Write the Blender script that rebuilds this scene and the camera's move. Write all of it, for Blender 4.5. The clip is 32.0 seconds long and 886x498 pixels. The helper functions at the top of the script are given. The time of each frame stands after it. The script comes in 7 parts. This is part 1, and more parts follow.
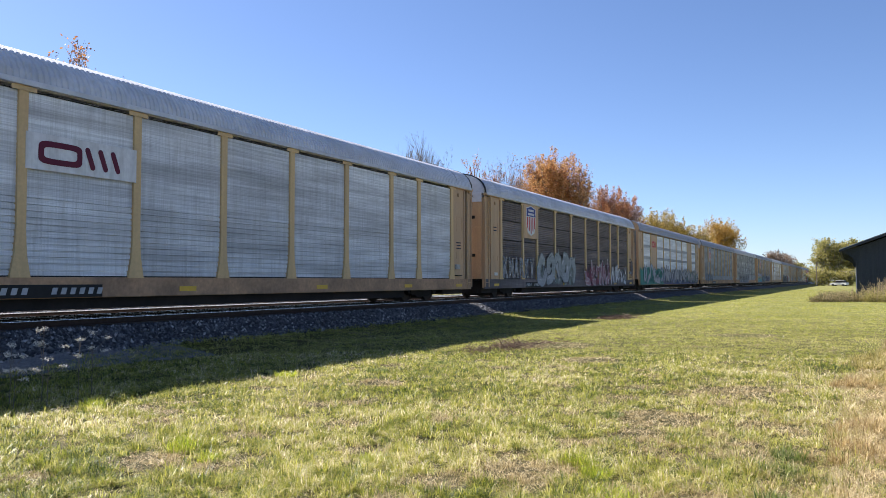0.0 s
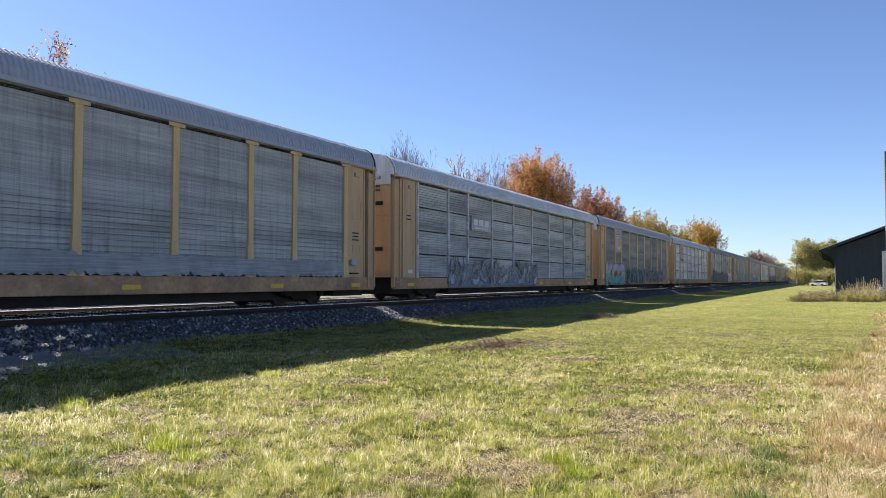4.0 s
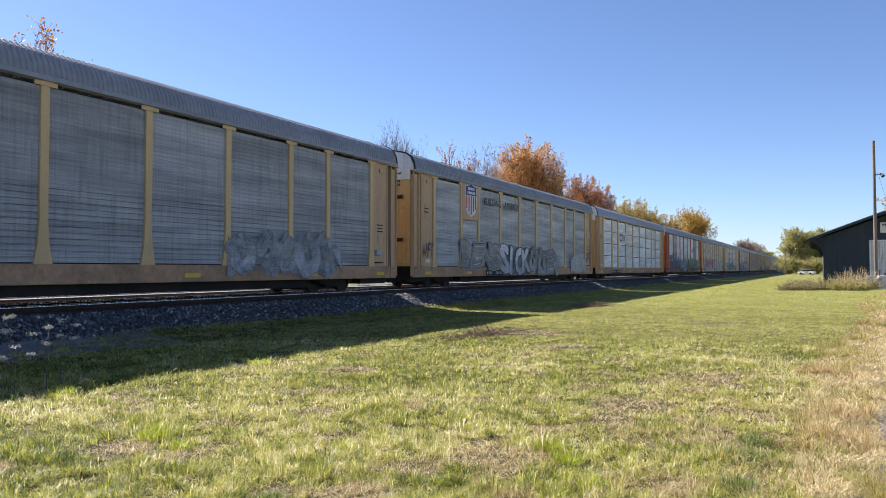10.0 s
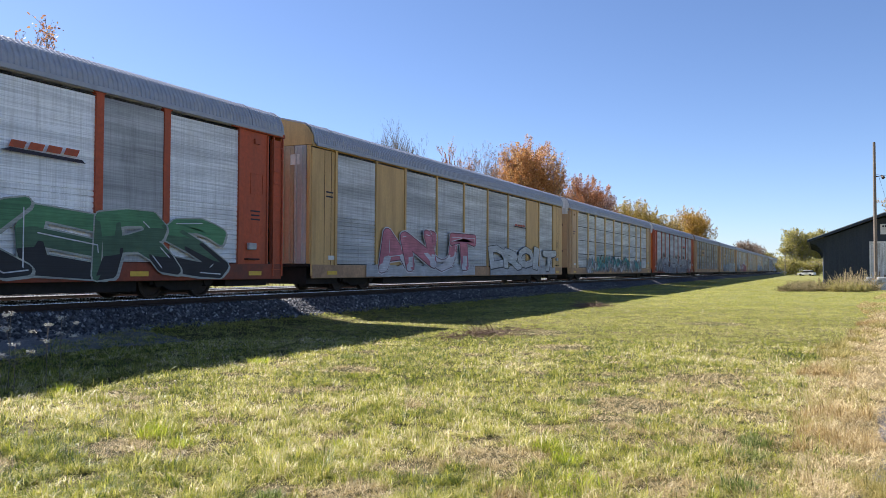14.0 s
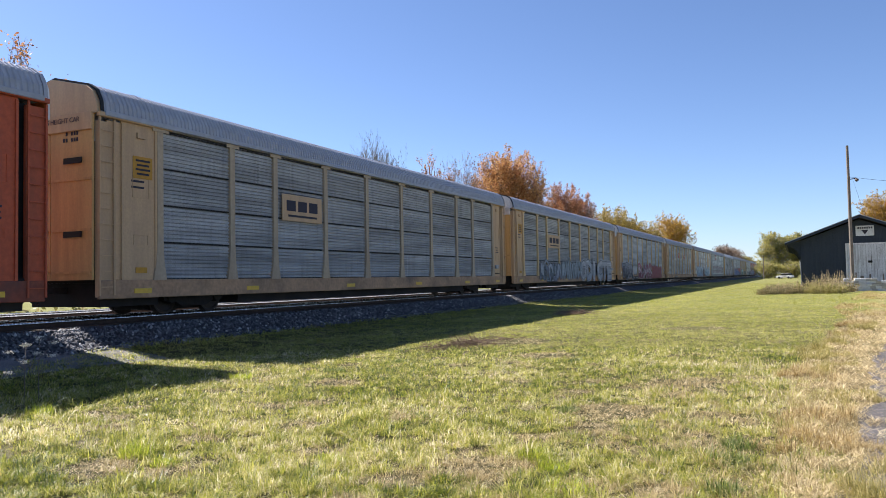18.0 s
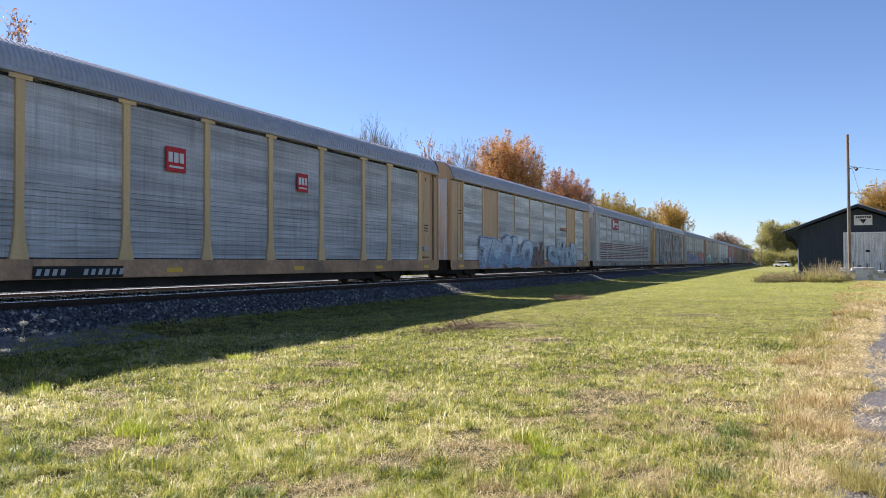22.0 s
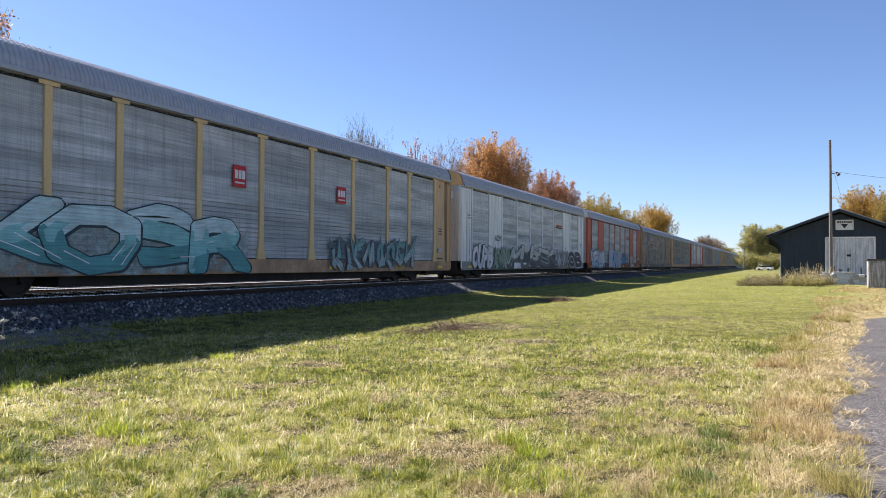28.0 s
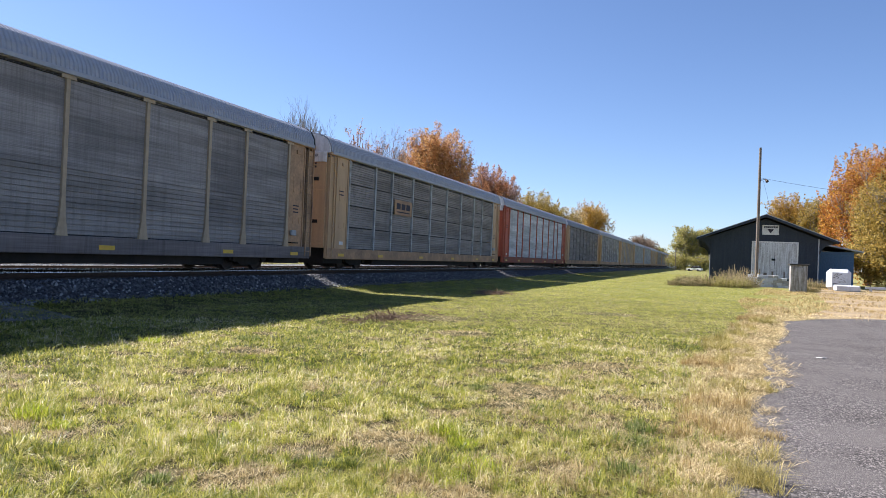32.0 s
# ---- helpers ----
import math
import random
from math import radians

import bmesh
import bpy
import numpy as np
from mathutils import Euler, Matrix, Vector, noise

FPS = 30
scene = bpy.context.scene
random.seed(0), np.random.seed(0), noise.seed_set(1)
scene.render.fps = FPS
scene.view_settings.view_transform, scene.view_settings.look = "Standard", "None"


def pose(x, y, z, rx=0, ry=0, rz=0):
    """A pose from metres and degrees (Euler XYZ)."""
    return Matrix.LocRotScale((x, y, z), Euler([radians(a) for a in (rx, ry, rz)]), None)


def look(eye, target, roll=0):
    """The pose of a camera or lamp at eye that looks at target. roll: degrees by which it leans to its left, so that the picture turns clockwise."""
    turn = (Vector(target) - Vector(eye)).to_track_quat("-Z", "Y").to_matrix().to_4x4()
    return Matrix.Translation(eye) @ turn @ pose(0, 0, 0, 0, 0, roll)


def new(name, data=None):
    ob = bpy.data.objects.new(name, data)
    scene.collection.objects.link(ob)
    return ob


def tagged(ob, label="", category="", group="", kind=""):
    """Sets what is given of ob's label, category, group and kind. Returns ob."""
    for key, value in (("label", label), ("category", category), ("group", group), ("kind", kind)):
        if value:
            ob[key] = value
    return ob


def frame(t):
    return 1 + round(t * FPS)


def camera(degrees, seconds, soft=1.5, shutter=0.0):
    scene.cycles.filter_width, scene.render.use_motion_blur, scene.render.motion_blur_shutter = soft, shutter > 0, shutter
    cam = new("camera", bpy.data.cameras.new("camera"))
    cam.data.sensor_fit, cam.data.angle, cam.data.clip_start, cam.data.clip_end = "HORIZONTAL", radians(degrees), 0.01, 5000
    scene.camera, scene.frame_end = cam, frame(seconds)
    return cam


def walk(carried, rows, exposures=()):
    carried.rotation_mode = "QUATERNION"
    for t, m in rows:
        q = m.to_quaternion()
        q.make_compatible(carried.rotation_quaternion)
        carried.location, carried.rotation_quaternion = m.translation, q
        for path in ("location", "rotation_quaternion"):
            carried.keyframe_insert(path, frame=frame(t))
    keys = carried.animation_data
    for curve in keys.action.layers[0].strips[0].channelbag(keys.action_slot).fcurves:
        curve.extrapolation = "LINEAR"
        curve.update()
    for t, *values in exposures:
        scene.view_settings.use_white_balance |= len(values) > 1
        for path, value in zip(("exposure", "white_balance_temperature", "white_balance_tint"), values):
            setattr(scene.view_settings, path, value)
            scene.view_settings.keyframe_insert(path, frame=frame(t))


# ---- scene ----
# Axes: x along the track (the train comes from +x), y from the camera towards the train, z = 0 at the rail heads.
EYE = Vector((0.0, 0.0, 0.80))
GROUND = -0.75
TRACK_Y = 16.21


def view(turn, tilt, roll):
    """The camera's pose: turned left from the track's direction, tilted up, leaning."""
    a, b = radians(turn), radians(tilt)
    return look(EYE, EYE + Vector((math.cos(a) * math.cos(b), math.sin(a) * math.cos(b), math.sin(b))), roll)


cam = camera(60.66, 32.0, soft=0.4)
PATH = [
    (0, view(28.25, 2.46, -0.14)), (0.5, view(28.00, 2.63, -0.20)), (1, view(27.81, 2.75, -0.19)),
    (1.5, view(27.68, 2.77, -0.16)), (2, view(27.53, 2.75, -0.16)), (2.5, view(27.40, 2.67, -0.14)),
    (3, view(27.29, 2.57, -0.08)), (3.5, view(27.16, 2.46, -0.04)), (5.5, view(26.64, 2.26, 0.23)),
    (6, view(26.51, 2.24, 0.27)), (6.5, view(26.41, 2.20, 0.22)), (7, view(26.30, 2.12, 0.12)),
    (7.5, view(26.23, 1.98, 0.02)), (8, view(26.20, 1.89, -0.08)), (8.5, view(26.19, 1.81, -0.09)),
    (9, view(26.22, 1.74, -0.08)), (9.5, view(26.28, 1.66, -0.05)), (10, view(26.31, 1.53, 0.01)),
    (10.5, view(26.31, 1.38, 0.04)), (11, view(26.17, 1.27, -0.06)), (11.5, view(26.00, 1.27, -0.12)),
    (12, view(25.96, 1.33, 0.01)), (12.5, view(26.04, 1.46, 0.22)), (13, view(26.25, 1.57, 0.46)),
    (13.5, view(26.34, 1.56, 0.52)), (14, view(26.31, 1.49, 0.28)), (14.5, view(26.06, 1.33, -0.01)),
    (16.5, view(25.36, 1.71, -0.95)), (17, view(25.17, 1.99, -1.03)), (17.5, view(24.99, 2.23, -1.07)),
    (18, view(24.91, 2.28, -0.98)), (18.5, view(24.94, 2.17, -0.73)), (19, view(25.03, 1.96, -0.46)),
    (19.5, view(25.04, 1.79, -0.25)), (20, view(25.02, 1.65, -0.23)), (20.5, view(24.96, 1.56, -0.29)),
    (21, view(24.87, 1.45, -0.32)), (21.5, view(24.79, 1.28, -0.28)), (22, view(24.79, 1.04, -0.20)),
    (22.5, view(24.82, 0.88, -0.19)), (23, view(24.81, 0.77, -0.15)), (23.5, view(24.72, 0.75, -0.09)),
    (24, view(24.57, 0.73, -0.03)), (24.5, view(24.42, 0.73, 0.05)), (25, view(24.30, 0.75, 0.19)),
    (25.5, view(24.21, 0.83, 0.29)), (27.5, view(23.80, 1.10, 0.32)), (28, view(23.69, 1.10, 0.30)),
    (28.5, view(23.63, 1.09, 0.31)), (29, view(23.66, 1.10, 0.45)), (29.5, view(23.72, 0.94, 0.78)),
    (30, view(23.61, 0.64, 1.28)), (30.5, view(22.92, 0.34, 2.01)), (31, view(21.76, 0.21, 2.60)),
    (31.5, view(20.37, 0.26, 2.72)), (32, view(19.08, 0.50, 2.39)),
]

walk(cam, PATH, exposures=[(0, 1.3, 5850, 17), (32, 1.3, 5850, 17)])

# ---- world and sun ----
SUN_DIR = Vector((0.15, 1.0, 0.95)).normalized()
world = bpy.data.worlds.new("world")
scene.world = world
world.use_nodes = True
wn = world.node_tree.nodes
sky = wn.new("ShaderNodeTexSky")
sky.sky_type = "NISHITA"
sky.sun_disc = False
sky.sun_elevation = math.asin(SUN_DIR.z)
sky.sun_rotation = math.atan2(SUN_DIR.x, SUN_DIR.y)
sky.altitude = 2000
sky.air_density, sky.dust_density, sky.ozone_density = 1.0, 1.4, 2.7
world.node_tree.links.new(sky.outputs[0], wn["Background"].inputs[0])
wn["Background"].inputs[1].default_value = 0.061
sun = new("sun", bpy.data.lights.new("sun", "SUN"))
sun.data.energy, sun.data.angle, sun.data.color = 5.0, radians(0.53), (1.0, 0.93, 0.79)
sun.matrix_world = look(SUN_DIR * 60, (0, 0, 0))


# ---- materials ----
def ramp(nt, fac, stops):
    r = nt.nodes.new("ShaderNodeValToRGB")
    r.color_ramp.elements[0].position, r.color_ramp.elements[0].color = stops[0][0], (*stops[0][1], 1)
    r.color_ramp.elements[1].position, r.color_ramp.elements[1].color = stops[-1][0], (*stops[-1][1], 1)
    for p, c in stops[1:-1]:
        e = r.color_ramp.elements.new(p)
        e.color = (*c, 1)
    nt.links.new(fac, r.inputs[0])
    return r.outputs[0]


def mixed(nt, kind, fac, a, b):
    m = nt.nodes.new("ShaderNodeMixRGB")
    m.blend_type = kind
    for s, v in zip(m.inputs, (fac, a, b)):
        if isinstance(v, (int, float)):
            s.default_value = v
        elif isinstance(v, tuple):
            s.default_value = (*v, 1)
        else:
            nt.links.new(v, s)
    return m.outputs[0]


def noise_tex(nt, vec, scale, detail=4, rough=0.55):
    n = nt.nodes.new("ShaderNodeTexNoise")
    n.inputs["Scale"].default_value, n.inputs["Detail"].default_value, n.inputs["Roughness"].default_value = scale, detail, rough
    nt.links.new(vec, n.inputs["Vector"])
    return n.outputs[0]


def coords(nt, spread=True, stretch=(1, 1, 1)):
    """Object coordinates in metres, shifted by each object's random number."""
    tc = nt.nodes.new("ShaderNodeTexCoord")
    out = tc.outputs["Object"]
    m = nt.nodes.new("ShaderNodeMapping")
    m.inputs["Scale"].default_value = stretch
    nt.links.new(out, m.inputs["Vector"])
    if spread:
        info = nt.nodes.new("ShaderNodeObjectInfo")
        s = nt.nodes.new("ShaderNodeMath")
        s.operation = "MULTIPLY"
        s.inputs[1].default_value = 57.0
        nt.links.new(info.outputs["Random"], s.inputs[0])
        c = nt.nodes.new("ShaderNodeCombineXYZ")
        for k in range(3):
            nt.links.new(s.outputs[0], c.inputs[k])
        nt.links.new(c.outputs[0], m.inputs["Location"])
    return m.outputs[0]


def surface(name, base, vary=0.25, grain=14.0, stain=1.2, rough=0.6, metal=0.0, bump=0.15, dirt=None, dirt_amount=0.4, streak=False, per=0.0, spread=True, depth=0.01, trans=0.0):
    """A weathered surface: base colour with fine grain, larger stains and relief."""
    m = bpy.data.materials.new(name)
    m.use_nodes = True
    nt = m.node_tree
    b = nt.nodes["Principled BSDF"]
    vec = coords(nt, spread)
    lo = tuple(c * (1 - vary) for c in base)
    hi = tuple(min(1, c * (1 + vary)) for c in base)
    fine = noise_tex(nt, vec, grain, 5)
    col = ramp(nt, fine, [(0.3, lo), (0.7, hi)])
    if dirt:
        dv = coords(nt, spread, (3.0, 3.0, 0.35)) if streak else vec
        big = noise_tex(nt, dv, stain, 5, 0.65)
        f = ramp(nt, big, [(0.42, (0, 0, 0)), (0.72, (dirt_amount,) * 3)])
        col = mixed(nt, "MIX", f, col, dirt)
    if per:
        info = nt.nodes.new("ShaderNodeObjectInfo")
        shade = ramp(nt, info.outputs["Random"], [(0.0, (1 - per,) * 3), (1.0, (1 + per,) * 3)])
        col = mixed(nt, "MULTIPLY", 1.0, col, shade)
    nt.links.new(col, b.inputs["Base Color"])
    rr = ramp(nt, fine, [(0.3, (max(0, rough - 0.1),) * 3), (0.7, (min(1, rough + 0.1),) * 3)])
    nt.links.new(rr, b.inputs["Roughness"])
    b.inputs["Metallic"].default_value = metal
    b.inputs["Specular IOR Level"].default_value = 0.5 if rough < 0.5 else 0.2
    if bump:
        bp = nt.nodes.new("ShaderNodeBump")
        bp.inputs["Strength"].default_value, bp.inputs["Distance"].default_value = bump, depth
        nt.links.new(fine, bp.inputs["Height"])
        nt.links.new(bp.outputs[0], b.inputs["Normal"])
    return m


def foliage(name, stops, translucent=0.35, rough=0.6, field=0.0):
    """Leaves or blades: each island takes its own tint; light shines through."""
    m = bpy.data.materials.new(name)
    m.use_nodes = True
    nt = m.node_tree
    b = nt.nodes["Principled BSDF"]
    g = nt.nodes.new("ShaderNodeNewGeometry")
    fac = g.outputs["Random Per Island"]
    if field:
        n = noise_tex(nt, coords(nt, False), field, 3)
        mm = nt.nodes.new("ShaderNodeMath")
        mm.operation = "MULTIPLY_ADD"
        mm.inputs[1].default_value = 0.9
        nt.links.new(fac, mm.inputs[0])
        sub = nt.nodes.new("ShaderNodeMath")
        sub.operation = "MULTIPLY_ADD"
        sub.inputs[1].default_value, sub.inputs[2].default_value = 1.6, -1.68
        n2 = noise_tex(nt, coords(nt, False), field * 11, 2)
        add = nt.nodes.new("ShaderNodeMath")
        add.operation = "MULTIPLY_ADD"
        add.inputs[1].default_value = 1.1
        nt.links.new(n2, add.inputs[0])
        nt.links.new(n, add.inputs[2])
        nt.links.new(add.outputs[0], sub.inputs[0])
        nt.links.new(sub.outputs[0], mm.inputs[2])
        fac = mm.outputs[0]
    col = ramp(nt, fac, stops)
    nt.links.new(col, b.inputs["Base Color"])
    b.inputs["Roughness"].default_value = rough
    t = nt.nodes.new("ShaderNodeBsdfTranslucent")
    nt.links.new(col, t.inputs["Color"])
    mx = nt.nodes.new("ShaderNodeMixShader")
    mx.inputs[0].default_value = translucent
    nt.links.new(b.outputs[0], mx.inputs[1])
    nt.links.new(t.outputs[0], mx.inputs[2])
    nt.links.new(mx.outputs[0], nt.nodes["Material Output"].inputs[0])
    return m


def panel_surface(name, base, band=0.22, dirt=(0.2, 0.19, 0.18), metal=0.0, rough=0.72):
    """Perforated sheet: a faint plaid of fine lines, pale and dull bands along it, grime in runs."""
    m = bpy.data.materials.new(name)
    m.use_nodes = True
    nt = m.node_tree
    b = nt.nodes["Principled BSDF"]
    bands = noise_tex(nt, coords(nt, True, (0.12, 0.12, 1.5)), 1.5, 3, 0.6)
    lines = noise_tex(nt, coords(nt, True, (0.5, 0.5, 26.0)), 1.6, 2)
    uprights = noise_tex(nt, coords(nt, True, (22.0, 1.0, 0.5)), 1.4, 2)
    runs = noise_tex(nt, coords(nt, True, (5.0, 1.0, 0.4)), 1.2, 5, 0.7)
    col = ramp(nt, bands, [(0.36, tuple(c * (1 - band) for c in base)), (0.64, tuple(min(1, c * (1 + band)) for c in base))])
    col = mixed(nt, "MULTIPLY", 0.4, col, ramp(nt, lines, [(0.35, (0.55,) * 3), (0.62, (1.15,) * 3)]))
    col = mixed(nt, "MULTIPLY", 0.25, col, ramp(nt, uprights, [(0.35, (0.6,) * 3), (0.62, (1.15,) * 3)]))
    col = mixed(nt, "MIX", ramp(nt, runs, [(0.5, (0, 0, 0)), (0.78, (0.55,) * 3)]), col, dirt)
    info = nt.nodes.new("ShaderNodeObjectInfo")
    col = mixed(nt, "MULTIPLY", 1.0, col, ramp(nt, info.outputs["Random"], [(0.0, (0.9,) * 3), (1.0, (1.1,) * 3)]))
    nt.links.new(col, b.inputs["Base Color"])
    b.inputs["Metallic"].default_value, b.inputs["Roughness"].default_value, b.inputs["Specular IOR Level"].default_value = metal, rough, 0.06
    bp = nt.nodes.new("ShaderNodeBump")
    bp.inputs["Strength"].default_value, bp.inputs["Distance"].default_value = 0.25, 0.01
    nt.links.new(lines, bp.inputs["Height"])
    nt.links.new(bp.outputs[0], b.inputs["Normal"])
    return m


M = {
    "tan": surface("tan_paint", (0.56, 0.375, 0.215), 0.07, 16, 0.9, 0.55, 0, 0.1, (0.33, 0.225, 0.145), 0.55, True),
    "gold": surface("golden_paint", (0.60, 0.385, 0.16), 0.07, 16, 0.9, 0.5, 0, 0.1, (0.25, 0.15, 0.06), 0.5, True),
    "orange": surface("orange_red_paint", (0.47, 0.10, 0.045), 0.15, 9, 0.9, 0.55, 0, 0.1, (0.20, 0.08, 0.05), 0.5, True),
    "cream": surface("weathered_cream_door", (0.46, 0.36, 0.25), 0.1, 9, 0.9, 0.6, 0, 0.1, (0.30, 0.22, 0.15), 0.6, True),
    "post_tan": surface("golden_tan_posts", (0.68, 0.48, 0.24), 0.07, 16, 0.9, 0.55, 0, 0.1, (0.42, 0.29, 0.16), 0.5, True),
    "orange_bright": surface("bright_orange_paint", (0.60, 0.16, 0.035), 0.08, 16, 0.9, 0.5, 0, 0.1, (0.34, 0.10, 0.04), 0.5, True),
    "tan_dirty": surface("grimy_tan_sill", (0.46, 0.285, 0.165), 0.2, 9, 0.7, 0.65, 0, 0.1, (0.13, 0.095, 0.07), 0.8),
    "orange_worn": surface("weathered_brick_red_paint", (0.45, 0.118, 0.072), 0.18, 9, 0.9, 0.6, 0, 0.1, (0.22, 0.09, 0.065), 0.5, True),
    "orange_dirty": surface("grimy_orange_sill", (0.26, 0.07, 0.04), 0.2, 9, 0.7, 0.65, 0, 0.1, (0.10, 0.07, 0.06), 0.8),
    "grey_dirty": surface("grimy_grey_sill", (0.26, 0.26, 0.255), 0.2, 9, 0.7, 0.65, 0, 0.1, (0.12, 0.11, 0.10), 0.8),
    "trim_grey": surface("pale_grey_steel", (0.40, 0.41, 0.42), 0.15, 8, 1.0, 0.6, 0.1, 0.1),
    "white": surface("white_paint", (0.74, 0.735, 0.73), 0.08, 9, 1.0, 0.5, 0, 0.1, (0.33, 0.31, 0.28), 0.6, True),
    "grey_paint": surface("pale_grey_paint", (0.48, 0.48, 0.47), 0.1, 9, 1.0, 0.5, 0, 0.1, (0.25, 0.23, 0.21), 0.6, True),
    "zinc": panel_surface("galvanised_panel", (0.54, 0.55, 0.56), 0.26, (0.24, 0.23, 0.22)),
    "zinc_pale": panel_surface("pale_galvanised_panel", (0.87, 0.88, 0.89), 0.18, (0.42, 0.41, 0.39)),
    "zinc_grey": panel_surface("grey_galvanised_panel", (0.46, 0.465, 0.467), 0.26, (0.17, 0.16, 0.15)),
    "zinc_clean": panel_surface("clean_galvanised_panel", (0.63, 0.64, 0.65), 0.24, (0.32, 0.31, 0.29)),
    "zinc_grimy": panel_surface("sooty_panel", (0.30, 0.277, 0.267), 0.24, (0.12, 0.108, 0.098)),
    "zinc_dull": panel_surface("dull_grey_panel", (0.38, 0.38, 0.385), 0.24, (0.13, 0.125, 0.12)),
    "zinc_dark": panel_surface("grimy_panel", (0.425, 0.428, 0.42), 0.24, (0.10, 0.09, 0.08)),
    "brown_dark": panel_surface("brown_grimy_panel", (0.205, 0.178, 0.172), 0.24, (0.07, 0.058, 0.05)),
    "roof": surface("roof_steel", (0.38, 0.395, 0.45), 0.12, 5, 0.5, 0.72, 0.0, 0.1, (0.36, 0.36, 0.39), 0.6, False),
    "roof_dark": surface("dark_roof_steel", (0.31, 0.32, 0.355), 0.12, 5, 0.5, 0.72, 0.0, 0.1, (0.20, 0.20, 0.22), 0.6, False),
    "roof_pale": surface("pale_roof_steel", (0.62, 0.63, 0.67), 0.1, 5, 0.5, 0.68, 0.15, 0.1, (0.3, 0.3, 0.31), 0.5, False),
    "under": surface("grimy_underframe", (0.022, 0.02, 0.02), 0.3, 9, 1.0, 0.8, 0, 0.2, (0.06, 0.05, 0.045), 0.5),
    # Dark colour that imitates the shade inside the cars.
    "inner": surface("inner_shade_fill", (0.05, 0.05, 0.05), 0.2, 6, 1.0, 0.9, 0, 0.0),
    "steel": surface("worn_steel", (0.045, 0.038, 0.036), 0.3, 12, 1.5, 0.6, 0.3, 0.2, (0.07, 0.04, 0.025), 0.5),
    "railhead": surface("polished_rail", (0.55, 0.53, 0.50), 0.1, 20, 2.0, 0.25, 0.9, 0.0),
    "rust": surface("rusty_rail", (0.055, 0.036, 0.028), 0.3, 12, 1.5, 0.85, 0.1, 0.2),
    "tie": surface("weathered_tie", (0.10, 0.075, 0.055), 0.3, 10, 1.5, 0.9, 0, 0.3),
    "black": surface("black_paint", (0.02, 0.02, 0.02), 0.2, 9, 1.0, 0.6, 0, 0.0),
    "chalk": surface("white_marking", (0.70, 0.70, 0.68), 0.1, 9, 2.0, 0.6, 0, 0.0, (0.4, 0.38, 0.35), 0.5),
    "yellow": surface("yellow_reflector", (0.66, 0.41, 0.03), 0.1, 9, 2.0, 0.4, 0, 0.0),
    "notice": surface("orange_yellow_plate", (0.50, 0.26, 0.035), 0.12, 9, 2.0, 0.5, 0, 0.0, (0.26, 0.14, 0.04), 0.4),
    "red": surface("red_marking", (0.50, 0.03, 0.035), 0.1, 9, 2.0, 0.5, 0, 0.0),
    "crimson": surface("dark_red_sign", (0.26, 0.018, 0.035), 0.1, 9, 2.0, 0.5, 0, 0.0, (0.14, 0.02, 0.03), 0.5),
    "maroon": surface("maroon_marking", (0.115, 0.014, 0.035), 0.1, 9, 2.0, 0.5, 0, 0.0),
    "navy": surface("blue_marking", (0.035, 0.055, 0.24), 0.1, 9, 2.0, 0.5, 0, 0.0),
    "ink": surface("dark_marking", (0.04, 0.035, 0.05), 0.1, 9, 2.0, 0.6, 0, 0.0),
}


def paint(rgb, mist=False, solid=False):
    """Sprayed paint in one colour, made once: worn thin in places, with rib shading painted in as dark lines; mist is
    thin overspray.
    """
    key = ("spray", rgb, mist, solid)
    if key in M:
        return M[key]
    m = bpy.data.materials.new("thin_overspray" if mist else "spray_paint")
    m.use_nodes = True
    nt = m.node_tree
    b = nt.nodes["Principled BSDF"]
    blot = noise_tex(nt, coords(nt, True), 1.6, 5, 0.65)
    fine = noise_tex(nt, coords(nt, True), 14.0, 4, 0.6)
    lines = noise_tex(nt, coords(nt, True, (0.5, 0.5, 26.0)), 1.6, 2)
    col = ramp(nt, blot, [(0.3, tuple(c * 0.75 for c in rgb)), (0.7, tuple(min(1, c * 1.2) for c in rgb))])
    # Darker lines imitate shade between ribs; the shapes themselves are flat.
    col = mixed(nt, "MULTIPLY", 0.5, col, ramp(nt, lines, [(0.35, (0.5,) * 3), (0.62, (1.15,) * 3)]))
    if not solid:
        col = mixed(nt, "MIX", ramp(nt, fine, [(0.56, (0, 0, 0)), (0.70, (0.5,) * 3)]), col, (0.27, 0.27, 0.27))
    nt.links.new(col, b.inputs["Base Color"])
    b.inputs["Roughness"].default_value = 0.65
    if mist:
        thin = mixed(nt, "MULTIPLY", 0.5, ramp(nt, blot, [(0.3, (0.2,) * 3), (0.6, (0.85,) * 3)]), ramp(nt, fine, [(0.3, (0.5,) * 3), (0.5, (1.0,) * 3)]))
        nt.links.new(thin, b.inputs["Alpha"])
    M[key] = m
    return m


# ---- mesh helpers ----
CACHE = {}


def as_mesh(name, bm, *mats):
    me = bpy.data.meshes.new(name)
    bm.to_mesh(me)
    bm.free()
    for m in mats:
        me.materials.append(m)
    return me


def part(name, data, material=None, parent=None, label="", at=(0, 0, 0), turn=(0, 0, 0)):
    """Links a bmesh or a mesh as ONE mesh object under a thing or a part."""
    if isinstance(data, bmesh.types.BMesh):
        data = as_mesh(name, data, material)
    ob = new(name, data)
    ob.parent = parent
    ob.location, ob.rotation_euler = at, turn
    if label:
        tagged(ob, label)
    return ob


def shared(key, material, build):
    """One mesh per shape and material, for alike pieces."""
    k = (key, material.name)
    if k not in CACHE:
        CACHE[k] = as_mesh(key[0], build(), material)
    return CACHE[k]


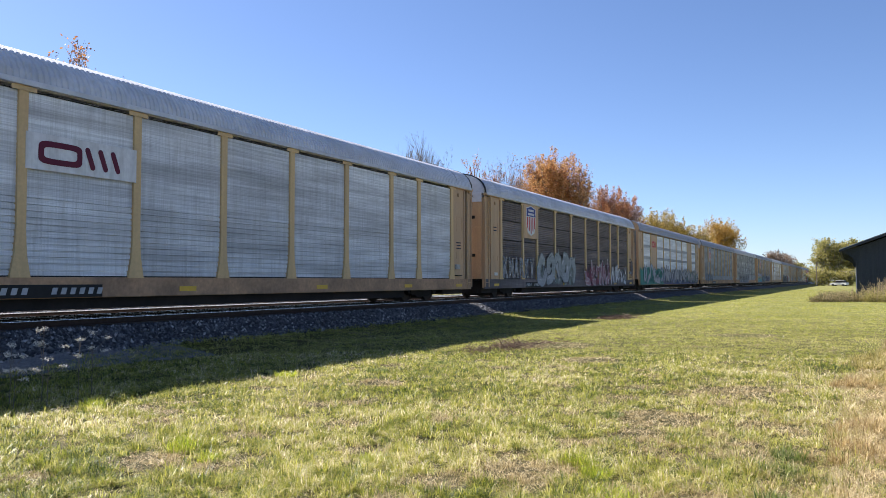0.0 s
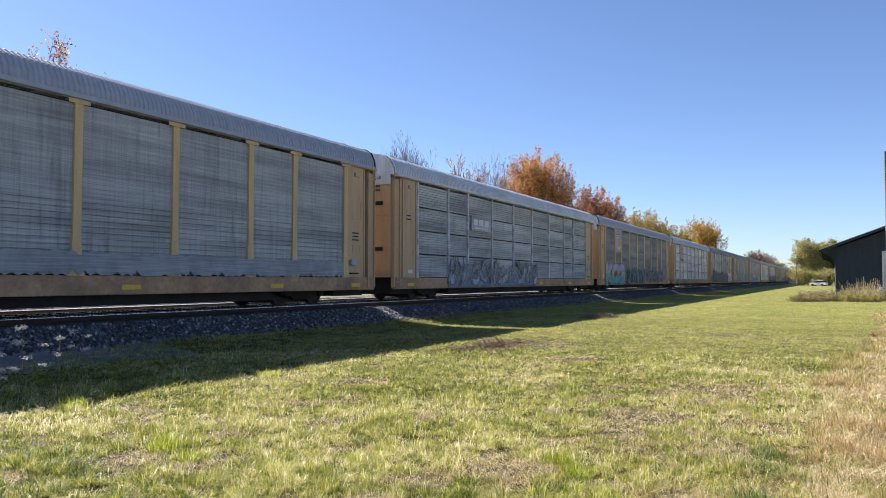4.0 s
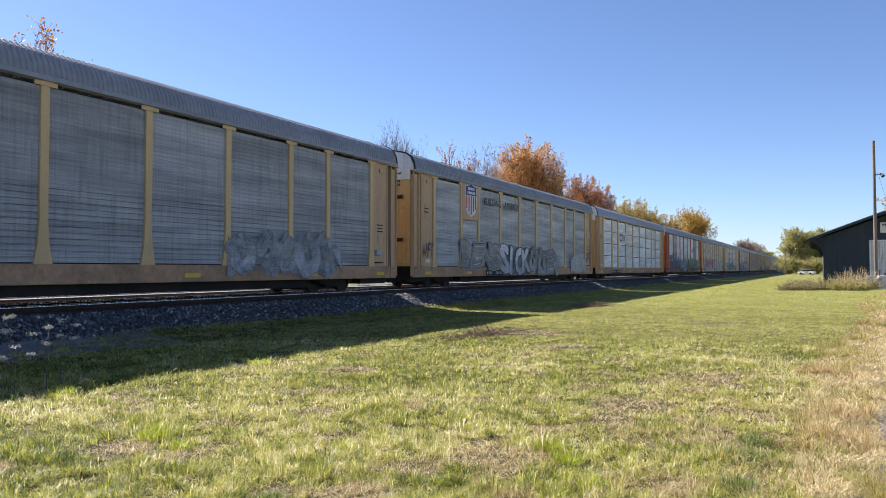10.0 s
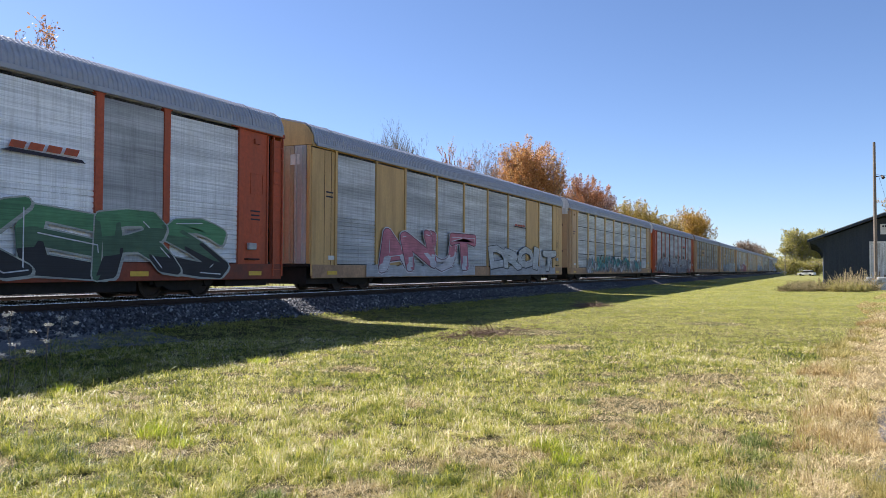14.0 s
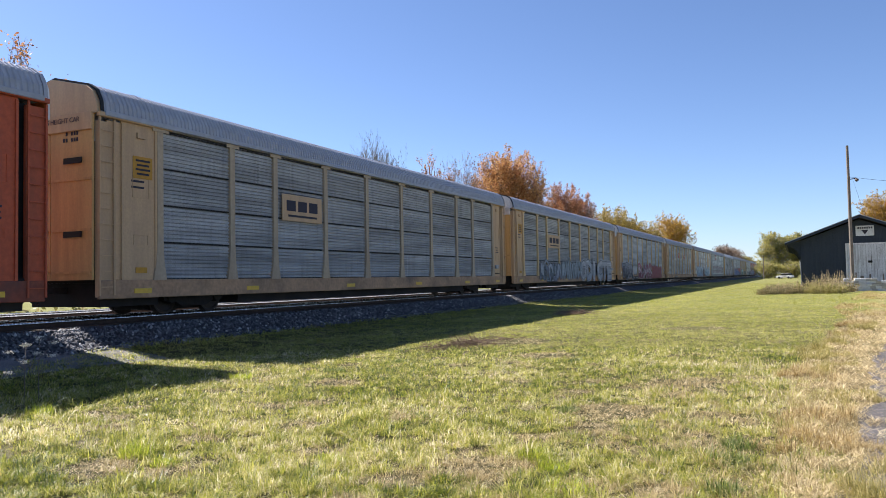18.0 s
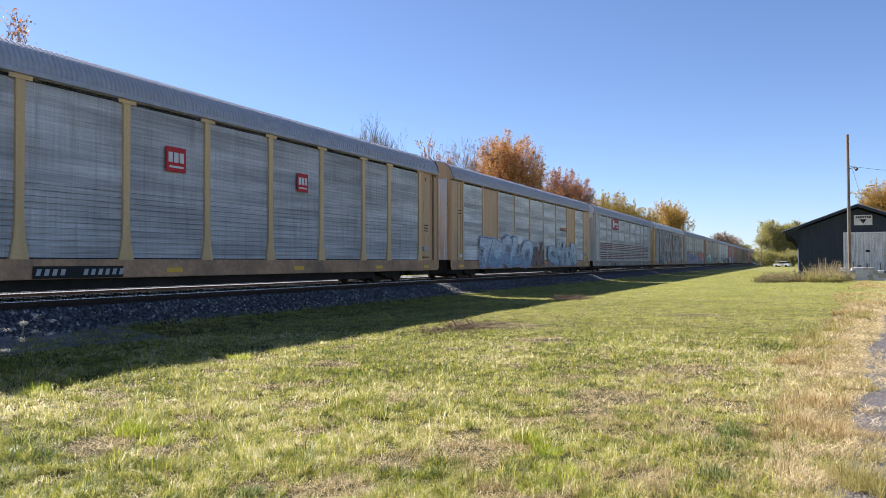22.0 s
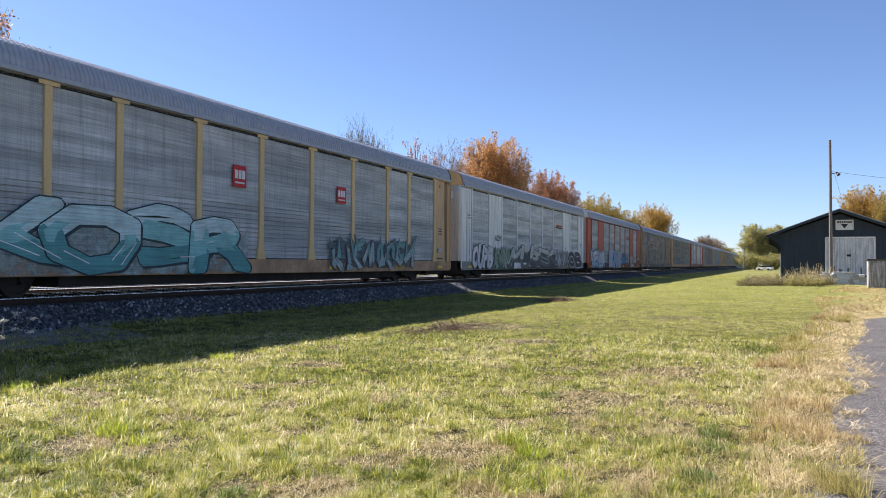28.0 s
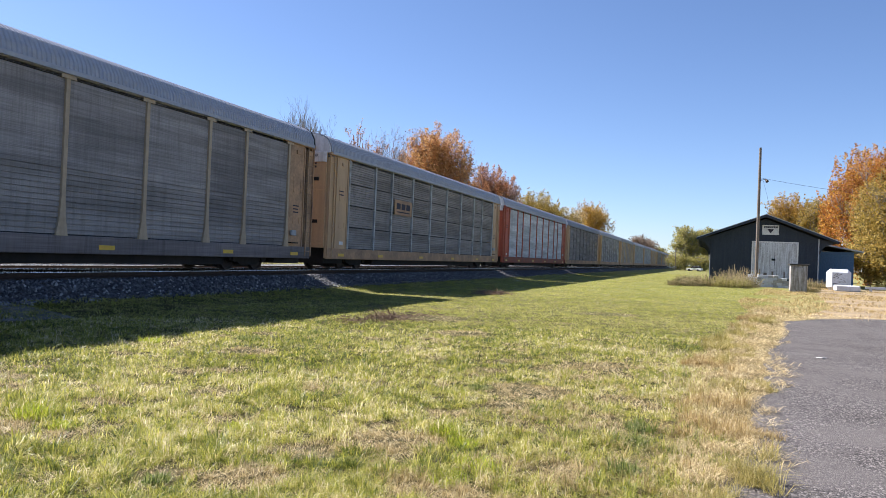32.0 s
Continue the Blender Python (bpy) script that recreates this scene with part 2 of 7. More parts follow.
def add_box(bm, x0, x1, y0, y1, z0, z1, mat=0):
    v = [bm.verts.new(p) for p in ((x0, y0, z0), (x1, y0, z0), (x1, y1, z0), (x0, y1, z0), (x0, y0, z1), (x1, y0, z1), (x1, y1, z1), (x0, y1, z1))]
    for q in ((3, 2, 1, 0), (4, 5, 6, 7), (0, 1, 5, 4), (1, 2, 6, 5), (2, 3, 7, 6), (3, 0, 4, 7)):
        bm.faces.new([v[k] for k in q]).material_index = mat


def box_bm(sx, sy, sz, c=0.01):
    """A box about its centre with softened edges."""
    bm = bmesh.new()
    add_box(bm, -sx / 2, sx / 2, -sy / 2, sy / 2, -sz / 2, sz / 2)
    if c:
        bmesh.ops.bevel(bm, geom=bm.edges[:], offset=c, segments=1, affect="EDGES")
    return bm


def box(name, sx, sy, sz, material, parent, at, c=0.01, label="", turn=(0, 0, 0)):
    return part(name, shared((name, sx, sy, sz, c), material, lambda: box_bm(sx, sy, sz, c)), None, parent, label, at, turn)


def prism(bm, outline, y0, y1, mat=0):
    """An outline of (x, z) pairs, counter-clockwise seen from -y, drawn out from y0 to y1."""
    a = [bm.verts.new((x, y0, z)) for x, z in outline]
    b = [bm.verts.new((x, y1, z)) for x, z in outline]
    bm.faces.new(a).material_index = mat
    bm.faces.new(b[::-1]).material_index = mat
    for k in range(len(a)):
        j = (k + 1) % len(a)
        bm.faces.new((a[j], a[k], b[k], b[j])).material_index = mat


def tube(bm, p, q, r0, r1, n=6, mat=0):
    p, q = Vector(p), Vector(q)
    u = (q - p).normalized()
    s = u.orthogonal().normalized()
    t = u.cross(s)
    a = [bm.verts.new(p + (s * math.cos(k * math.tau / n) + t * math.sin(k * math.tau / n)) * r0) for k in range(n)]
    b = [bm.verts.new(q + (s * math.cos(k * math.tau / n) + t * math.sin(k * math.tau / n)) * r1) for k in range(n)]
    for k in range(n):
        bm.faces.new((a[k], a[(k + 1) % n], b[(k + 1) % n], b[k])).material_index = mat
    bm.faces.new(a[::-1]).material_index = mat
    bm.faces.new(b).material_index = mat


def numpy_mesh(name, verts, faces, material):
    """A large mesh from arrays: faces all of one size."""
    verts, faces = np.asarray(verts, np.float32), np.asarray(faces, np.int32)
    me = bpy.data.meshes.new(name)
    n = faces.shape[1]
    me.vertices.add(len(verts))
    me.vertices.foreach_set("co", verts.ravel())
    me.loops.add(faces.size)
    me.loops.foreach_set("vertex_index", faces.ravel())
    me.polygons.add(len(faces))
    me.polygons.foreach_set("loop_start", np.arange(0, faces.size, n, dtype=np.int32))
    me.update(calc_edges=True)
    me.materials.append(material)
    return me


# ---- the lie of the land ----
CURVE_AT, CURVE_R = 330.0, 700.0


def track_point(s, y=TRACK_Y):
    """The place and heading of the track s metres along: straight, then a long bend to the left."""
    if s <= CURVE_AT:
        return Vector((s, y, 0.0)), 0.0
    a = (s - CURVE_AT) / CURVE_R
    r = CURVE_R - (y - TRACK_Y)
    return Vector((CURVE_AT + r * math.sin(a), y + r * (1 - math.cos(a)), 0.0)), a


def road_edge(x):
    """The asphalt's edge towards the grass."""
    y = 0.34 - 0.107 * x + 0.20 * noise.noise(Vector((x * 0.8, 2.2, 0))) + 0.12 * noise.noise(Vector((x * 3.1, 7.2, 0)))
    return y - 0.12 * max(0.0, x - 24.0) ** 2


def relief(x, y):
    """Height of the ground: gently uneven grass, flat under the tracks and the asphalt."""
    z = GROUND
    if -4 < x < 90 and -2 < y < 13.2:
        z += 0.035 * noise.noise(Vector((x * 0.35, y * 0.35, 3.1))) + 0.012 * noise.noise(Vector((x * 1.7, y * 1.7, 7.7)))
    if 12.2 < y < 14.0:
        z = -0.72 + 0.075 * (y - 12.2)
    if y < road_edge(x) + 0.1 and x < 30:
        z = GROUND - 0.02
    return z


def ground_material():
    m = bpy.data.materials.new("grassy_ground")
    m.use_nodes = True
    nt = m.node_tree
    b = nt.nodes["Principled BSDF"]
    vec = coords(nt, False)
    fine, mid, big = noise_tex(nt, vec, 22, 6, 0.7), noise_tex(nt, vec, 1.3, 5, 0.6), noise_tex(nt, vec, 0.12, 4)
    green = ramp(nt, fine, [(0.3, (0.018, 0.016, 0.008)), (0.5, (0.062, 0.055, 0.022)), (0.72, (0.22, 0.19, 0.085))])
    straw = ramp(nt, fine, [(0.3, (0.06, 0.042, 0.022)), (0.7, (0.42, 0.33, 0.17))])
    f = ramp(nt, mid, [(0.48, (0, 0, 0)), (0.66, (0.8, 0.8, 0.8))])
    sep = nt.nodes.new("ShaderNodeSeparateXYZ")
    nt.links.new(vec, sep.inputs[0])
    off = nt.nodes.new("ShaderNodeMath")
    off.operation = "MULTIPLY_ADD"
    off.inputs[1].default_value = 0.10
    nt.links.new(sep.outputs[0], off.inputs[0])
    nt.links.new(sep.outputs[1], off.inputs[2])
    wob = nt.nodes.new("ShaderNodeMath")
    wob.operation = "MULTIPLY_ADD"
    wob.inputs[1].default_value = 1.4
    nt.links.new(mid, wob.inputs[0])
    nt.links.new(off.outputs[0], wob.inputs[2])
    verge = ramp(nt, wob.outputs[0], [(0.0, (1, 1, 1)), (0.95, (0.9, 0.9, 0.9)), (1.0, (0.0, 0.0, 0.0))])
    shift = nt.nodes.new("ShaderNodeMath")
    shift.operation = "MULTIPLY"
    shift.inputs[1].default_value = 0.56
    nt.links.new(wob.outputs[0], shift.inputs[0])
    nt.links.new(shift.outputs[0], verge.node.inputs[0])
    f = mixed(nt, "LIGHTEN", 1.0, f, verge)
    col = mixed(nt, "MIX", f, green, straw)
    col = mixed(nt, "MULTIPLY", 0.35, col, ramp(nt, big, [(0.3, (0.6, 0.7, 0.5)), (0.7, (1.0, 1.0, 1.0))]))
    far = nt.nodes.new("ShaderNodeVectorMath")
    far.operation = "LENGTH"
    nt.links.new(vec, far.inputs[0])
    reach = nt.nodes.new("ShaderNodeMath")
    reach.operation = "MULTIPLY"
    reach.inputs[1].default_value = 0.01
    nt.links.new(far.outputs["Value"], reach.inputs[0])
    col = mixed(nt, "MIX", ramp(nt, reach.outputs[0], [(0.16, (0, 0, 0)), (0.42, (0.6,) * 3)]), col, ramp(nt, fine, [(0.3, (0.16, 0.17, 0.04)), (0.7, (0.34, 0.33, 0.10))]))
    nt.links.new(col, b.inputs["Base Color"])
    b.inputs["Roughness"].default_value = 0.95
    b.inputs["Specular IOR Level"].default_value = 0.1
    bp = nt.nodes.new("ShaderNodeBump")
    bp.inputs["Strength"].default_value, bp.inputs["Distance"].default_value = 0.8, 0.04
    nt.links.new(fine, bp.inputs["Height"])
    nt.links.new(bp.outputs[0], b.inputs["Normal"])
    return m


def gravel(name, lo, hi, scale=30.0, bump=0.9, patch=None, middle=None):
    """Broken stone: cells in several greys with gaps between."""
    m = bpy.data.materials.new(name)
    m.use_nodes = True
    nt = m.node_tree
    b = nt.nodes["Principled BSDF"]
    vec = coords(nt, False)
    v = nt.nodes.new("ShaderNodeTexVoronoi")
    v.inputs["Scale"].default_value = scale
    nt.links.new(vec, v.inputs["Vector"])
    sep = nt.nodes.new("ShaderNodeSeparateColor")
    nt.links.new(v.outputs["Color"], sep.inputs[0])
    col = ramp(nt, sep.outputs[0], [(0.0, lo), (1.0, hi)] if middle is None else [(0.0, lo), (0.7, middle), (0.93, hi)])
    big = noise_tex(nt, vec, 0.8, 5, 0.65)
    col = mixed(nt, "MULTIPLY", 0.6, col, ramp(nt, big, [(0.3, (0.55, 0.53, 0.5)), (0.7, (1.15, 1.15, 1.15))]))
    if patch:
        col = mixed(nt, "MIX", ramp(nt, noise_tex(nt, vec, 0.5, 6, 0.7), [(0.5, (0, 0, 0)), (0.62, (0.75, 0.75, 0.75))]), col, patch)
    nt.links.new(col, b.inputs["Base Color"])
    b.inputs["Roughness"].default_value = 0.9
    b.inputs["Specular IOR Level"].default_value = 0.2
    bp = nt.nodes.new("ShaderNodeBump")
    bp.inputs["Strength"].default_value, bp.inputs["Distance"].default_value = bump, 0.02
    nt.links.new(v.outputs["Distance"], bp.inputs["Height"])
    bp.invert = True
    nt.links.new(bp.outputs[0], b.inputs["Normal"])
    return m


M["ground"] = ground_material()
M["ballast"] = gravel("ballast_stone", (0.024, 0.024, 0.028), (0.122, 0.12, 0.127), 17)
M["stone"] = foliage("ballast_stone_piece", [(0.0, (0.026, 0.026, 0.03)), (0.6, (0.115, 0.113, 0.118)), (0.9, (0.20, 0.197, 0.197)), (1.0, (0.44, 0.43, 0.42))], 0.0, 0.9)
M["path"] = gravel("fine_grey_gravel", (0.13, 0.122, 0.118), (0.31, 0.295, 0.285), 60, 0.5, (0.12, 0.11, 0.08))
M["asphalt"] = gravel("worn_asphalt", (0.035, 0.031, 0.031), (0.29, 0.262, 0.245), 70, 0.6, (0.135, 0.12, 0.113), (0.125, 0.113, 0.107))


def build_ground():
    xs = np.concatenate([[-2500, -900, -300, -120, -60, -30, -15], np.arange(-8, 40, 0.4), np.arange(40, 110, 1.5), [115, 130, 160, 220, 320, 480, 700, 1100, 1800, 4000]])
    ys = np.concatenate([[-3000, -900, -300, -120, -60, -30, -15, -8], np.arange(-5, 14, 0.4), [14.2, 16, 20, 24, 30, 45, 80, 160, 300, 600, 1200, 3000]])
    verts = [(x, y, relief(x, y)) for x in xs for y in ys]
    n = len(ys)
    i, j = np.meshgrid(np.arange(len(xs) - 1), np.arange(n - 1), indexing="ij")
    a = (i * n + j).ravel()
    faces = np.stack([a, a + n, a + n + 1, a + 1], 1)
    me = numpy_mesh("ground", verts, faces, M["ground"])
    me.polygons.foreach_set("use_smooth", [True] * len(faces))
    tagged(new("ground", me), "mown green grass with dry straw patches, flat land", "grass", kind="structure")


def strip_along(name, section, s0, s1, material, step=20.0):
    """A cross-section of (offset from the track, height) pairs drawn along the track."""
    ss = np.arange(s0, s1 + step, step)
    verts, faces, n = [], [], len(section)
    for s in ss:
        p, a = track_point(float(s))
        nrm = Vector((-math.sin(a), math.cos(a), 0))
        verts += [tuple(p + nrm * o + Vector((0, 0, z))) for o, z in section]
    for k in range(len(ss) - 1):
        for j in range(n - 1):
            a = k * n + j
            faces.append((a, a + n, a + n + 1, a + 1))
    return numpy_mesh(name, verts, faces, material)


def build_road():
    bm = bmesh.new()
    xs = np.concatenate([np.arange(-12, 24, 0.25), np.arange(24, 41, 0.08)])
    top = [(x, max(-39.0, road_edge(x) + 0.10 * noise.noise(Vector((x * 9.0, 1.2, 0))))) for x in xs]
    outer = [bm.verts.new((x, y, GROUND + 0.012 + 0.004 * noise.noise(Vector((x, y, 0))))) for x, y in top]
    inner = [bm.verts.new((x, -40.0, GROUND + 0.012)) for x, y in top]
    skirt = [bm.verts.new((x, y + 0.05, GROUND - 0.04)) for x, y in top]
    for k in range(len(xs) - 1):
        bm.faces.new((inner[k], inner[k + 1], outer[k + 1], outer[k]))
        bm.faces.new((outer[k], outer[k + 1], skirt[k + 1], skirt[k]))
    tagged(part("road", bm, M["asphalt"]), "worn grey asphalt with pale chippings and a ragged edge", "road", kind="structure")


def build_track():
    bal = [(-3.0, GROUND - 0.03), (-2.42, -0.56), (-1.62, -0.21), (-0.9, -0.17), (0.9, -0.17), (1.6, -0.20), (2.6, -0.22), (3.3, -0.17), (5.1, -0.17), (5.9, -0.20), (7.2, GROUND - 0.03)]
    tagged(new("ballast", strip_along("ballast", bal, -60, 620, M["ballast"])), "grey crushed stone ballast under the two tracks", "ballast", kind="structure")
    path = [(-4.5, GROUND - 0.03), (-3.95, -0.695), (-3.3, -0.615), (-2.35, -0.55)]
    tagged(new("gravel_path", strip_along("gravel_path", path, -60, 12, M["path"], 6.0)), "grey gravel strip beside the ballast, partly grown over", "gravel", kind="structure")
    for base, tag in ((0.0, "shiny worn rail on the near track"), (4.2, "rail of the second track beyond")):
        for side in (-0.75, 0.75):
            o = base + side
            rail = new("rail")
            tagged(rail, tag, "rail", "rails")
            head = [(o - 0.036, -0.035), (o - 0.034, -0.003), (o - 0.02, 0.0), (o + 0.02, 0.0), (o + 0.034, -0.003), (o + 0.036, -0.035)]
            foot = [(o - 0.036, -0.035), (o - 0.009, -0.045), (o - 0.009, -0.14), (o - 0.07, -0.155), (o - 0.07, -0.172), (o + 0.07, -0.172), (o + 0.07, -0.155), (o + 0.009, -0.14), (o + 0.009, -0.045), (o + 0.036, -0.035)]
            part("rail_head", strip_along("rail_head", head, -60, 620, M["railhead"]), None, rail)
            part("rail_web", strip_along("rail_web", foot[::-1], -60, 620, M["rust"]), None, rail)
    bm = bmesh.new()
    for base in (0.0, 4.2):
        for k in range(400):
            x = -20 + 0.55 * k
            add_box(bm, x - 0.11, x + 0.11, TRACK_Y + base - 1.3, TRACK_Y + base + 1.3, -0.35, -0.158 + random.uniform(-0.006, 0.004))
    tagged(part("ties", bm, M["tie"]), "weathered wooden ties under the rails", "railroad ties", kind="stuff")
    # loose stones on the ballast's near slope
    rng = np.random.default_rng(5)
    n = 14000
    x = 4 + 56 * rng.random(n) ** 1.6
    o = -3.1 + 1.7 * rng.random(n) ** 0.5
    z = np.interp(o, [-3.3, -2.42, -1.62, -0.9], [-0.61, -0.55, -0.205, -0.17])
    c = np.stack([x, TRACK_Y + o, z], 1)
    octa = np.array([(1, 0, 0), (0, 1, 0), (-1, 0, 0), (0, -1, 0), (0, 0, 1), (0, 0, -1)], float)
    tri = np.array([(0, 1, 4), (1, 2, 4), (2, 3, 4), (3, 0, 4), (1, 0, 5), (2, 1, 5), (3, 2, 5), (0, 3, 5)])
    size = rng.uniform(0.022, 0.06, (n, 1, 1)) * rng.uniform(0.6, 1.2, (n, 1, 3))
    a = rng.uniform(0, math.tau, n)
    v = (octa[None] + rng.normal(0, 0.18, (n, 6, 3))) * size
    vx = v[..., 0] * np.cos(a)[:, None] - v[..., 1] * np.sin(a)[:, None]
    vy = v[..., 0] * np.sin(a)[:, None] + v[..., 1] * np.cos(a)[:, None]
    v = np.stack([vx, vy, v[..., 2]], -1) + c[:, None]
    f = (tri[None] + 6 * np.arange(n)[:, None, None]).reshape(-1, 3)
    tagged(new("ballast_stones", numpy_mesh("ballast_stones", v.reshape(-1, 3), f, M["stone"])), "loose grey crushed stones on the ballast slope", "stones", kind="stuff")


build_ground()
build_road()
build_track()


# ---- the autorack train ----
PITCH, FIRST = 28.6, 31.15
HALF, HW = 13.65, 1.52
POSTS = (-11.75, -9.0, -7.0, -4.2, -1.4, 1.4, 4.2, 7.0, 9.0, 11.75)
FLUSH_POSTS = (-12.1, -9.45, -7.27, -4.47, -1.67, 1.14, 3.94, 6.75, 8.85, 11.5)
Z_SILL, Z_LOW, Z_TOP, Z_EAVE, Z_APEX = 0.46, 0.92, 4.72, 4.86, 5.82


def roof_profile(peaked):
    if peaked:
        return [(-1.56, Z_EAVE), (-1.53, 5.12), (-1.39, 5.40), (-1.16, 5.545), (0, Z_APEX), (1.16, 5.545), (1.39, 5.40), (1.53, 5.12), (1.56, Z_EAVE)]
    return [(-1.56, Z_EAVE), (-1.53, 5.08), (-1.42, 5.30), (-1.2, 5.52), (-0.85, 5.69), (-0.45, 5.79), (0, Z_APEX), (0.45, 5.79), (0.85, 5.69), (1.2, 5.52), (1.42, 5.30), (1.53, 5.08), (1.56, Z_EAVE)]


def roof_bm(peaked, n=200):
    """A roof shell of flat-topped ribs with its edge turned down."""
    bm = bmesh.new()
    prof, rows = roof_profile(peaked), []
    pitch = (2 * HALF - 0.3) / n
    for k in range(n):
        for f, up in ((0.0, 0.0), (0.24, 0.0), (0.40, 0.024), (0.84, 0.024)):
            x = -HALF + 0.15 + (k + f) * pitch
            rows.append([bm.verts.new((x, y * (1 + up * 0.6), z + up)) for y, z in prof])
    rows.append([bm.verts.new((HALF - 0.15, y, z)) for y, z in prof])
    for a, b in zip(rows, rows[1:]):
        for j in range(len(prof) - 1):
            bm.faces.new((a[j], a[j + 1], b[j + 1], b[j]))
    bm.faces.new(rows[0][::-1])
    bm.faces.new(rows[-1])
    bmesh.ops.recalc_face_normals(bm, faces=bm.faces[:])
    return bm


def cap_bm(peaked):
    """The plate that closes the roof's end, drawn along x; its lower part hangs to the doors."""
    bm = bmesh.new()
    prof = [(y * 0.985, z - 0.02) for y, z in roof_profile(peaked)]
    a = [bm.verts.new((-0.05, y, z)) for y, z in prof]
    b = [bm.verts.new((0.05, y, z)) for y, z in prof]
    bm.faces.new(a)
    bm.faces.new(b[::-1])
    for k in range(len(a)):
        j = (k + 1) % len(a)
        bm.faces.new((a[j], a[k], b[k], b[j]))
    bmesh.ops.recalc_face_normals(bm, faces=bm.faces[:])
    return bm


def panel_bm(w, h, ribs):
    """A side panel with ribs running along it: ridges proud of valleys; a tall sheet has wide-set grooves in its lower part."""
    bm = bmesh.new()
    zs, ys = [], []
    deep = 0.034 if h / ribs > 0.12 or ribs < 20 else 0.012
    tall = h > 2.5 and ribs > 30
    z = -h / 2
    while tall and z < -h / 2 + 0.40 * h:
        zs += [z, z + 0.104, z + 0.110, z + 0.129]
        ys += [0.0, 0.004, 0.035, 0.035]
        z += 0.134
    deep = 0.005 if tall else deep
    top, rest = h / 2 - z, int(ribs * (h / 2 - z) / h + 0.5)
    for k in range(rest):
        p = top / rest
        q = z + p * k
        zs += [q, q + 0.42 * p, q + 0.55 * p, q + 0.9 * p]
        ys += [0.0, 0.0, deep, deep]
    zs.append(h / 2)
    ys.append(0.0)
    a = [bm.verts.new((-w / 2, y, z)) for y, z in zip(ys, zs)]
    b = [bm.verts.new((w / 2, y, z)) for y, z in zip(ys, zs)]
    for k in range(len(zs) - 1):
        bm.faces.new((a[k], b[k], b[k + 1], a[k + 1]))
    c = [bm.verts.new((x, 0.06, z)) for x, z in ((-w / 2, -h / 2), (w / 2, -h / 2), (w / 2, h / 2), (-w / 2, h / 2))]
    bm.faces.new((a[0], c[0], c[1], b[0]))
    bm.faces.new((a[-1], b[-1], c[2], c[3]))
    bm.faces.new(a + [c[3], c[0]])
    bm.faces.new(b[::-1] + [c[1], c[2]])
    bmesh.ops.recalc_face_normals(bm, faces=bm.faces[:])
    return bm


def post_bm(w, flare):
    """A side post: straight, with a foot that widens to the sill."""
    bm = bmesh.new()
    h, f = w / 2, w / 2 + flare
    prism(bm, [(-f, Z_LOW - 0.02), (f, Z_LOW - 0.02), (h + flare * 0.25, Z_LOW + 0.45), (h, Z_LOW + 0.95), (h, Z_TOP + 0.02), (h + 0.08, Z_TOP + 0.09), (-h - 0.08, Z_TOP + 0.09), (-h, Z_TOP + 0.02), (-h, Z_LOW + 0.95), (-h - flare * 0.25, Z_LOW + 0.45)], -0.03, 0.09)
    if flare > 0.05:
        prism(bm, [(-h - 0.17, Z_TOP - 0.03), (h + 0.17, Z_TOP - 0.03), (h + 0.17, Z_TOP + 0.065), (-h - 0.17, Z_TOP + 0.065)], -0.045, -0.031)
    return bm


def ladder_bm():
    bm = bmesh.new()
    for x in (-0.21, 0.21):
        add_box(bm, x - 0.022, x + 0.022, -0.03, 0.01, 0.55, 4.75)
    for k in range(11):
        z = 0.75 + 0.37 * k
        add_box(bm, -0.2, 0.2, -0.05, -0.028, z - 0.011, z + 0.011)
    return bm


def wheel_bm(n=24):
    """A wheel on its half axle: tread, flange, dished plate and hub, turning about y."""
    bm = bmesh.new()
    prof = [(0.0, -0.10), (0.10, -0.10), (0.13, -0.05), (0.34, -0.03), (0.37, -0.065), (0.42, -0.065), (0.425, 0.045), (0.45, 0.06), (0.45, 0.075), (0.10, 0.075), (0.07, 0.65)]
    rings = []
    for r, y in prof:
        rings.append([bm.verts.new((max(r, 0.001) * math.cos(k * math.tau / n), y, max(r, 0.001) * math.sin(k * math.tau / n))) for k in range(n)])
    for a, b in zip(rings, rings[1:]):
        for k in range(n):
            bm.faces.new((a[k], a[(k + 1) % n], b[(k + 1) % n], b[k]))
    return bm


def truck_bm():
    """Two cast side frames with springs and bearing boxes, and the bolster between them."""
    bm = bmesh.new()
    for y in (-1.0, 1.0):
        prism(bm, [(-1.12, 0.36), (-0.75, 0.34), (-0.45, 0.20), (0.45, 0.20), (0.75, 0.34), (1.12, 0.36), (1.15, 0.55), (0.8, 0.62), (0.45, 0.72), (-0.45, 0.72), (-0.8, 0.62), (-1.15, 0.55)], y - 0.08, y + 0.08)
        for x in (-0.865, 0.865):
            prism(bm, [(x + 0.15 * math.cos(k * math.tau / 10), 0.43 + 0.15 * math.sin(k * math.tau / 10)) for k in range(10)], y - 0.13, y + 0.13)
        for x in (-0.22, 0.0, 0.22):
            tube(bm, (x, y - 0.1 * (1 if y > 0 else -1) * 0, 0.24), (x, y, 0.66), 0.085, 0.085, 8)
    add_box(bm, -0.2, 0.2, -1.05, 1.05, 0.42, 0.70)
    add_box(bm, -1.25, 1.25, -0.6, 0.6, 0.12, 0.80)
    bmesh.ops.recalc_face_normals(bm, faces=bm.faces[:])
    return bm


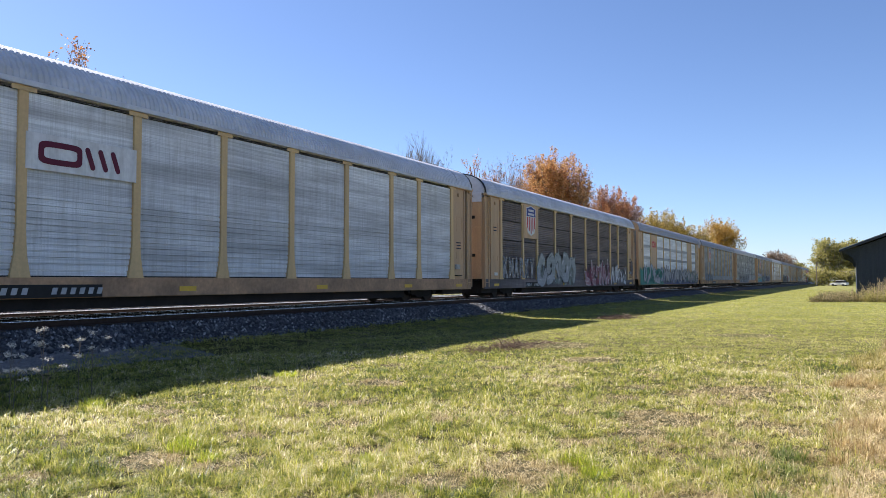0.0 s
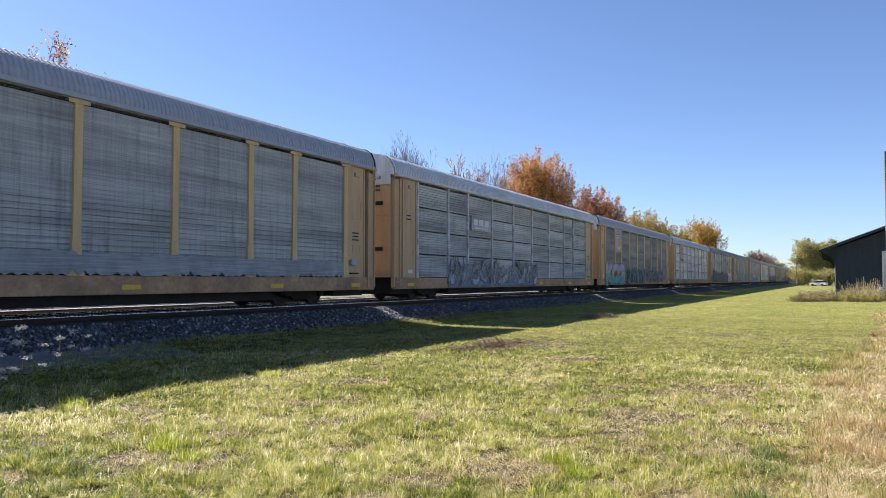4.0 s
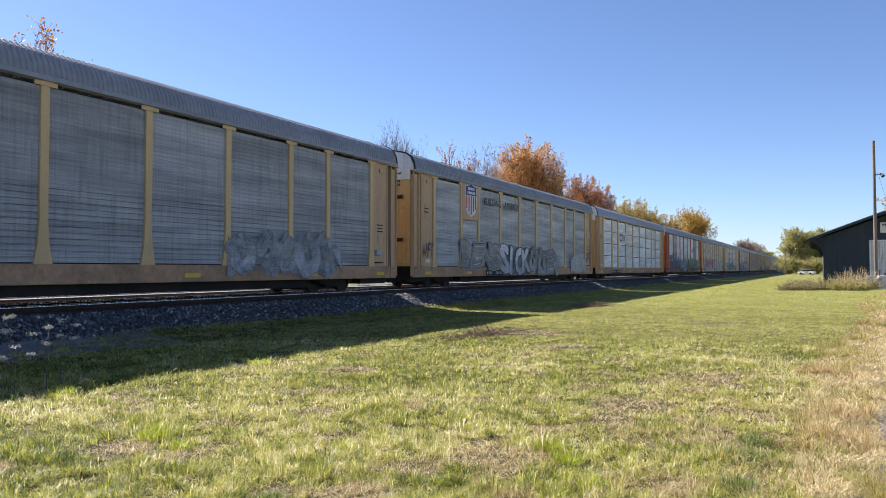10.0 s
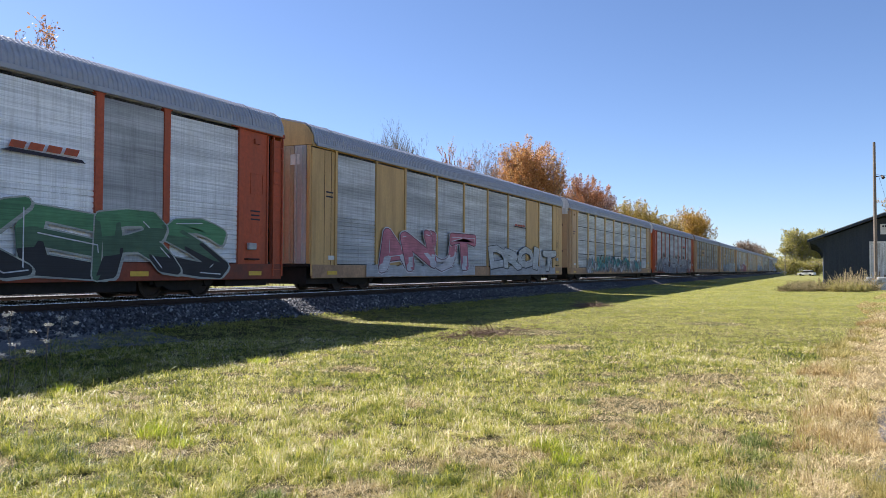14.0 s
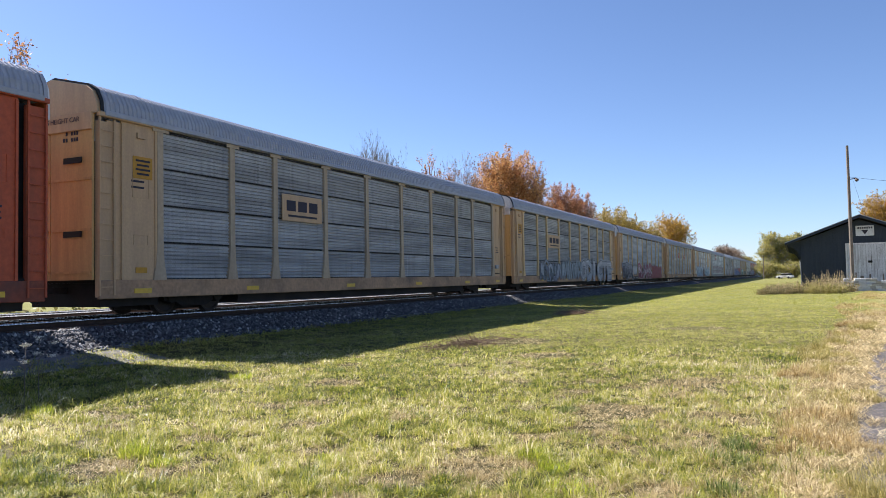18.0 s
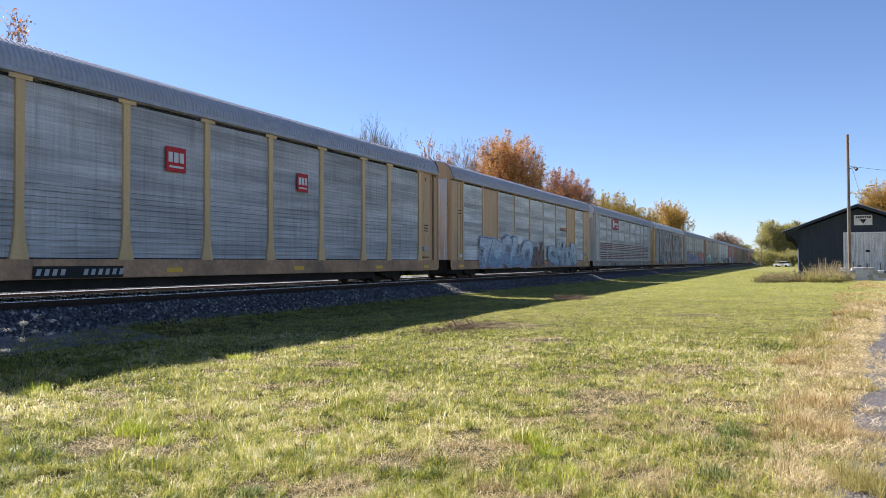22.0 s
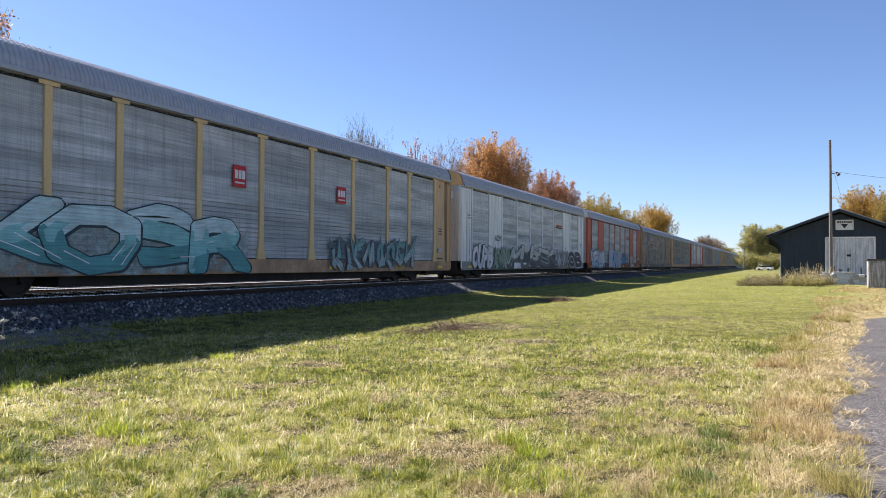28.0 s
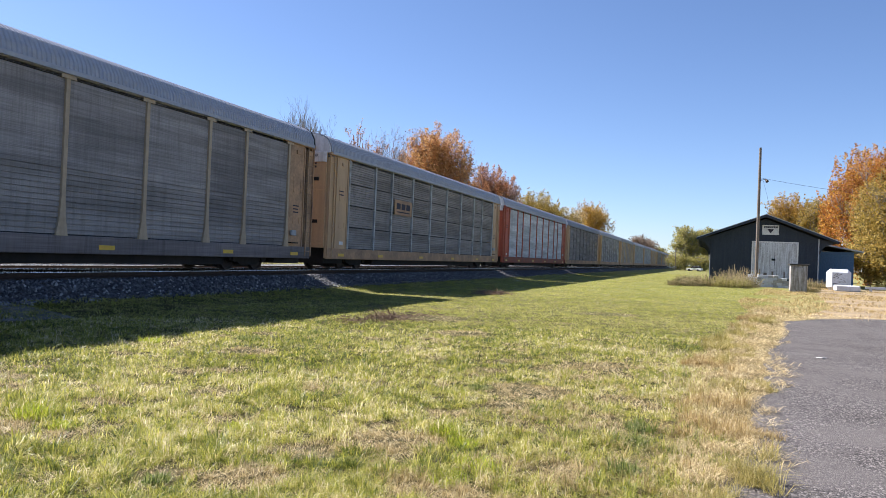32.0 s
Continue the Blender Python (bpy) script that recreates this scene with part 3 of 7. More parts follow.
def coupler_bm():
    bm = bmesh.new()
    add_box(bm, -0.55, 0.35, -0.08, 0.08, 0.60, 0.76)
    prism(bm, [(0.3, 0.5), (0.62, 0.5), (0.66, 0.56), (0.66, 0.84), (0.6, 0.88), (0.3, 0.86)], -0.16, 0.12)
    tube(bm, (0.1, -0.5, 0.7), (0.55, -0.42, 0.35), 0.03, 0.03, 6)
    tube(bm, (0.55, -0.42, 0.35), (0.7, -0.3, 0.42), 0.03, 0.03, 6)
    bmesh.ops.recalc_face_normals(bm, faces=bm.faces[:])
    return bm


def far_side_bm():
    """The side turned away: wall of ribbed panels with its posts."""
    bm = bmesh.new()
    add_box(bm, -11.7, 11.7, HW - 0.08, HW - 0.03, Z_LOW, Z_TOP)
    for x in POSTS:
        add_box(bm, x - 0.1, x + 0.1, HW - 0.03, HW + 0.03, Z_LOW, Z_TOP + 0.08)
    for s in (-1, 1):
        add_box(bm, min(s * 11.8, s * 13.6), max(s * 11.8, s * 13.6), HW - 0.08, HW - 0.02, Z_LOW, Z_TOP + 0.08)
    add_box(bm, -13.6, 13.6, HW - 0.06, HW, Z_SILL, Z_LOW - 0.004)
    return bm


def under_bm():
    """Centre sill, cross bearers, brake reservoir and piping beneath the deck."""
    bm = bmesh.new()
    add_box(bm, -13.0, 13.0, -0.25, 0.25, 0.50, 0.84)
    for k in range(11):
        x = -7.5 + 1.5 * k
        add_box(bm, x - 0.06, x + 0.06, -1.4, 1.4, 0.56, 0.84)
    add_box(bm, -8.4, 8.4, -1.2, 1.2, 0.21, 0.845)
    for s in (-1, 1):
        add_box(bm, s * 12.4 - 0.9, s * 12.4 + 0.9, -1.2, 1.2, 0.27, 0.845)
    add_box(bm, -13.5, 13.5, -1.44, 1.44, 0.85, 0.97)
    tube(bm, (-2.0, -0.8, 0.5), (-0.6, -0.8, 0.5), 0.2, 0.2, 10)
    tube(bm, (1.2, -0.7, 0.46), (2.2, -0.7, 0.46), 0.16, 0.16, 10)
    tube(bm, (-9, -1.1, 0.46), (9, -1.1, 0.46), 0.025, 0.025, 6)
    return bm


def end_panel_bm():
    """The solid panel beside the end post, with a bracket and two raised frames."""
    bm = bmesh.new()
    add_box(bm, -0.6, 0.5, 0.0, 0.05, Z_LOW - 0.01, Z_TOP + 0.06)
    for x in (-0.58, 0.47):
        add_box(bm, x - 0.03, x + 0.03, -0.035, 0.0, Z_LOW, Z_TOP)
    for z, h, w in ((3.25, 0.30, 0.26), (1.9, 0.12, 0.22)):
        for dx in (-w, w):
            add_box(bm, dx - 0.008, dx + 0.008, -0.012, 0.0, z - h, z + h)
        for dz in (-h, h):
            add_box(bm, -w, w, -0.012, 0.0, z + dz - 0.008, z + dz + 0.008)
    add_box(bm, -0.14, 0.1, -0.06, 0.0, 4.42, 4.56)
    return bm


def arch_bm(peaked, wide, proud, thick=0.03):
    """A band that lies over the roof from eave to eave."""
    bm = bmesh.new()
    prof = roof_profile(peaked)
    rings = []
    for x, k in ((-wide / 2, 1.0), (-wide / 2, 1.0 + proud), (wide / 2, 1.0 + proud), (wide / 2, 1.0)):
        rings.append([bm.verts.new((x, y * k, Z_EAVE + (z - Z_EAVE) * k + (thick if k > 1 else 0.0))) for y, z in prof])
    for a, b in zip(rings, rings[1:]):
        for j in range(len(prof) - 1):
            bm.faces.new((a[j], a[j + 1], b[j + 1], b[j]))
    bmesh.ops.recalc_face_normals(bm, faces=bm.faces[:])
    return bm


def door_bm():
    """One leaf of the end door: a plate with stiffeners standing on it."""
    bm = bmesh.new()
    add_box(bm, -0.03, 0.03, -0.7, 0.7, 0.92, Z_EAVE - 0.02)
    return bm


def stiffener_bm():
    bm = bmesh.new()
    add_box(bm, 0.0, 0.03, -0.66, 0.66, -0.03, 0.03)
    return bm


def slot_bm():
    bm = bmesh.new()
    add_box(bm, -0.012, 0.012, -0.3, 0.3, -0.07, 0.07)
    return bm


def capsule(bm, p, q, r, y, mat, seg=5):
    """A flat stroke with round ends, at depth y."""
    (x0, z0), (x1, z1) = p, q
    a = math.atan2(z1 - z0, x1 - x0)
    pts = [(x1 + r * math.cos(a - math.pi / 2 + math.pi * k / seg), z1 + r * math.sin(a - math.pi / 2 + math.pi * k / seg)) for k in range(seg + 1)]
    pts += [(x0 + r * math.cos(a + math.pi / 2 + math.pi * k / seg), z0 + r * math.sin(a + math.pi / 2 + math.pi * k / seg)) for k in range(seg + 1)]
    bm.faces.new([bm.verts.new((x, y, z)) for x, z in pts]).material_index = mat


def flat_shape(bm, pts, y, mat):
    bm.faces.new([bm.verts.new((x, y, z)) for x, z in pts]).material_index = mat


def squiggle(rng, rounded=False):
    """A loose run of turns inside a unit square: hooks, zigzags and loops."""
    kind = 0 if rounded else rng.randrange(3)
    if kind == 0:
        a, n = rng.uniform(0, 6.28), rng.randrange(5, 9)
        turn = rng.choice((-1, 1)) * rng.uniform(0.6, 0.95)
        return [(0.5 + (0.5 - 0.03 * k) * math.cos(a + turn * k), 0.5 + (0.52 - 0.03 * k) * math.sin(a + turn * k)) for k in range(n)]
    if kind == 1:
        n = rng.randrange(4, 6)
        return [(k / (n - 1) + rng.uniform(-0.15, 0.15), rng.uniform(0.75, 1.1) if k % 2 else rng.uniform(-0.1, 0.3)) for k in range(n)]
    x = rng.uniform(0.1, 0.9)
    pts = [(x, rng.uniform(-0.1, 0.2))]
    for k in range(rng.randrange(3, 5)):
        pts.append((rng.random(), min(1.1, max(-0.1, pts[-1][1] + rng.uniform(-0.5, 0.75)))))
    return pts


def wedge(bm, p, q, r0, r1, s0, s1, grown, y, mat):
    """A flat tapering stroke with slanted ends, at depth y."""
    (x0, z0), (x1, z1) = p, q
    ln = math.hypot(x1 - x0, z1 - z0) or 0.01
    ux, uz = (x1 - x0) / ln, (z1 - z0) / ln
    pts = []
    for along, r, side in ((-0.5 * r0 - grown * 0.5 + s0 * r0, r0, -1), (ln + 0.5 * r1 + grown * 0.5 + s1 * r1, r1, -1), (ln + 0.5 * r1 + grown * 0.5 - s1 * r1, r1, 1), (-0.5 * r0 - grown * 0.5 - s0 * r0, r0, 1)):
        pts.append((x0 + ux * along - uz * r * side * -1, z0 + uz * along + ux * r * side * -1))
    flat_shape(bm, pts[::-1], y, mat)


def graffiti(car, x0, x1, z0, z1, colours, seed, count, fat=0.13, tag=False, label="", faint=False):
    """A sprayed piece: ragged overspray, then interlocking edged strokes in two tones with thin glints."""
    rng = random.Random(seed)
    y = -HW - 0.052
    w, h = (x1 - x0) / count, z1 - z0
    count = max(2, int(count * 1.25 + 0.5)) if not tag else count
    w = (x1 - x0) / count
    worn = (0.26, 0.26, 0.265)
    mats = [paint(tuple(round(a * 0.78 + b * 0.22, 3) for a, b in zip(c, worn)), mist=faint, solid=(k == 0 and not faint)) for k, c in enumerate(colours)]
    piece = None
    if not tag:
        bm = bmesh.new()
        n = max(8, int((x1 - x0) / 0.16))
        xs = [x0 - 0.05 + (x1 - x0 + 0.1) * k / n for k in range(n + 1)]
        top = [z1 - h * (0.10 + 0.42 * abs(noise.noise(Vector((k * 0.21, seed, 0)))) + 0.2 * (k % 2) * rng.random()) for k in range(n + 1)]
        low = [z0 + h * 0.22 * rng.random() * (k % 2) for k in range(n + 1)]
        flat_shape(bm, list(zip(xs, low)) + list(zip(xs, top))[::-1], y, 0)
        piece = part("graffiti", as_mesh("graffiti", bm, paint(colours[3], True)), None, car, label or "sprayed graffiti in several colours")
    for k in range(count):
        bm = bmesh.new()
        slant, grow, base = rng.uniform(-0.15, 0.3), rng.uniform(0.85, 1.1), rng.uniform(-0.03, 0.06)
        r = min(w, h) * (0.05 if tag else rng.uniform(0.16, 0.21) if fat > 0.15 else rng.uniform(0.12, 0.16))
        edge = 0.0 if tag else 0.026 + 0.05 * r
        lift = 0.004 + 0.012 * (k % 2)
        step = 0.0

        def at(u, v):
            return (x0 + (k + 0.5 + (u - 0.5) * 0.98 * grow + slant * (v - 0.5)) * w, max(z0 + (0.1 + base + 0.78 * v * grow) * h, 0.49 + r + edge))

        lines = [[(u + rng.uniform(-0.07, 0.07), v + rng.uniform(-0.06, 0.06)) for u, v in squiggle(rng, fat >= 0.16)]]
        if not tag:
            for j in range(rng.choice((1, 2, 2))):
                a = rng.uniform(0.0, 1.0)
                lines.append([(a, rng.uniform(0.2, 0.7)), (a + rng.uniform(-0.5, 0.5), rng.choice((-0.12, 0.5, 1.12, 1.2)))])
        cuts = {(n, m): (rng.uniform(0.6, 1.25), rng.uniform(0.3, 1.1) if n == 0 else 0.05, rng.uniform(-0.7, 0.7), rng.uniform(-0.7, 0.7)) for n in range(len(lines)) for m in range(len(lines[n]))}
        for layer in ((0, 1) if edge else (0,)):
            grown = edge if layer == 0 else 0.0
            for n, line in enumerate(lines):
                for m, (p, q) in enumerate(zip(line, line[1:])):
                    c = cuts[n, m]
                    mat = 0 if layer == 0 else (2 if (p[1] + q[1]) / 2 < 0.40 + 0.14 * math.sin(9 * p[0] + k) else 1)
                    if fat >= 0.16 and n == 0:
                        capsule(bm, at(*p), at(*q), r * 1.1 + grown, y - lift - 0.004 * layer - step, mat, 6)
                    else:
                        wedge(bm, at(*p), at(*q), r * c[0] + grown, r * c[1] + grown, c[2], c[3], grown, y - lift - 0.004 * layer - step, mat)
                    step += 0.0001
        if not tag:
            for line in lines[:1]:
                for p, q in list(zip(line, line[1:]))[::2]:
                    a, b = at(*p), at(*q)
                    capsule(bm, (a[0] - r * 0.4, a[1] + r * 0.45), (a[0] + 0.6 * (b[0] - a[0]) - r * 0.4, a[1] + 0.6 * (b[1] - a[1]) + r * 0.45), r * 0.10, y - lift - 0.007 - step, rng.choice((0, 3)), 3)
        me = as_mesh("sprayed_shape", bm, mats[0], mats[1], mats[2], mats[4])
        if piece is None:
            piece = tagged(part("graffiti", me, None, car, label or "thin sprayed tag"), kind="stuff")
        else:
            tagged(part("sprayed_shape", me, None, piece), kind="stuff")
    return piece


def words(car, text, x, z, size, material, y, parent_label="", on_end=False):
    """Painted lettering: its left foot at x, z on the near side, or, on_end, at that offset across the leading end."""
    cu = bpy.data.curves.new("lettering", "FONT")
    cu.body, cu.size, cu.extrude = text, size, 0.002
    ob = bpy.data.objects.new("lettering", cu)
    me = bpy.data.meshes.new_from_object(ob)
    bpy.data.objects.remove(ob)
    me.materials.clear()
    me.materials.append(material)
    if on_end:
        return part("lettering", me, None, car, parent_label, (-HALF - 0.122, x, z), (math.pi / 2, 0, -math.pi / 2))
    return part("lettering", me, None, car, parent_label, (x, y, z), (math.pi / 2, 0, 0))


GLYPHS = {}


def glyph(ch):
    """The flat shape of one letter: its corners and faces."""
    if ch not in GLYPHS:
        cu = bpy.data.curves.new("letter", "FONT")
        cu.body, cu.size, cu.resolution_u, cu.fill_mode = ch, 1.0, 2, "FRONT"
        ob = bpy.data.objects.new("letter", cu)
        me = bpy.data.meshes.new_from_object(ob)
        bpy.data.objects.remove(ob)
        GLYPHS[ch] = [(v.co.x, v.co.y) for v in me.vertices], [tuple(p.vertices) for p in me.polygons]
        bpy.data.meshes.remove(me)
    return GLYPHS[ch]


def lettered(car, text, x0, x1, z0, z1, bands, edge=None, halo=None, seed=1, bold=0.05, rim=0.045, wild=0.5, overlap=1.0, faint=False, cloud=None, label="", deep=0.0):
    """Sprayed letters, bent and leaning into one another: a pale halo, a dark rim, and a fill in bands from the foot up."""
    rng = random.Random(seed)
    y, n, h = -HW - 0.052 - deep, len(text), z1 - z0
    w = (x1 - x0) / n
    tones = [paint(c, mist=faint, solid=not faint) for c in bands]
    mats = tones + [paint(edge or bands[0], solid=not faint), paint(halo or bands[0], solid=not faint), paint((0.70, 0.72, 0.74))]
    piece = None
    if cloud:
        bm = bmesh.new()
        m = max(8, int((x1 - x0) / 0.2))
        xs = [x0 - 0.1 + (x1 - x0 + 0.2) * k / m for k in range(m + 1)]
        top = [z1 - h * (0.12 + 0.5 * abs(noise.noise(Vector((k * 0.23, seed, 0)))) + 0.1 * rng.random()) for k in range(m + 1)]
        flat_shape(bm, [(p, z0 + 0.05 * h * rng.random()) for p in xs] + list(zip(xs, top))[::-1], y, 0)
        piece = part("graffiti", as_mesh("graffiti", bm, paint(cloud, True)), None, car, label)
    fat, rim = bold * min(w * 1.2, h), rim * (1.6 if edge else 1.0)
    for k, ch in enumerate(text):
        verts, faces = glyph(ch)
        lx, hx = min(p[0] for p in verts), max(p[0] for p in verts)
        lz, hz = min(p[1] for p in verts), max(p[1] for p in verts)
        count = {}
        for f in faces:
            for p, q in zip(f, f[1:] + f[:1]):
                count.setdefault((min(p, q), max(p, q)), []).append(f)
        rims = [e for e, fs in count.items() if len(fs) == 1]
        lean, tall, foot, phase = rng.uniform(-0.2, 0.3) * wild, 1 + rng.uniform(-0.14, 0.1) * wild, rng.uniform(-0.02, 0.12) * wild * h, rng.uniform(0, 6.28)
        wide = w * overlap * (0.6 if ch in "I1" else rng.uniform(0.9, 1.05)) - 2 * fat

        def place_at(u, v):
            uu, vv = (u - lx) / max(hx - lx, 0.2) - 0.5, (v - lz) / (hz - lz)
            px = x0 + (k + 0.5) * w + uu * wide + lean * (vv - 0.5) * h + 0.10 * wild * w * math.sin(3.1 * vv + phase)
            pz = z0 + fat + foot * (1 - vv) + vv * (h * tall - 2 * fat) + 0.06 * wild * h * math.sin(4 * uu + phase)
            return px, max(pz, 0.49 + fat)

        spots = [place_at(*p) for p in verts]
        bm = bmesh.new()
        lift, step = 0.004 + 0.012 * (k % 2), 0.0
        if edge and not faint:
            for p, q in rims:
                (ax, az), (bx, bz) = spots[p], spots[q]
                capsule(bm, (ax + 0.06, max(az - 0.04, 0.5 + fat)), (bx + 0.06, max(bz - 0.04, 0.5 + fat)), fat + rim * 0.6, y - lift + 0.003 - step % 0.003, len(bands), 3)
                step += 0.00006
        layers = [(fat + rim * 2.2, len(bands) + 1)] if halo else []
        layers += [(fat + rim, len(bands))] if edge else []
        layers.append((fat, 0))
        for j, (grown, mat) in enumerate(layers):
            def tone(v):
                return mat if mat or len(bands) == 1 else min(len(bands) - 1, max(0, int((v - lz) / (hz - lz) * len(bands) + 0.25 * math.sin(7 * v + phase))))

            if mat == 0 and len(bands) > 1:
                lb = bmesh.new()
                vs = [lb.verts.new((p[0], 0, p[1])) for p in verts]
                for f in faces:
                    lb.faces.new([vs[q] for q in f])
                for b in range(1, len(bands)):
                    bmesh.ops.bisect_plane(lb, geom=lb.verts[:] + lb.edges[:] + lb.faces[:], plane_co=(0, 0, lz + (hz - lz) * b / len(bands)), plane_no=(0, 0, 1))
                shapes = [([place_at(v.co.x, v.co.z) for v in f.verts], tone(f.calc_center_median().z)) for f in lb.faces]
                lb.free()
            else:
                shapes = [([spots[q] for q in f], mat) for f in faces]
            for pts, idx in shapes:
                bm.faces.new([bm.verts.new((p, y - lift - 0.005 * j - 0.0035, q)) for p, q in pts]).material_index = idx
            for p, q in rims:
                if grown > 0.004:
                    capsule(bm, spots[p], spots[q], grown, y - lift - 0.005 * j - step % 0.003, tone((verts[p][1] + verts[q][1]) / 2), 3)
                    step += 0.00006
        if edge and not faint:
            for _ in range(3):
                p, q = rng.choice(rims)
                capsule(bm, spots[p], spots[q], 0.014, y - lift - 0.020, len(bands) + 2, 3)
        me = as_mesh("sprayed_letter", bm, *mats)
        if piece is None:
            piece = tagged(part("graffiti", me, None, car, label or "sprayed graffiti letters"), kind="stuff")
        else:
            tagged(part("sprayed_letter", me, None, piece), kind="stuff")
    return piece


def wash(car, x0, x1, z0, z1, colour, seed, label, drips=True):
    """A plain patch of rolled or sprayed paint with an uneven top and runs at its foot."""
    rng = random.Random(seed)
    n = max(6, int((x1 - x0) / 0.14))
    xs = [x0 + (x1 - x0) * k / n for k in range(n + 1)]
    top = [z1 - (z1 - z0) * 0.35 * abs(noise.noise(Vector((k * 0.4, seed, 1.3)))) - 0.05 * rng.random() for k in range(n + 1)]
    low = [z0 + (0.25 * (z1 - z0) * rng.random() * (k % 2) if drips else 0.03 * rng.random()) for k in range(n + 1)]
    bm = bmesh.new()
    flat_shape(bm, list(zip(xs, low)) + list(zip(xs, top))[::-1], -HW - 0.0515, 0)
    part("graffiti", as_mesh("graffiti", bm, paint(colour)), None, car, label)


def flat_bars(bm, x0, x1, z0, z1, n, y, mat=0, gap=0.28):
    w = (x1 - x0) / n
    for k in range(n):
        add_box(bm, x0 + (k + gap / 2) * w, x0 + (k + 1 - gap / 2) * w, y - 0.004, y, z0, z1, mat)


def shaped(name, outline, y0, y1, material, parent, at, label=""):
    """A flat painted shape of some thickness as a part of its own."""
    bm = bmesh.new()
    prism(bm, outline, y0, y1)
    return part(name, bm, material, parent, label, at)


def block(a, b, c, d):
    return [(a, c), (b, c), (b, d), (a, d)]


def shield(car, x, z, w=1.25, h=1.5, board="tan", board_h=1.75):
    """A tan board with a two-part shield: blue above, upright red and white bars below."""
    y = -HW - 0.045
    bd = box("sign_board", 2.0 if w > 1 else w + 0.15, 0.03, board_h, M[board], car, (x, y + 0.012, z), 0.004)
    s = [(-0.5, 0.15), (0.5, 0.15), (0.46, 0.30), (0.5, 0.42), (0.3, 0.44), (0, 0.5), (-0.3, 0.44), (-0.5, 0.42), (-0.46, 0.30)]
    b = [(-0.52, 0.17), (-0.5, -0.2), (-0.36, -0.42), (0, -0.52), (0.36, -0.42), (0.5, -0.2), (0.52, 0.17), (0.52, 0.44), (0.3, 0.47), (0, 0.53), (-0.3, 0.47), (-0.52, 0.44)]
    at = (0, -0.017, 0.05)
    shaped("shield_plate", [(px * w, pz * h) for px, pz in b], -0.006, 0, M["chalk"], bd, at, "white shield")
    shaped("shield_head", [(px * w, pz * h) for px, pz in s], -0.010, -0.007, M["navy"], bd, at, "blue upper field of the shield")
    for k in range(5):
        px = -0.4 + 0.2 * k
        low = -0.26 - 0.18 * (1 - abs(px) / 0.42)
        shaped("shield_stripe", block((px - 0.045) * w, (px + 0.045) * w, low * h, 0.13 * h), -0.010, -0.007, M["red"], bd, at)
    bm = bmesh.new()
    for zz, half in ((0.36, 0.3), (0.23, 0.36)):
        flat_bars(bm, -half * w, half * w, (zz - 0.04) * h, (zz + 0.04) * h, 6, -0.0105)
    tagged(part("bar_row", bm, M["chalk"], bd, "", at), kind="stuff")


def emblem(car, x0, x1, z0, z1, ground, mark, kind):
    """A painted panel with a plain emblem on it, each shape a part."""
    y = -HW - 0.046
    cx, cz, w, h = (x0 + x1) / 2, (z0 + z1) / 2, x1 - x0, z1 - z0
    up, at, ink = car, (cx, y - 0.004, cz), M[mark]
    if ground:
        up, at = box("sign_board", w, 0.03, h, M[ground], car, (cx, y + 0.012, cz), 0.004), (0, -0.0185, 0)
    if kind == "loops":
        r = 0.05 * h + 0.025
        bm = bmesh.new()
        turns = [(math.copysign(1, math.cos(t)) * abs(math.cos(t)) ** 0.4, math.copysign(1, math.sin(t)) * abs(math.sin(t)) ** 0.4) for t in (k * math.tau / 28 for k in range(28))]
        outer = [bm.verts.new((-0.215 * w + u * (0.165 * w + r), -0.004, v * (0.24 * h + r))) for u, v in turns]
        inner = [bm.verts.new((-0.215 * w + u * (0.165 * w - r), -0.004, v * (0.24 * h - r))) for u, v in turns]
        for k in range(28):
            bm.faces.new((outer[k], inner[k], inner[(k + 1) % 28], outer[(k + 1) % 28]))
        part("emblem_loop", bm, ink, up, "", at)
        for k in range(3):
            bm = bmesh.new()
            capsule(bm, ((0.07 + 0.12 * k) * w, -0.24 * h), ((0.02 + 0.12 * k) * w, 0.24 * h), r, -0.003, 0)
            part("emblem_stroke", bm, ink, up, "", at)
    elif kind == "bars":
        for k in range(3):
            u = (-0.40 + 0.28 * k) * w
            shaped("emblem_block", block(u, u + 0.22 * w, -0.12 * h, 0.28 * h), -0.004, 0, ink, up, at)
        shaped("emblem_rule", block(-0.36 * w, 0.36 * w, -0.34 * h, -0.26 * h), -0.004, 0, ink, up, at)
    elif kind == "disc":
        shaped("emblem_disc", [((-0.3 + 0.13 * math.cos(k * math.tau / 20)) * w, 0.13 * w * math.sin(k * math.tau / 20)) for k in range(20)], -0.004, 0, ink, up, at)
        bm = bmesh.new()
        flat_bars(bm, -0.12 * w, 0.44 * w, -0.06 * h, 0.14 * h, 8, 0.0, 0, 0.25)
        flat_bars(bm, 0.06 * w, 0.42 * w, -0.30 * h, -0.20 * h, 9, 0.0, 0, 0.3)
        tagged(part("bar_row", bm, ink, up, "", at), kind="stuff")
    elif kind == "swoosh":
        for k in range(4):
            u = (-0.36 + 0.19 * k) * w
            shaped("emblem_block", [(u, -0.02 * h), (u + 0.15 * w, -0.04 * h), (u + 0.18 * w, 0.26 * h), (u + 0.03 * w, 0.28 * h)], -0.004, 0, ink, up, at)
        shaped("emblem_rule", [(-0.44 * w, -0.2 * h), (0.46 * w, -0.3 * h), (0.42 * w, -0.15 * h), (-0.34 * w, -0.05 * h)], -0.004, 0, M["ink"], up, at)


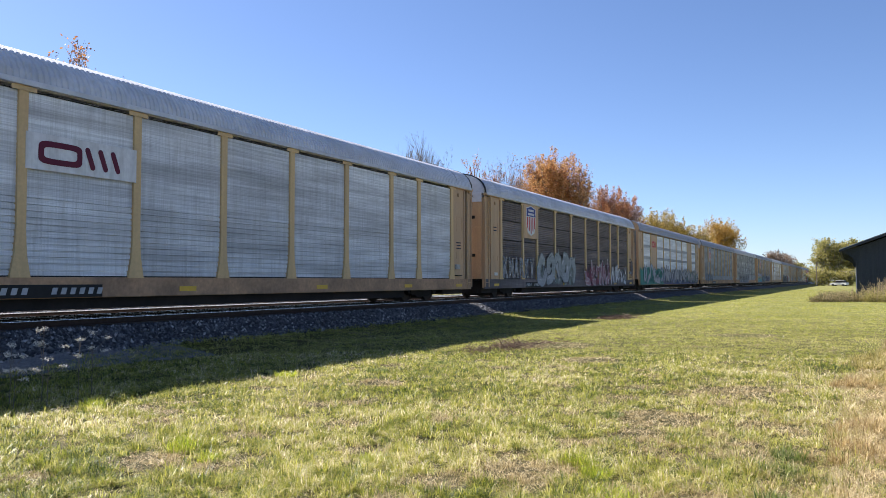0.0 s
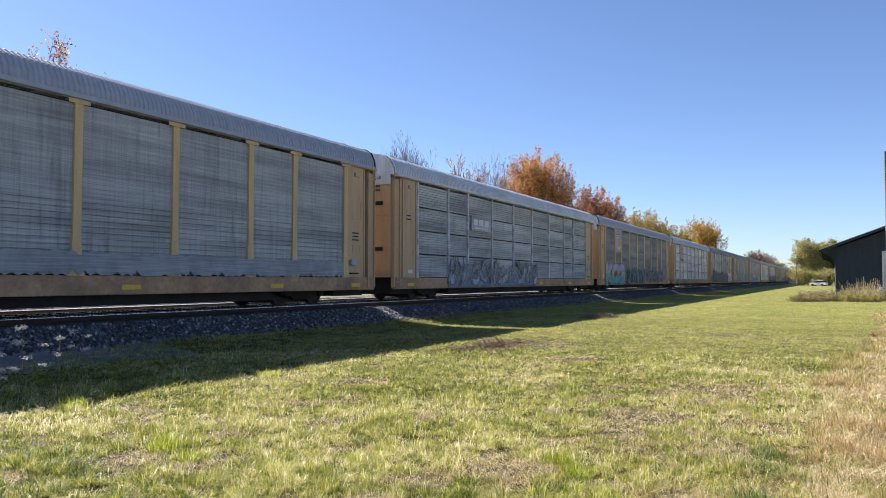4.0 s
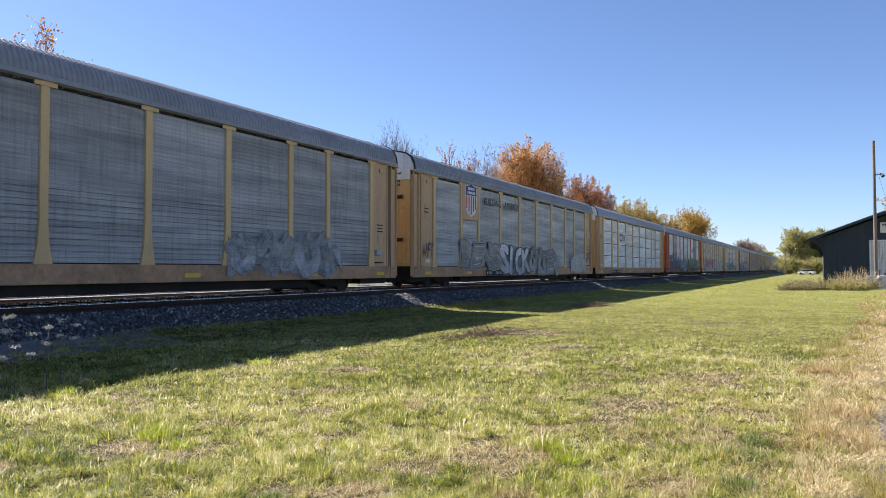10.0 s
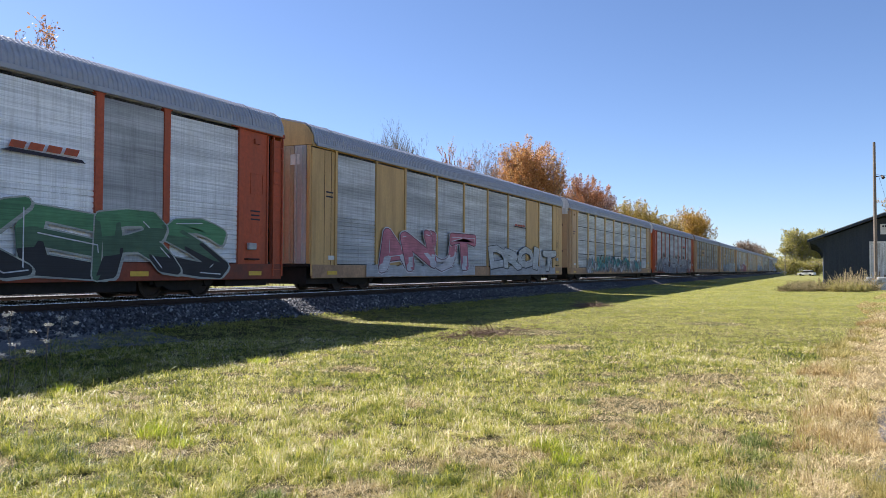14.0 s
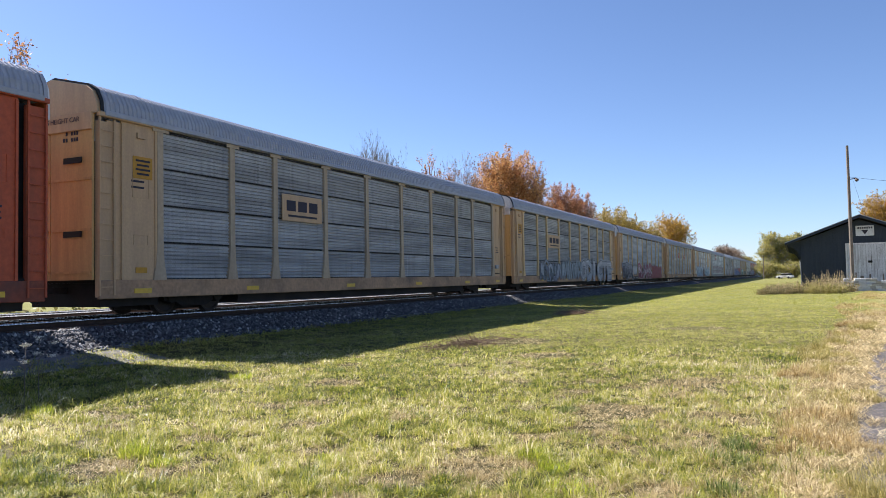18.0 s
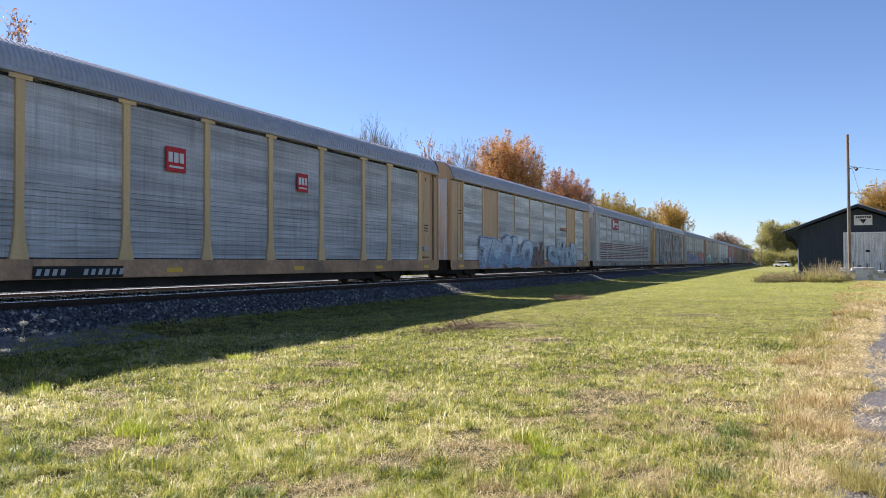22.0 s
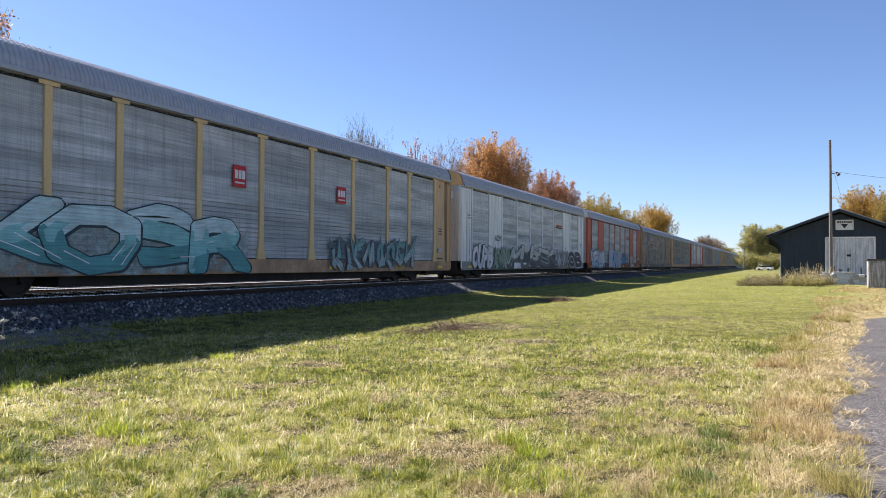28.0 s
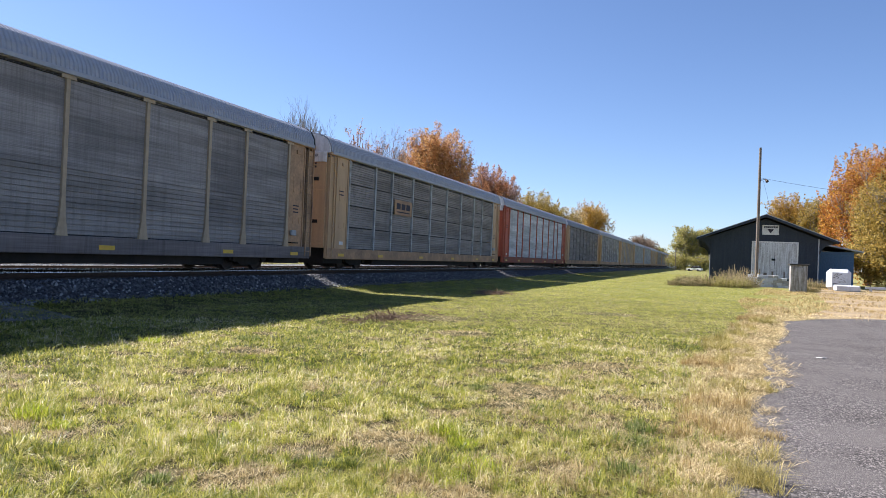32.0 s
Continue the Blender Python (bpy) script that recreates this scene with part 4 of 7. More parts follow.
def number_plate(car, x, w, z=0.62):
    y = -HW - 0.03
    bd = box("marking_plate", w, 0.012, 0.27, M["black"], car, (x, y, z), 0.003)
    bm = bmesh.new()
    n = 12
    for k in range(n):
        if k not in (4, 5):
            a, b = -w / 2 + (k + 0.3) * w / n, -w / 2 + (k + 0.85) * w / n
            prism(bm, [(a, -0.07), (b, -0.07), (b + 0.04, 0.07), (a + 0.04, 0.07)], -0.003, 0)
    tagged(part("bar_row", bm, M["trim_grey"], bd, "", (0, -0.0075, 0)), kind="stuff")


def holes_bm(w):
    """Two rows of punched holes near a panel's upper edge."""
    bm = bmesh.new()
    n = int(w / 0.11)
    for k in range(n):
        if k % 9 < 7:
            for z in (-0.10, -0.17):
                x = -w / 2 + (k + 0.5) * w / n + (0.03 if z < -0.12 else 0)
                flat_shape(bm, [(x - 0.022, z - 0.015), (x + 0.022, z - 0.015), (x + 0.022, z + 0.015), (x - 0.022, z + 0.015)], -0.003, 0)
    return bm


def cap_marks_bm():
    """Rows of small dark bars in place of the lettering on the roof end and the door below."""
    bm = bmesh.new()
    for y0, n, z, h in ((-0.95, 5, 4.36, 0.09), (-0.95, 6, 4.21, 0.09)):
        for k in range(n):
            if k % 5 != 3:
                add_box(bm, -0.004, 0.0, y0 + 0.09 * k, y0 + 0.09 * k + 0.06, z, z + h)
    return bm


def autorack(frame_c, panel_c, roof_c, rows=4, ribs=9, solid=(), solid_c=None, peaked=True, cap_c="white", label="", detail=True, flare=0.12, door_c=None, post_w=0.2, post_c=None, holes=False, notice=False, bands=False, flush=False, strips=("grey_dirty", "cream", "tan"), gasket=False, sill_c=None):
    """One covered rail car for motor vehicles; its centre at rail level is the origin, -y the side towards the camera. flush: smooth sides, sheer ends with no ladders."""
    car = new("autorack_car")
    tagged(car, label, "rail car", "cars of the passing train")
    fm, pm = M[frame_c], M[panel_c]
    posts = FLUSH_POSTS if flush else POSTS
    end = HALF - 0.2 if flush else HALF
    part("underframe", shared(("underframe",), M["under"], under_bm), None, car)
    # Solid dark core, added to block light behind the panels.
    box("interior", 23.3, 2.5, 3.8, M["inner"], car, (0, 0.05, 2.82), 0.0)
    part("far_side", shared(("far_side",), M["zinc_grey"], far_side_bm), None, car)
    sill = {"tan": "tan_dirty", "gold": "tan_dirty", "orange": "orange_dirty", "orange_worn": "orange_dirty", "orange_bright": "orange_dirty", "tan_dirty": "tan_dirty"}.get(frame_c, "grey_dirty")
    box("side_sill", 2 * end - 0.1, 0.08, Z_LOW - Z_SILL - 0.01, M[sill_c or sill], car, (0, -HW + 0.04, (Z_LOW + Z_SILL) / 2), 0.015)
    box("top_rail", 2 * end - 0.1, 0.10, 0.10, fm if flush else M[roof_c], car, (0, -HW + 0.06, Z_TOP + 0.11), 0.01)
    box("letter_board", 2 * end - 0.3, 0.06, 0.12, M[roof_c], car, (0, -HW - 0.07, Z_TOP + 0.135), 0.012)
    part("roof", shared(("roof", peaked, detail), M[roof_c], lambda: roof_bm(peaked, 200 if detail else 40)), None, car).scale.x = end / HALF
    for x in posts:
        part("side_post", shared(("side_post", post_w, flare), M[post_c or ("post_tan" if frame_c == "tan" else frame_c)], lambda: post_bm(post_w, flare)), None, car, "", (x, -HW, 0))
    for k in range(9):
        w = posts[k + 1] - posts[k] - 0.12
        cx = (posts[k + 1] + posts[k]) / 2
        if k in solid:
            box("solid_panel", round(w, 3), 0.05, Z_TOP - Z_LOW - 0.02, M[solid_c or frame_c], car, (cx, -HW + 0.03, (Z_TOP + Z_LOW) / 2), 0.008)
            continue
        h = (Z_TOP - Z_LOW) / rows
        for j in range(rows):
            hh = round(h - (0.05 if rows > 1 else 0.02), 3)
            pn = part("side_panel", shared(("side_panel", round(w, 3), hh, ribs), pm, lambda: panel_bm(w, hh, ribs)), None, car, "", (cx, -HW + 0.03, Z_LOW + h * (j + 0.5)))
            for z in (2.72, 1.78, 0.84) if bands else ():
                box("panel_band", round(w, 3), 0.008, 0.24, M["zinc_grey"], pn, (0, -0.028, z - hh / 2), 0.0)
            if holes:
                tagged(part("perforation", shared(("perforation", round(w, 3)), M["black"], lambda: holes_bm(w)), None, pn, "", (0, 0, hh / 2)), kind="stuff")
        if detail:
            for j in range(rows + 1) if rows > 1 else (0, 1):
                z = Z_LOW + h * j
                box("panel_seam", round(w, 3), 0.012, 0.022, M["black"], car, (cx, -HW + 0.026, min(max(z, Z_LOW + 0.012), Z_TOP - 0.012)), 0.0)
    for s in (-1, 1):
        if flush:
            inner = 11.56 if s > 0 else 12.16
            box("end_panel", round(end - inner, 3), 0.06, Z_TOP - Z_SILL - 0.06, fm, car, (s * (end + inner) / 2, -HW + 0.045, (Z_TOP + Z_SILL) / 2 + 0.06), 0.02)
            for x in (12.36, 12.75):
                box("sheet_seam", 0.016, 0.006, Z_TOP - Z_LOW, M["under"], car, (s * x, -HW + 0.012, (Z_TOP + Z_LOW) / 2), 0.0)
            y = -1.48
            for wide, c in zip((0.16, 0.5, 0.5, 0.55, 1.25), (frame_c, *strips, strips[-1])):
                dr = box("end_door", 0.06, wide - 0.02, Z_EAVE - 0.98, M[c], car, (s * (end + 0.03), y + wide / 2, (Z_EAVE + 0.9) / 2), 0.012)
                for q in range(int(wide / 0.24)) if detail else ():
                    box("stiffener", 0.05, 0.05, Z_EAVE - 1.1, M[c], dr, (s * 0.04, -wide / 2 + 0.16 + 0.24 * q, 0), 0.012)
                y += wide
            if detail:
                box("notice", 0.012, 0.4, 0.34, M["chalk"], car, (s * (end + 0.07), -0.85, Z_EAVE - 0.5), 0.003, "small white notice plate")
        else:
            part("end_panel", shared(("end_panel",), fm, end_panel_bm), None, car, "", (12.45 if s > 0 else -12.35, -HW + 0.02, 0))
            box("eave_bracket", 2.3, 0.13, 0.11, fm, car, (s * 12.5, -HW - 0.01, Z_TOP + 0.10), 0.015)
            part("ladder", shared(("ladder",), fm, ladder_bm), None, car, "", (s * 13.39, -HW + 0.0, 0))
            box("corner_post", 0.46, 0.10, Z_TOP - Z_SILL - 0.1, fm, car, (s * 13.39, -HW + 0.08, (Z_TOP + Z_SILL) / 2), 0.01)
            if s > 0:
                # Black sheet added behind the gap; it stands in for the shade inside.
                box("door_track", 0.5, 0.04, Z_TOP - Z_LOW, M["black"], car, (13.05, -HW + 0.22, (Z_TOP + Z_LOW) / 2), 0.0, "black backing sheet that darkens the gap by the corner post")
            else:
                box("end_fill", 0.5, 0.05, Z_TOP - Z_LOW, fm, car, (-13.12, -HW + 0.06, (Z_TOP + Z_LOW) / 2), 0.006)
            for y in (-0.71, 0.71):
                dr = part("end_door", shared(("end_door",), M[door_c or frame_c], door_bm), None, car, "", (s * (HALF + 0.03), y, 0), (0, 0, 0 if s > 0 else math.pi))
                for z in (1.1, 2.1, 3.3, 4.5) if detail else ():
                    part("stiffener", shared(("stiffener",), M[door_c or frame_c], stiffener_bm), None, dr, "", (0.03, 0, z))
            box("end_header", 0.05, 2.86, 0.42, M[cap_c], car, (s * (HALF + 0.09), 0, Z_EAVE - 0.2), 0.01)
            if detail:
                for z in (2.0, 3.75):
                    part("door_slot", shared(("door_slot",), M["black"], slot_bm), None, car, "", (s * (HALF + 0.10), -0.8, z))
        part("roof_end", shared(("roof_end", peaked), M[cap_c], lambda: cap_bm(peaked)), None, car, "", (s * (end - 0.02), 0, 0))
        if detail:
            part("roof_edging", shared(("roof_edging", peaked), M["black" if gasket else roof_c], lambda: arch_bm(peaked, 0.09, 0.012)), None, car, "", (s * (end - 0.09), 0, 0))
            part("roof_seam", shared(("roof_seam", peaked), M[roof_c], lambda: arch_bm(peaked, 0.045, 0.014, 0.032)), None, car, "", (s * (HALF - 1.45), 0, 0))
        tr = part("truck", shared(("truck",), M["under"], truck_bm), None, car, "", (s * 10.05, 0, 0))
        for x in (-0.865, 0.865):
            for y in (-1, 1):
                part("wheel", shared(("wheel", detail), M["steel"], lambda: wheel_bm(20 if detail else 10)), None, tr, "", (x, y * 0.77, 0.42), (0, 0, 0 if y < 0 else math.pi))
        part("coupler", shared(("coupler",), M["steel"], coupler_bm), None, car, "", (s * 13.65, 0, 0), (0, 0, 0 if s > 0 else math.pi))
    if detail:
        if not flush:
            tagged(part("bar_row", shared(("bar_row",), M["ink"], cap_marks_bm), None, car, "", (-HALF - 0.068, 0, 0)), kind="stuff")
            words(car, "EXCESS HEIGHT CAR", 0.55, Z_EAVE - 0.2, 0.17, M["ink"], 0.0, "", True)
        box("brake_housing", 0.34, 0.10, 0.2, M["trim_grey"], car, (12.2, -HW - 0.04, 1.42), 0.02)
        box("brake_step", 0.5, 0.25, 0.04, M["under"], car, (12.2, -HW + 0.0, 1.05), 0.005)
        box("placard", 0.36, 0.012, 0.14, M["notice"] if notice else M["chalk"], car, (-12.35, -HW - 0.0, 1.15), 0.003)
        for x, z, wd, ht in ((-12.45, 3.35, 0.4, 0.05), (-12.45, 3.2, 0.4, 0.05), (12.4, 2.45, 0.42, 0.045), (12.4, 2.33, 0.36, 0.045), (12.4, 2.21, 0.4, 0.045)):
            box("marking_bar", wd, 0.006, ht, M["ink"], car, (x, -HW + 0.012, z), 0.0)
        if notice:
            nt = box("notice", 0.62, 0.014, 0.55, M["notice"], car, (-12.3, -HW + 0.005, 3.7), 0.003, "orange-yellow notice plate")
            for q in range(4):
                box("marking_bar", 0.46 - 0.07 * (q % 2), 0.006, 0.05, M["ink"], nt, (0, -0.01, 0.17 - 0.11 * q), 0.0)
        for x in (-12.3, -8.1, -2.6, 2.9, 8.2, 12.4):
            box("reflector", 0.55, 0.012, 0.12, M["yellow"], car, (x, -HW - 0.006, 0.64), 0.003)
    return car


TEAL, SILVER, BLACK, WHITE = (0.05, 0.42, 0.4), (0.55, 0.57, 0.62), (0.02, 0.02, 0.025), (0.75, 0.75, 0.76)
BLUE, SKY, BROWN, GREYISH = (0.06, 0.2, 0.42), (0.32, 0.52, 0.68), (0.18, 0.1, 0.07), (0.33, 0.33, 0.34)
DEEP = (0.03, 0.05, 0.16)

GREY_CAR = "tan-framed autorack rail car with grimy grey ribbed side panels"
PALE_CAR = "tan-framed autorack rail car with pale galvanised side panels"
CARS = {}


def build_train():
    def car(i, *args, **kw):
        CARS[i] = autorack(*args, **kw)
        return CARS[i]

    def grey(i, **kw):
        a = dict(rows=4, ribs=9, label=GREY_CAR)
        a.update(kw)
        return car(i, "tan", a.pop("panel", "zinc_grey"), a.pop("roof", "roof"), **a)

    c = grey(-2, panel="zinc")
    c = car(-1, "tan", "zinc_clean", "roof_pale", rows=1, ribs=34, peaked=False, gasket=True, label="tan-framed autorack rail car with silver panels and a white emblem band")
    emblem(c, -6.95, -4.25, 3.12, 3.88, "white", "maroon", "loops")
    number_plate(c, -6.4, 2.6)
    c = car(0, "tan", "brown_dark", "roof_pale", rows=4, ribs=9, peaked=False, cap_c="roof_pale", gasket=True, sill_c="brown_dark", label="tan-framed autorack rail car with dark brown sooty panels and graffiti")
    shield(c, -8.0, 3.9)
    lettered(c, "KNARKY", -11.7, -7.6, 0.95, 2.0, ((0.40, 0.40, 0.40),), seed=3, bold=0.075, wild=0.15, overlap=0.92, faint=True, label="faded pale block letters rolled over the panels")
    graffiti(c, -7.0, -0.9, 0.55, 2.4, ((0.05, 0.055, 0.06), (0.33, 0.36, 0.35), (0.40, 0.42, 0.45), (0.26, 0.31, 0.29), WHITE), 4, 4, 0.18, label="grey-green rounded graffiti with dark outlines")
    number_plate(c, -7.6, 2.2)
    graffiti(c, 1.1, 6.7, 0.5, 2.1, (WHITE, (0.22, 0.04, 0.07), (0.36, 0.16, 0.2), (0.26, 0.06, 0.09), WHITE), 5, 4, 0.13, label="crimson graffiti with white outlines")
    graffiti(c, 7.0, 10.9, 0.6, 1.85, (BLACK, WHITE, SILVER, GREYISH, WHITE), 6, 4, 0.12)
    box("grab_bar", 0.1, 0.03, 1.05, M["yellow"], c, (13.05, -HW - 0.05, 1.55), 0.008, "yellow grab bar")
    bm = bmesh.new()
    prism(bm, [(0.36 * math.cos(k * math.tau / 24), 0.62 * math.sin(k * math.tau / 24)) for k in range(24)], -0.012, 0)
    part("hatch", bm, M["brown_dark"], c, "dark oval hatch", (12.6, -HW - 0.05, 1.75))
    c = car(1, "tan", "zinc_pale", "roof", rows=1, ribs=36, bands=True, solid=(1, 7), peaked=True, cap_c="tan", flare=0.0, post_w=0.12, flush=True, strips=("grey_dirty", "cream", "tan"), label="golden tan autorack rail car with white panels and silver green graffiti")
    emblem(c, -9.2, -7.5, 3.5, 4.3, None, "red", "loops")
    wash(c, -13.3, -4.6, 0.5, 1.95, (0.05, 0.25, 0.20), 201, "teal ground sprayed under the graffiti", False)
    wash(c, -4.6, 12.0, 0.5, 1.0, (0.05, 0.07, 0.20), 202, "dark blue band sprayed along the sill", False)
    graffiti(c, -12.4, -5.0, 0.6, 2.15, (BLACK, (0.38, 0.42, 0.52), (0.46, 0.46, 0.50), (0.05, 0.24, 0.20), WHITE), 7, 5, 0.15, label="silver and lilac wildstyle graffiti on teal")
    graffiti(c, -4.9, 5.8, 0.6, 2.1, (BLACK, (0.48, 0.48, 0.50), (0.20, 0.24, 0.36), (0.16, 0.18, 0.22), WHITE), 8, 9, 0.13, label="silver graffiti with dark outlines")
    graffiti(c, 5.9, 12.4, 0.6, 1.95, (BLACK, (0.42, 0.42, 0.44), (0.25, 0.28, 0.36), (0.14, 0.24, 0.23), WHITE), 208, 7, 0.12)
    number_plate(c, -5.6, 2.4)
    c = grey(2, panel="zinc_dark", rows=1, ribs=34, roof="roof", door_c="gold", gasket=True)
    shield(c, -8.0, 3.9)
    wash(c, -11.6, -9.2, 0.9, 1.75, (0.33, 0.34, 0.36), 203, "faded pale paint along the panels' foot")
    wash(c, -7.0, 11.6, 0.9, 1.5, (0.31, 0.32, 0.34), 204, "faded pale paint along the panels' foot")
    graffiti(c, -10.8, -5.8, 0.75, 1.75, (GREYISH, SILVER, SKY, GREYISH, WHITE), 9, 6, 0.1, label="faded sprayed graffiti", faint=True)
    number_plate(c, -4.9, 2.2)
    c = grey(3, panel="zinc_grey", post_c="zinc", roof="roof_pale", flare=0.0, post_w=0.12)
    emblem(c, -6.7, -4.5, 3.1, 3.8, "zinc_grey", "chalk", "bars")
    wash(c, -9.0, 2.0, 0.5, 1.0, (0.16, 0.22, 0.34), 205, "faded blue paint along the sill")
    graffiti(c, -9.0, 2.0, 0.6, 1.7, (BLACK, GREYISH, SILVER, GREYISH, WHITE), 12, 8, 0.1, label="faded sprayed graffiti", faint=True)
    lettered(c, "HEM", 11.9, 12.9, 1.3, 1.75, ((0.5, 0.5, 0.5),), seed=212, bold=0.0, wild=0.8, faint=True, label="thin pale sprayed tag")
    c = grey(4, door_c="gold", panel="zinc_grimy", rows=1, ribs=34, gasket=True)
    shield(c, -8.0, 3.9)
    wash(c, -11.9, -6.2, 0.5, 1.75, (0.24, 0.03, 0.04), 206, "dark red cloud sprayed behind the letters", False)
    lettered(c, "KOG", -11.7, -6.5, 0.48, 2.1, ((0.08, 0.36, 0.42), (0.13, 0.36, 0.28), (0.48, 0.48, 0.26), (0.46, 0.40, 0.56)), BLACK, (0.60, 0.58, 0.60), 13, 0.0899, 0.022, 0.325, 1.3, label="swollen letters in lilac, yellow, green and teal bands")
    number_plate(c, -5.3, 2.0)
    graffiti(c, -5.2, 1.2, 0.55, 1.95, ((0.03, 0.035, 0.04), (0.06, 0.13, 0.14), (0.20, 0.32, 0.33), (0.07, 0.08, 0.09), SILVER), 14, 5, 0.15, label="dark teal wildstyle graffiti")
    graffiti(c, 2.1, 9.4, 0.65, 1.95, ((0.12, 0.12, 0.13), (0.30, 0.26, 0.28), (0.40, 0.40, 0.42), (0.28, 0.20, 0.22), WHITE), 15, 6, 0.12, label="faded sprayed graffiti", faint=True)
    c = car(5, "tan", "zinc_pale", "roof_pale", rows=4, ribs=8, holes=True, door_c="gold", gasket=True, label=PALE_CAR)
    shield(c, -8.0, 3.85, 1.05, 1.15, "tan", 1.85)
    words(c, "BUILDING AMERICA", -8.85, 3.03, 0.19, M["ink"], -HW - 0.062)
    number_plate(c, -6.0, 2.6)
    c = car(6, "tan", "zinc_grey", "roof_dark", rows=1, ribs=34, solid=(1,), solid_c="zinc_clean", door_c="gold", gasket=True, label="tan-framed autorack rail car with grey panels and black graffiti")
    emblem(c, 4.2, 7.0, 3.12, 3.88, None, "orange", "swoosh")
    wash(c, -13.2, -11.8, 0.7, 1.6, (0.06, 0.12, 0.09), 207, "dark green blot at the foot of the end panel", False)
    lettered(c, "CARO", -12.0, -4.5, 0.5, 2.2, (BLACK, (0.035, 0.035, 0.04)), (0.55, 0.56, 0.57), None, 16, 0.0944, 0.03, 0.91, 1.3, cloud=(0.06, 0.06, 0.065), label="swollen black letters outlined in white")
    lettered(c, "STOM", -4.4, 2.2, 0.5, 2.05, (BLACK, (0.035, 0.035, 0.04)), (0.52, 0.53, 0.54), None, 17, 0.0854, 0.03, 1.04, 1.3, cloud=(0.07, 0.07, 0.07), label="swollen black letters outlined in white")
    lettered(c, "TU", 2.9, 6.1, 0.5, 2.1, ((0.16, 0.03, 0.05), (0.34, 0.05, 0.09), (0.38, 0.10, 0.14)), (0.10, 0.02, 0.03), None, 209, 0.10, 0.03, 0.7, 1.2, cloud=(0.20, 0.08, 0.10), label="crimson block letters with dark shading")
    lettered(c, "SKS", 5.8, 10.8, 0.55, 2.2, ((0.46, 0.47, 0.45), (0.62, 0.62, 0.62)), (0.05, 0.06, 0.055), (0.30, 0.34, 0.30), 19, 0.075, 0.028, 1.1, 1.25, cloud=(0.13, 0.15, 0.13), label="pale letters with black outlines and grey-green shading")
    c = grey(7, panel="zinc_dull", rows=1, ribs=34, roof="roof_dark", door_c="gold", gasket=True)
    emblem(c, -12.8, -12.0, 3.5, 4.4, "tan", "navy", "disc")
    wash(c, -11.6, -9.0, 0.9, 1.9, (0.35, 0.37, 0.37), 210, "faded ghostly pale paint")
    lettered(c, "OVO", -8.8, -3.0, 0.55, 2.15, ((0.315, 0.32, 0.325),), (0.38, 0.38, 0.385), None, 20, 0.0449, 0.05, 0.78, 1.3, True, label="faded ghostly rounded letters")
    graffiti(c, 4.2, 9.5, 0.6, 1.9, (GREYISH, (0.44, 0.45, 0.46), SILVER, GREYISH, WHITE), 121, 4, 0.17, False, "faded ghostly sprayed graffiti", True)
    c = grey(8, door_c="gold", panel="zinc_grey", rows=1, ribs=34, roof="roof_dark", gasket=True)
    shield(c, -8.0, 4.0)
    words(c, "BUILDING", -6.45, 3.98, 0.50, M["ink"], -HW - 0.046)
    words(c, "AMERICA", -3.75, 3.98, 0.50, M["ink"], -HW - 0.046)
    lettered(c, "AMFY", -12.9, -12.0, 1.3, 1.9, ((0.05, 0.04, 0.07),), seed=221, bold=0.0, wild=0.9, label="thin dark sprayed tag")
    lettered(c, "BENS", -9.0, -4.5, 0.75, 2.1, ((0.26, 0.25, 0.24), (0.33, 0.32, 0.30)), (0.13, 0.12, 0.12), (0.42, 0.41, 0.39), 21, 0.0944, 0.025, 0.78, 1.3, label="swollen brown-grey letters with pale rims")
    lettered(c, "SICK", -4.2, -0.1, 0.5, 2.05, ((0.42, 0.42, 0.45), (0.66, 0.66, 0.70)), (0.05, 0.05, 0.055), None, 22, 0.0899, 0.028, 0.65, 1.3, cloud=(0.20, 0.20, 0.20), label="swollen white letters with black outlines")
    lettered(c, "GYSER", 0.1, 5.2, 0.5, 1.95, ((0.34, 0.34, 0.33), (0.24, 0.24, 0.24)), (0.06, 0.06, 0.065), (0.40, 0.40, 0.39), 23, 0.0674, 0.025, 0.78, 1.3, label="grey letters with dark shading")
    wash(c, 8.1, 11.7, 0.55, 1.75, (0.46, 0.46, 0.44), 211, "pale runs of rolled paint")
    lettered(c, "KBS", 12.0, 12.8, 3.0, 3.45, ((0.6, 0.6, 0.6),), seed=222, bold=0.01, wild=0.6, label="thin white sprayed tag")
    lettered(c, "ANT", 12.0, 12.9, 1.3, 2.0, ((0.05, 0.04, 0.07),), seed=223, bold=0.01, wild=0.9, label="thin dark sprayed tag")
    number_plate(c, -5.0, 2.2)
    c = car(9, "tan", "zinc_pale", "roof", rows=4, ribs=9, door_c="gold", gasket=True, label="tan-framed autorack rail car with pale ribbed panels and a white emblem")
    emblem(c, -6.9, -4.35, 2.95, 3.88, "white", "maroon", "loops")
    number_plate(c, -7.5, 3.0)
    c = car(10, "orange", "zinc_pale", "roof", rows=1, ribs=36, solid=(1, 7), solid_c="zinc_grey", flare=0.02, door_c="orange_bright", label="orange-red autorack rail car with white panels and blue graffiti")
    emblem(c, 4.5, 6.7, 3.0, 3.5, None, "orange", "swoosh")
    lettered(c, "KTS", -12.9, -12.1, 1.4, 1.9, ((0.6, 0.6, 0.6),), seed=224, bold=0.01, wild=0.7, label="thin white sprayed tag")
    wash(c, -11.5, -4.2, 0.5, 1.9, (0.20, 0.06, 0.08), 213, "dark red cloud sprayed behind the letters", False)
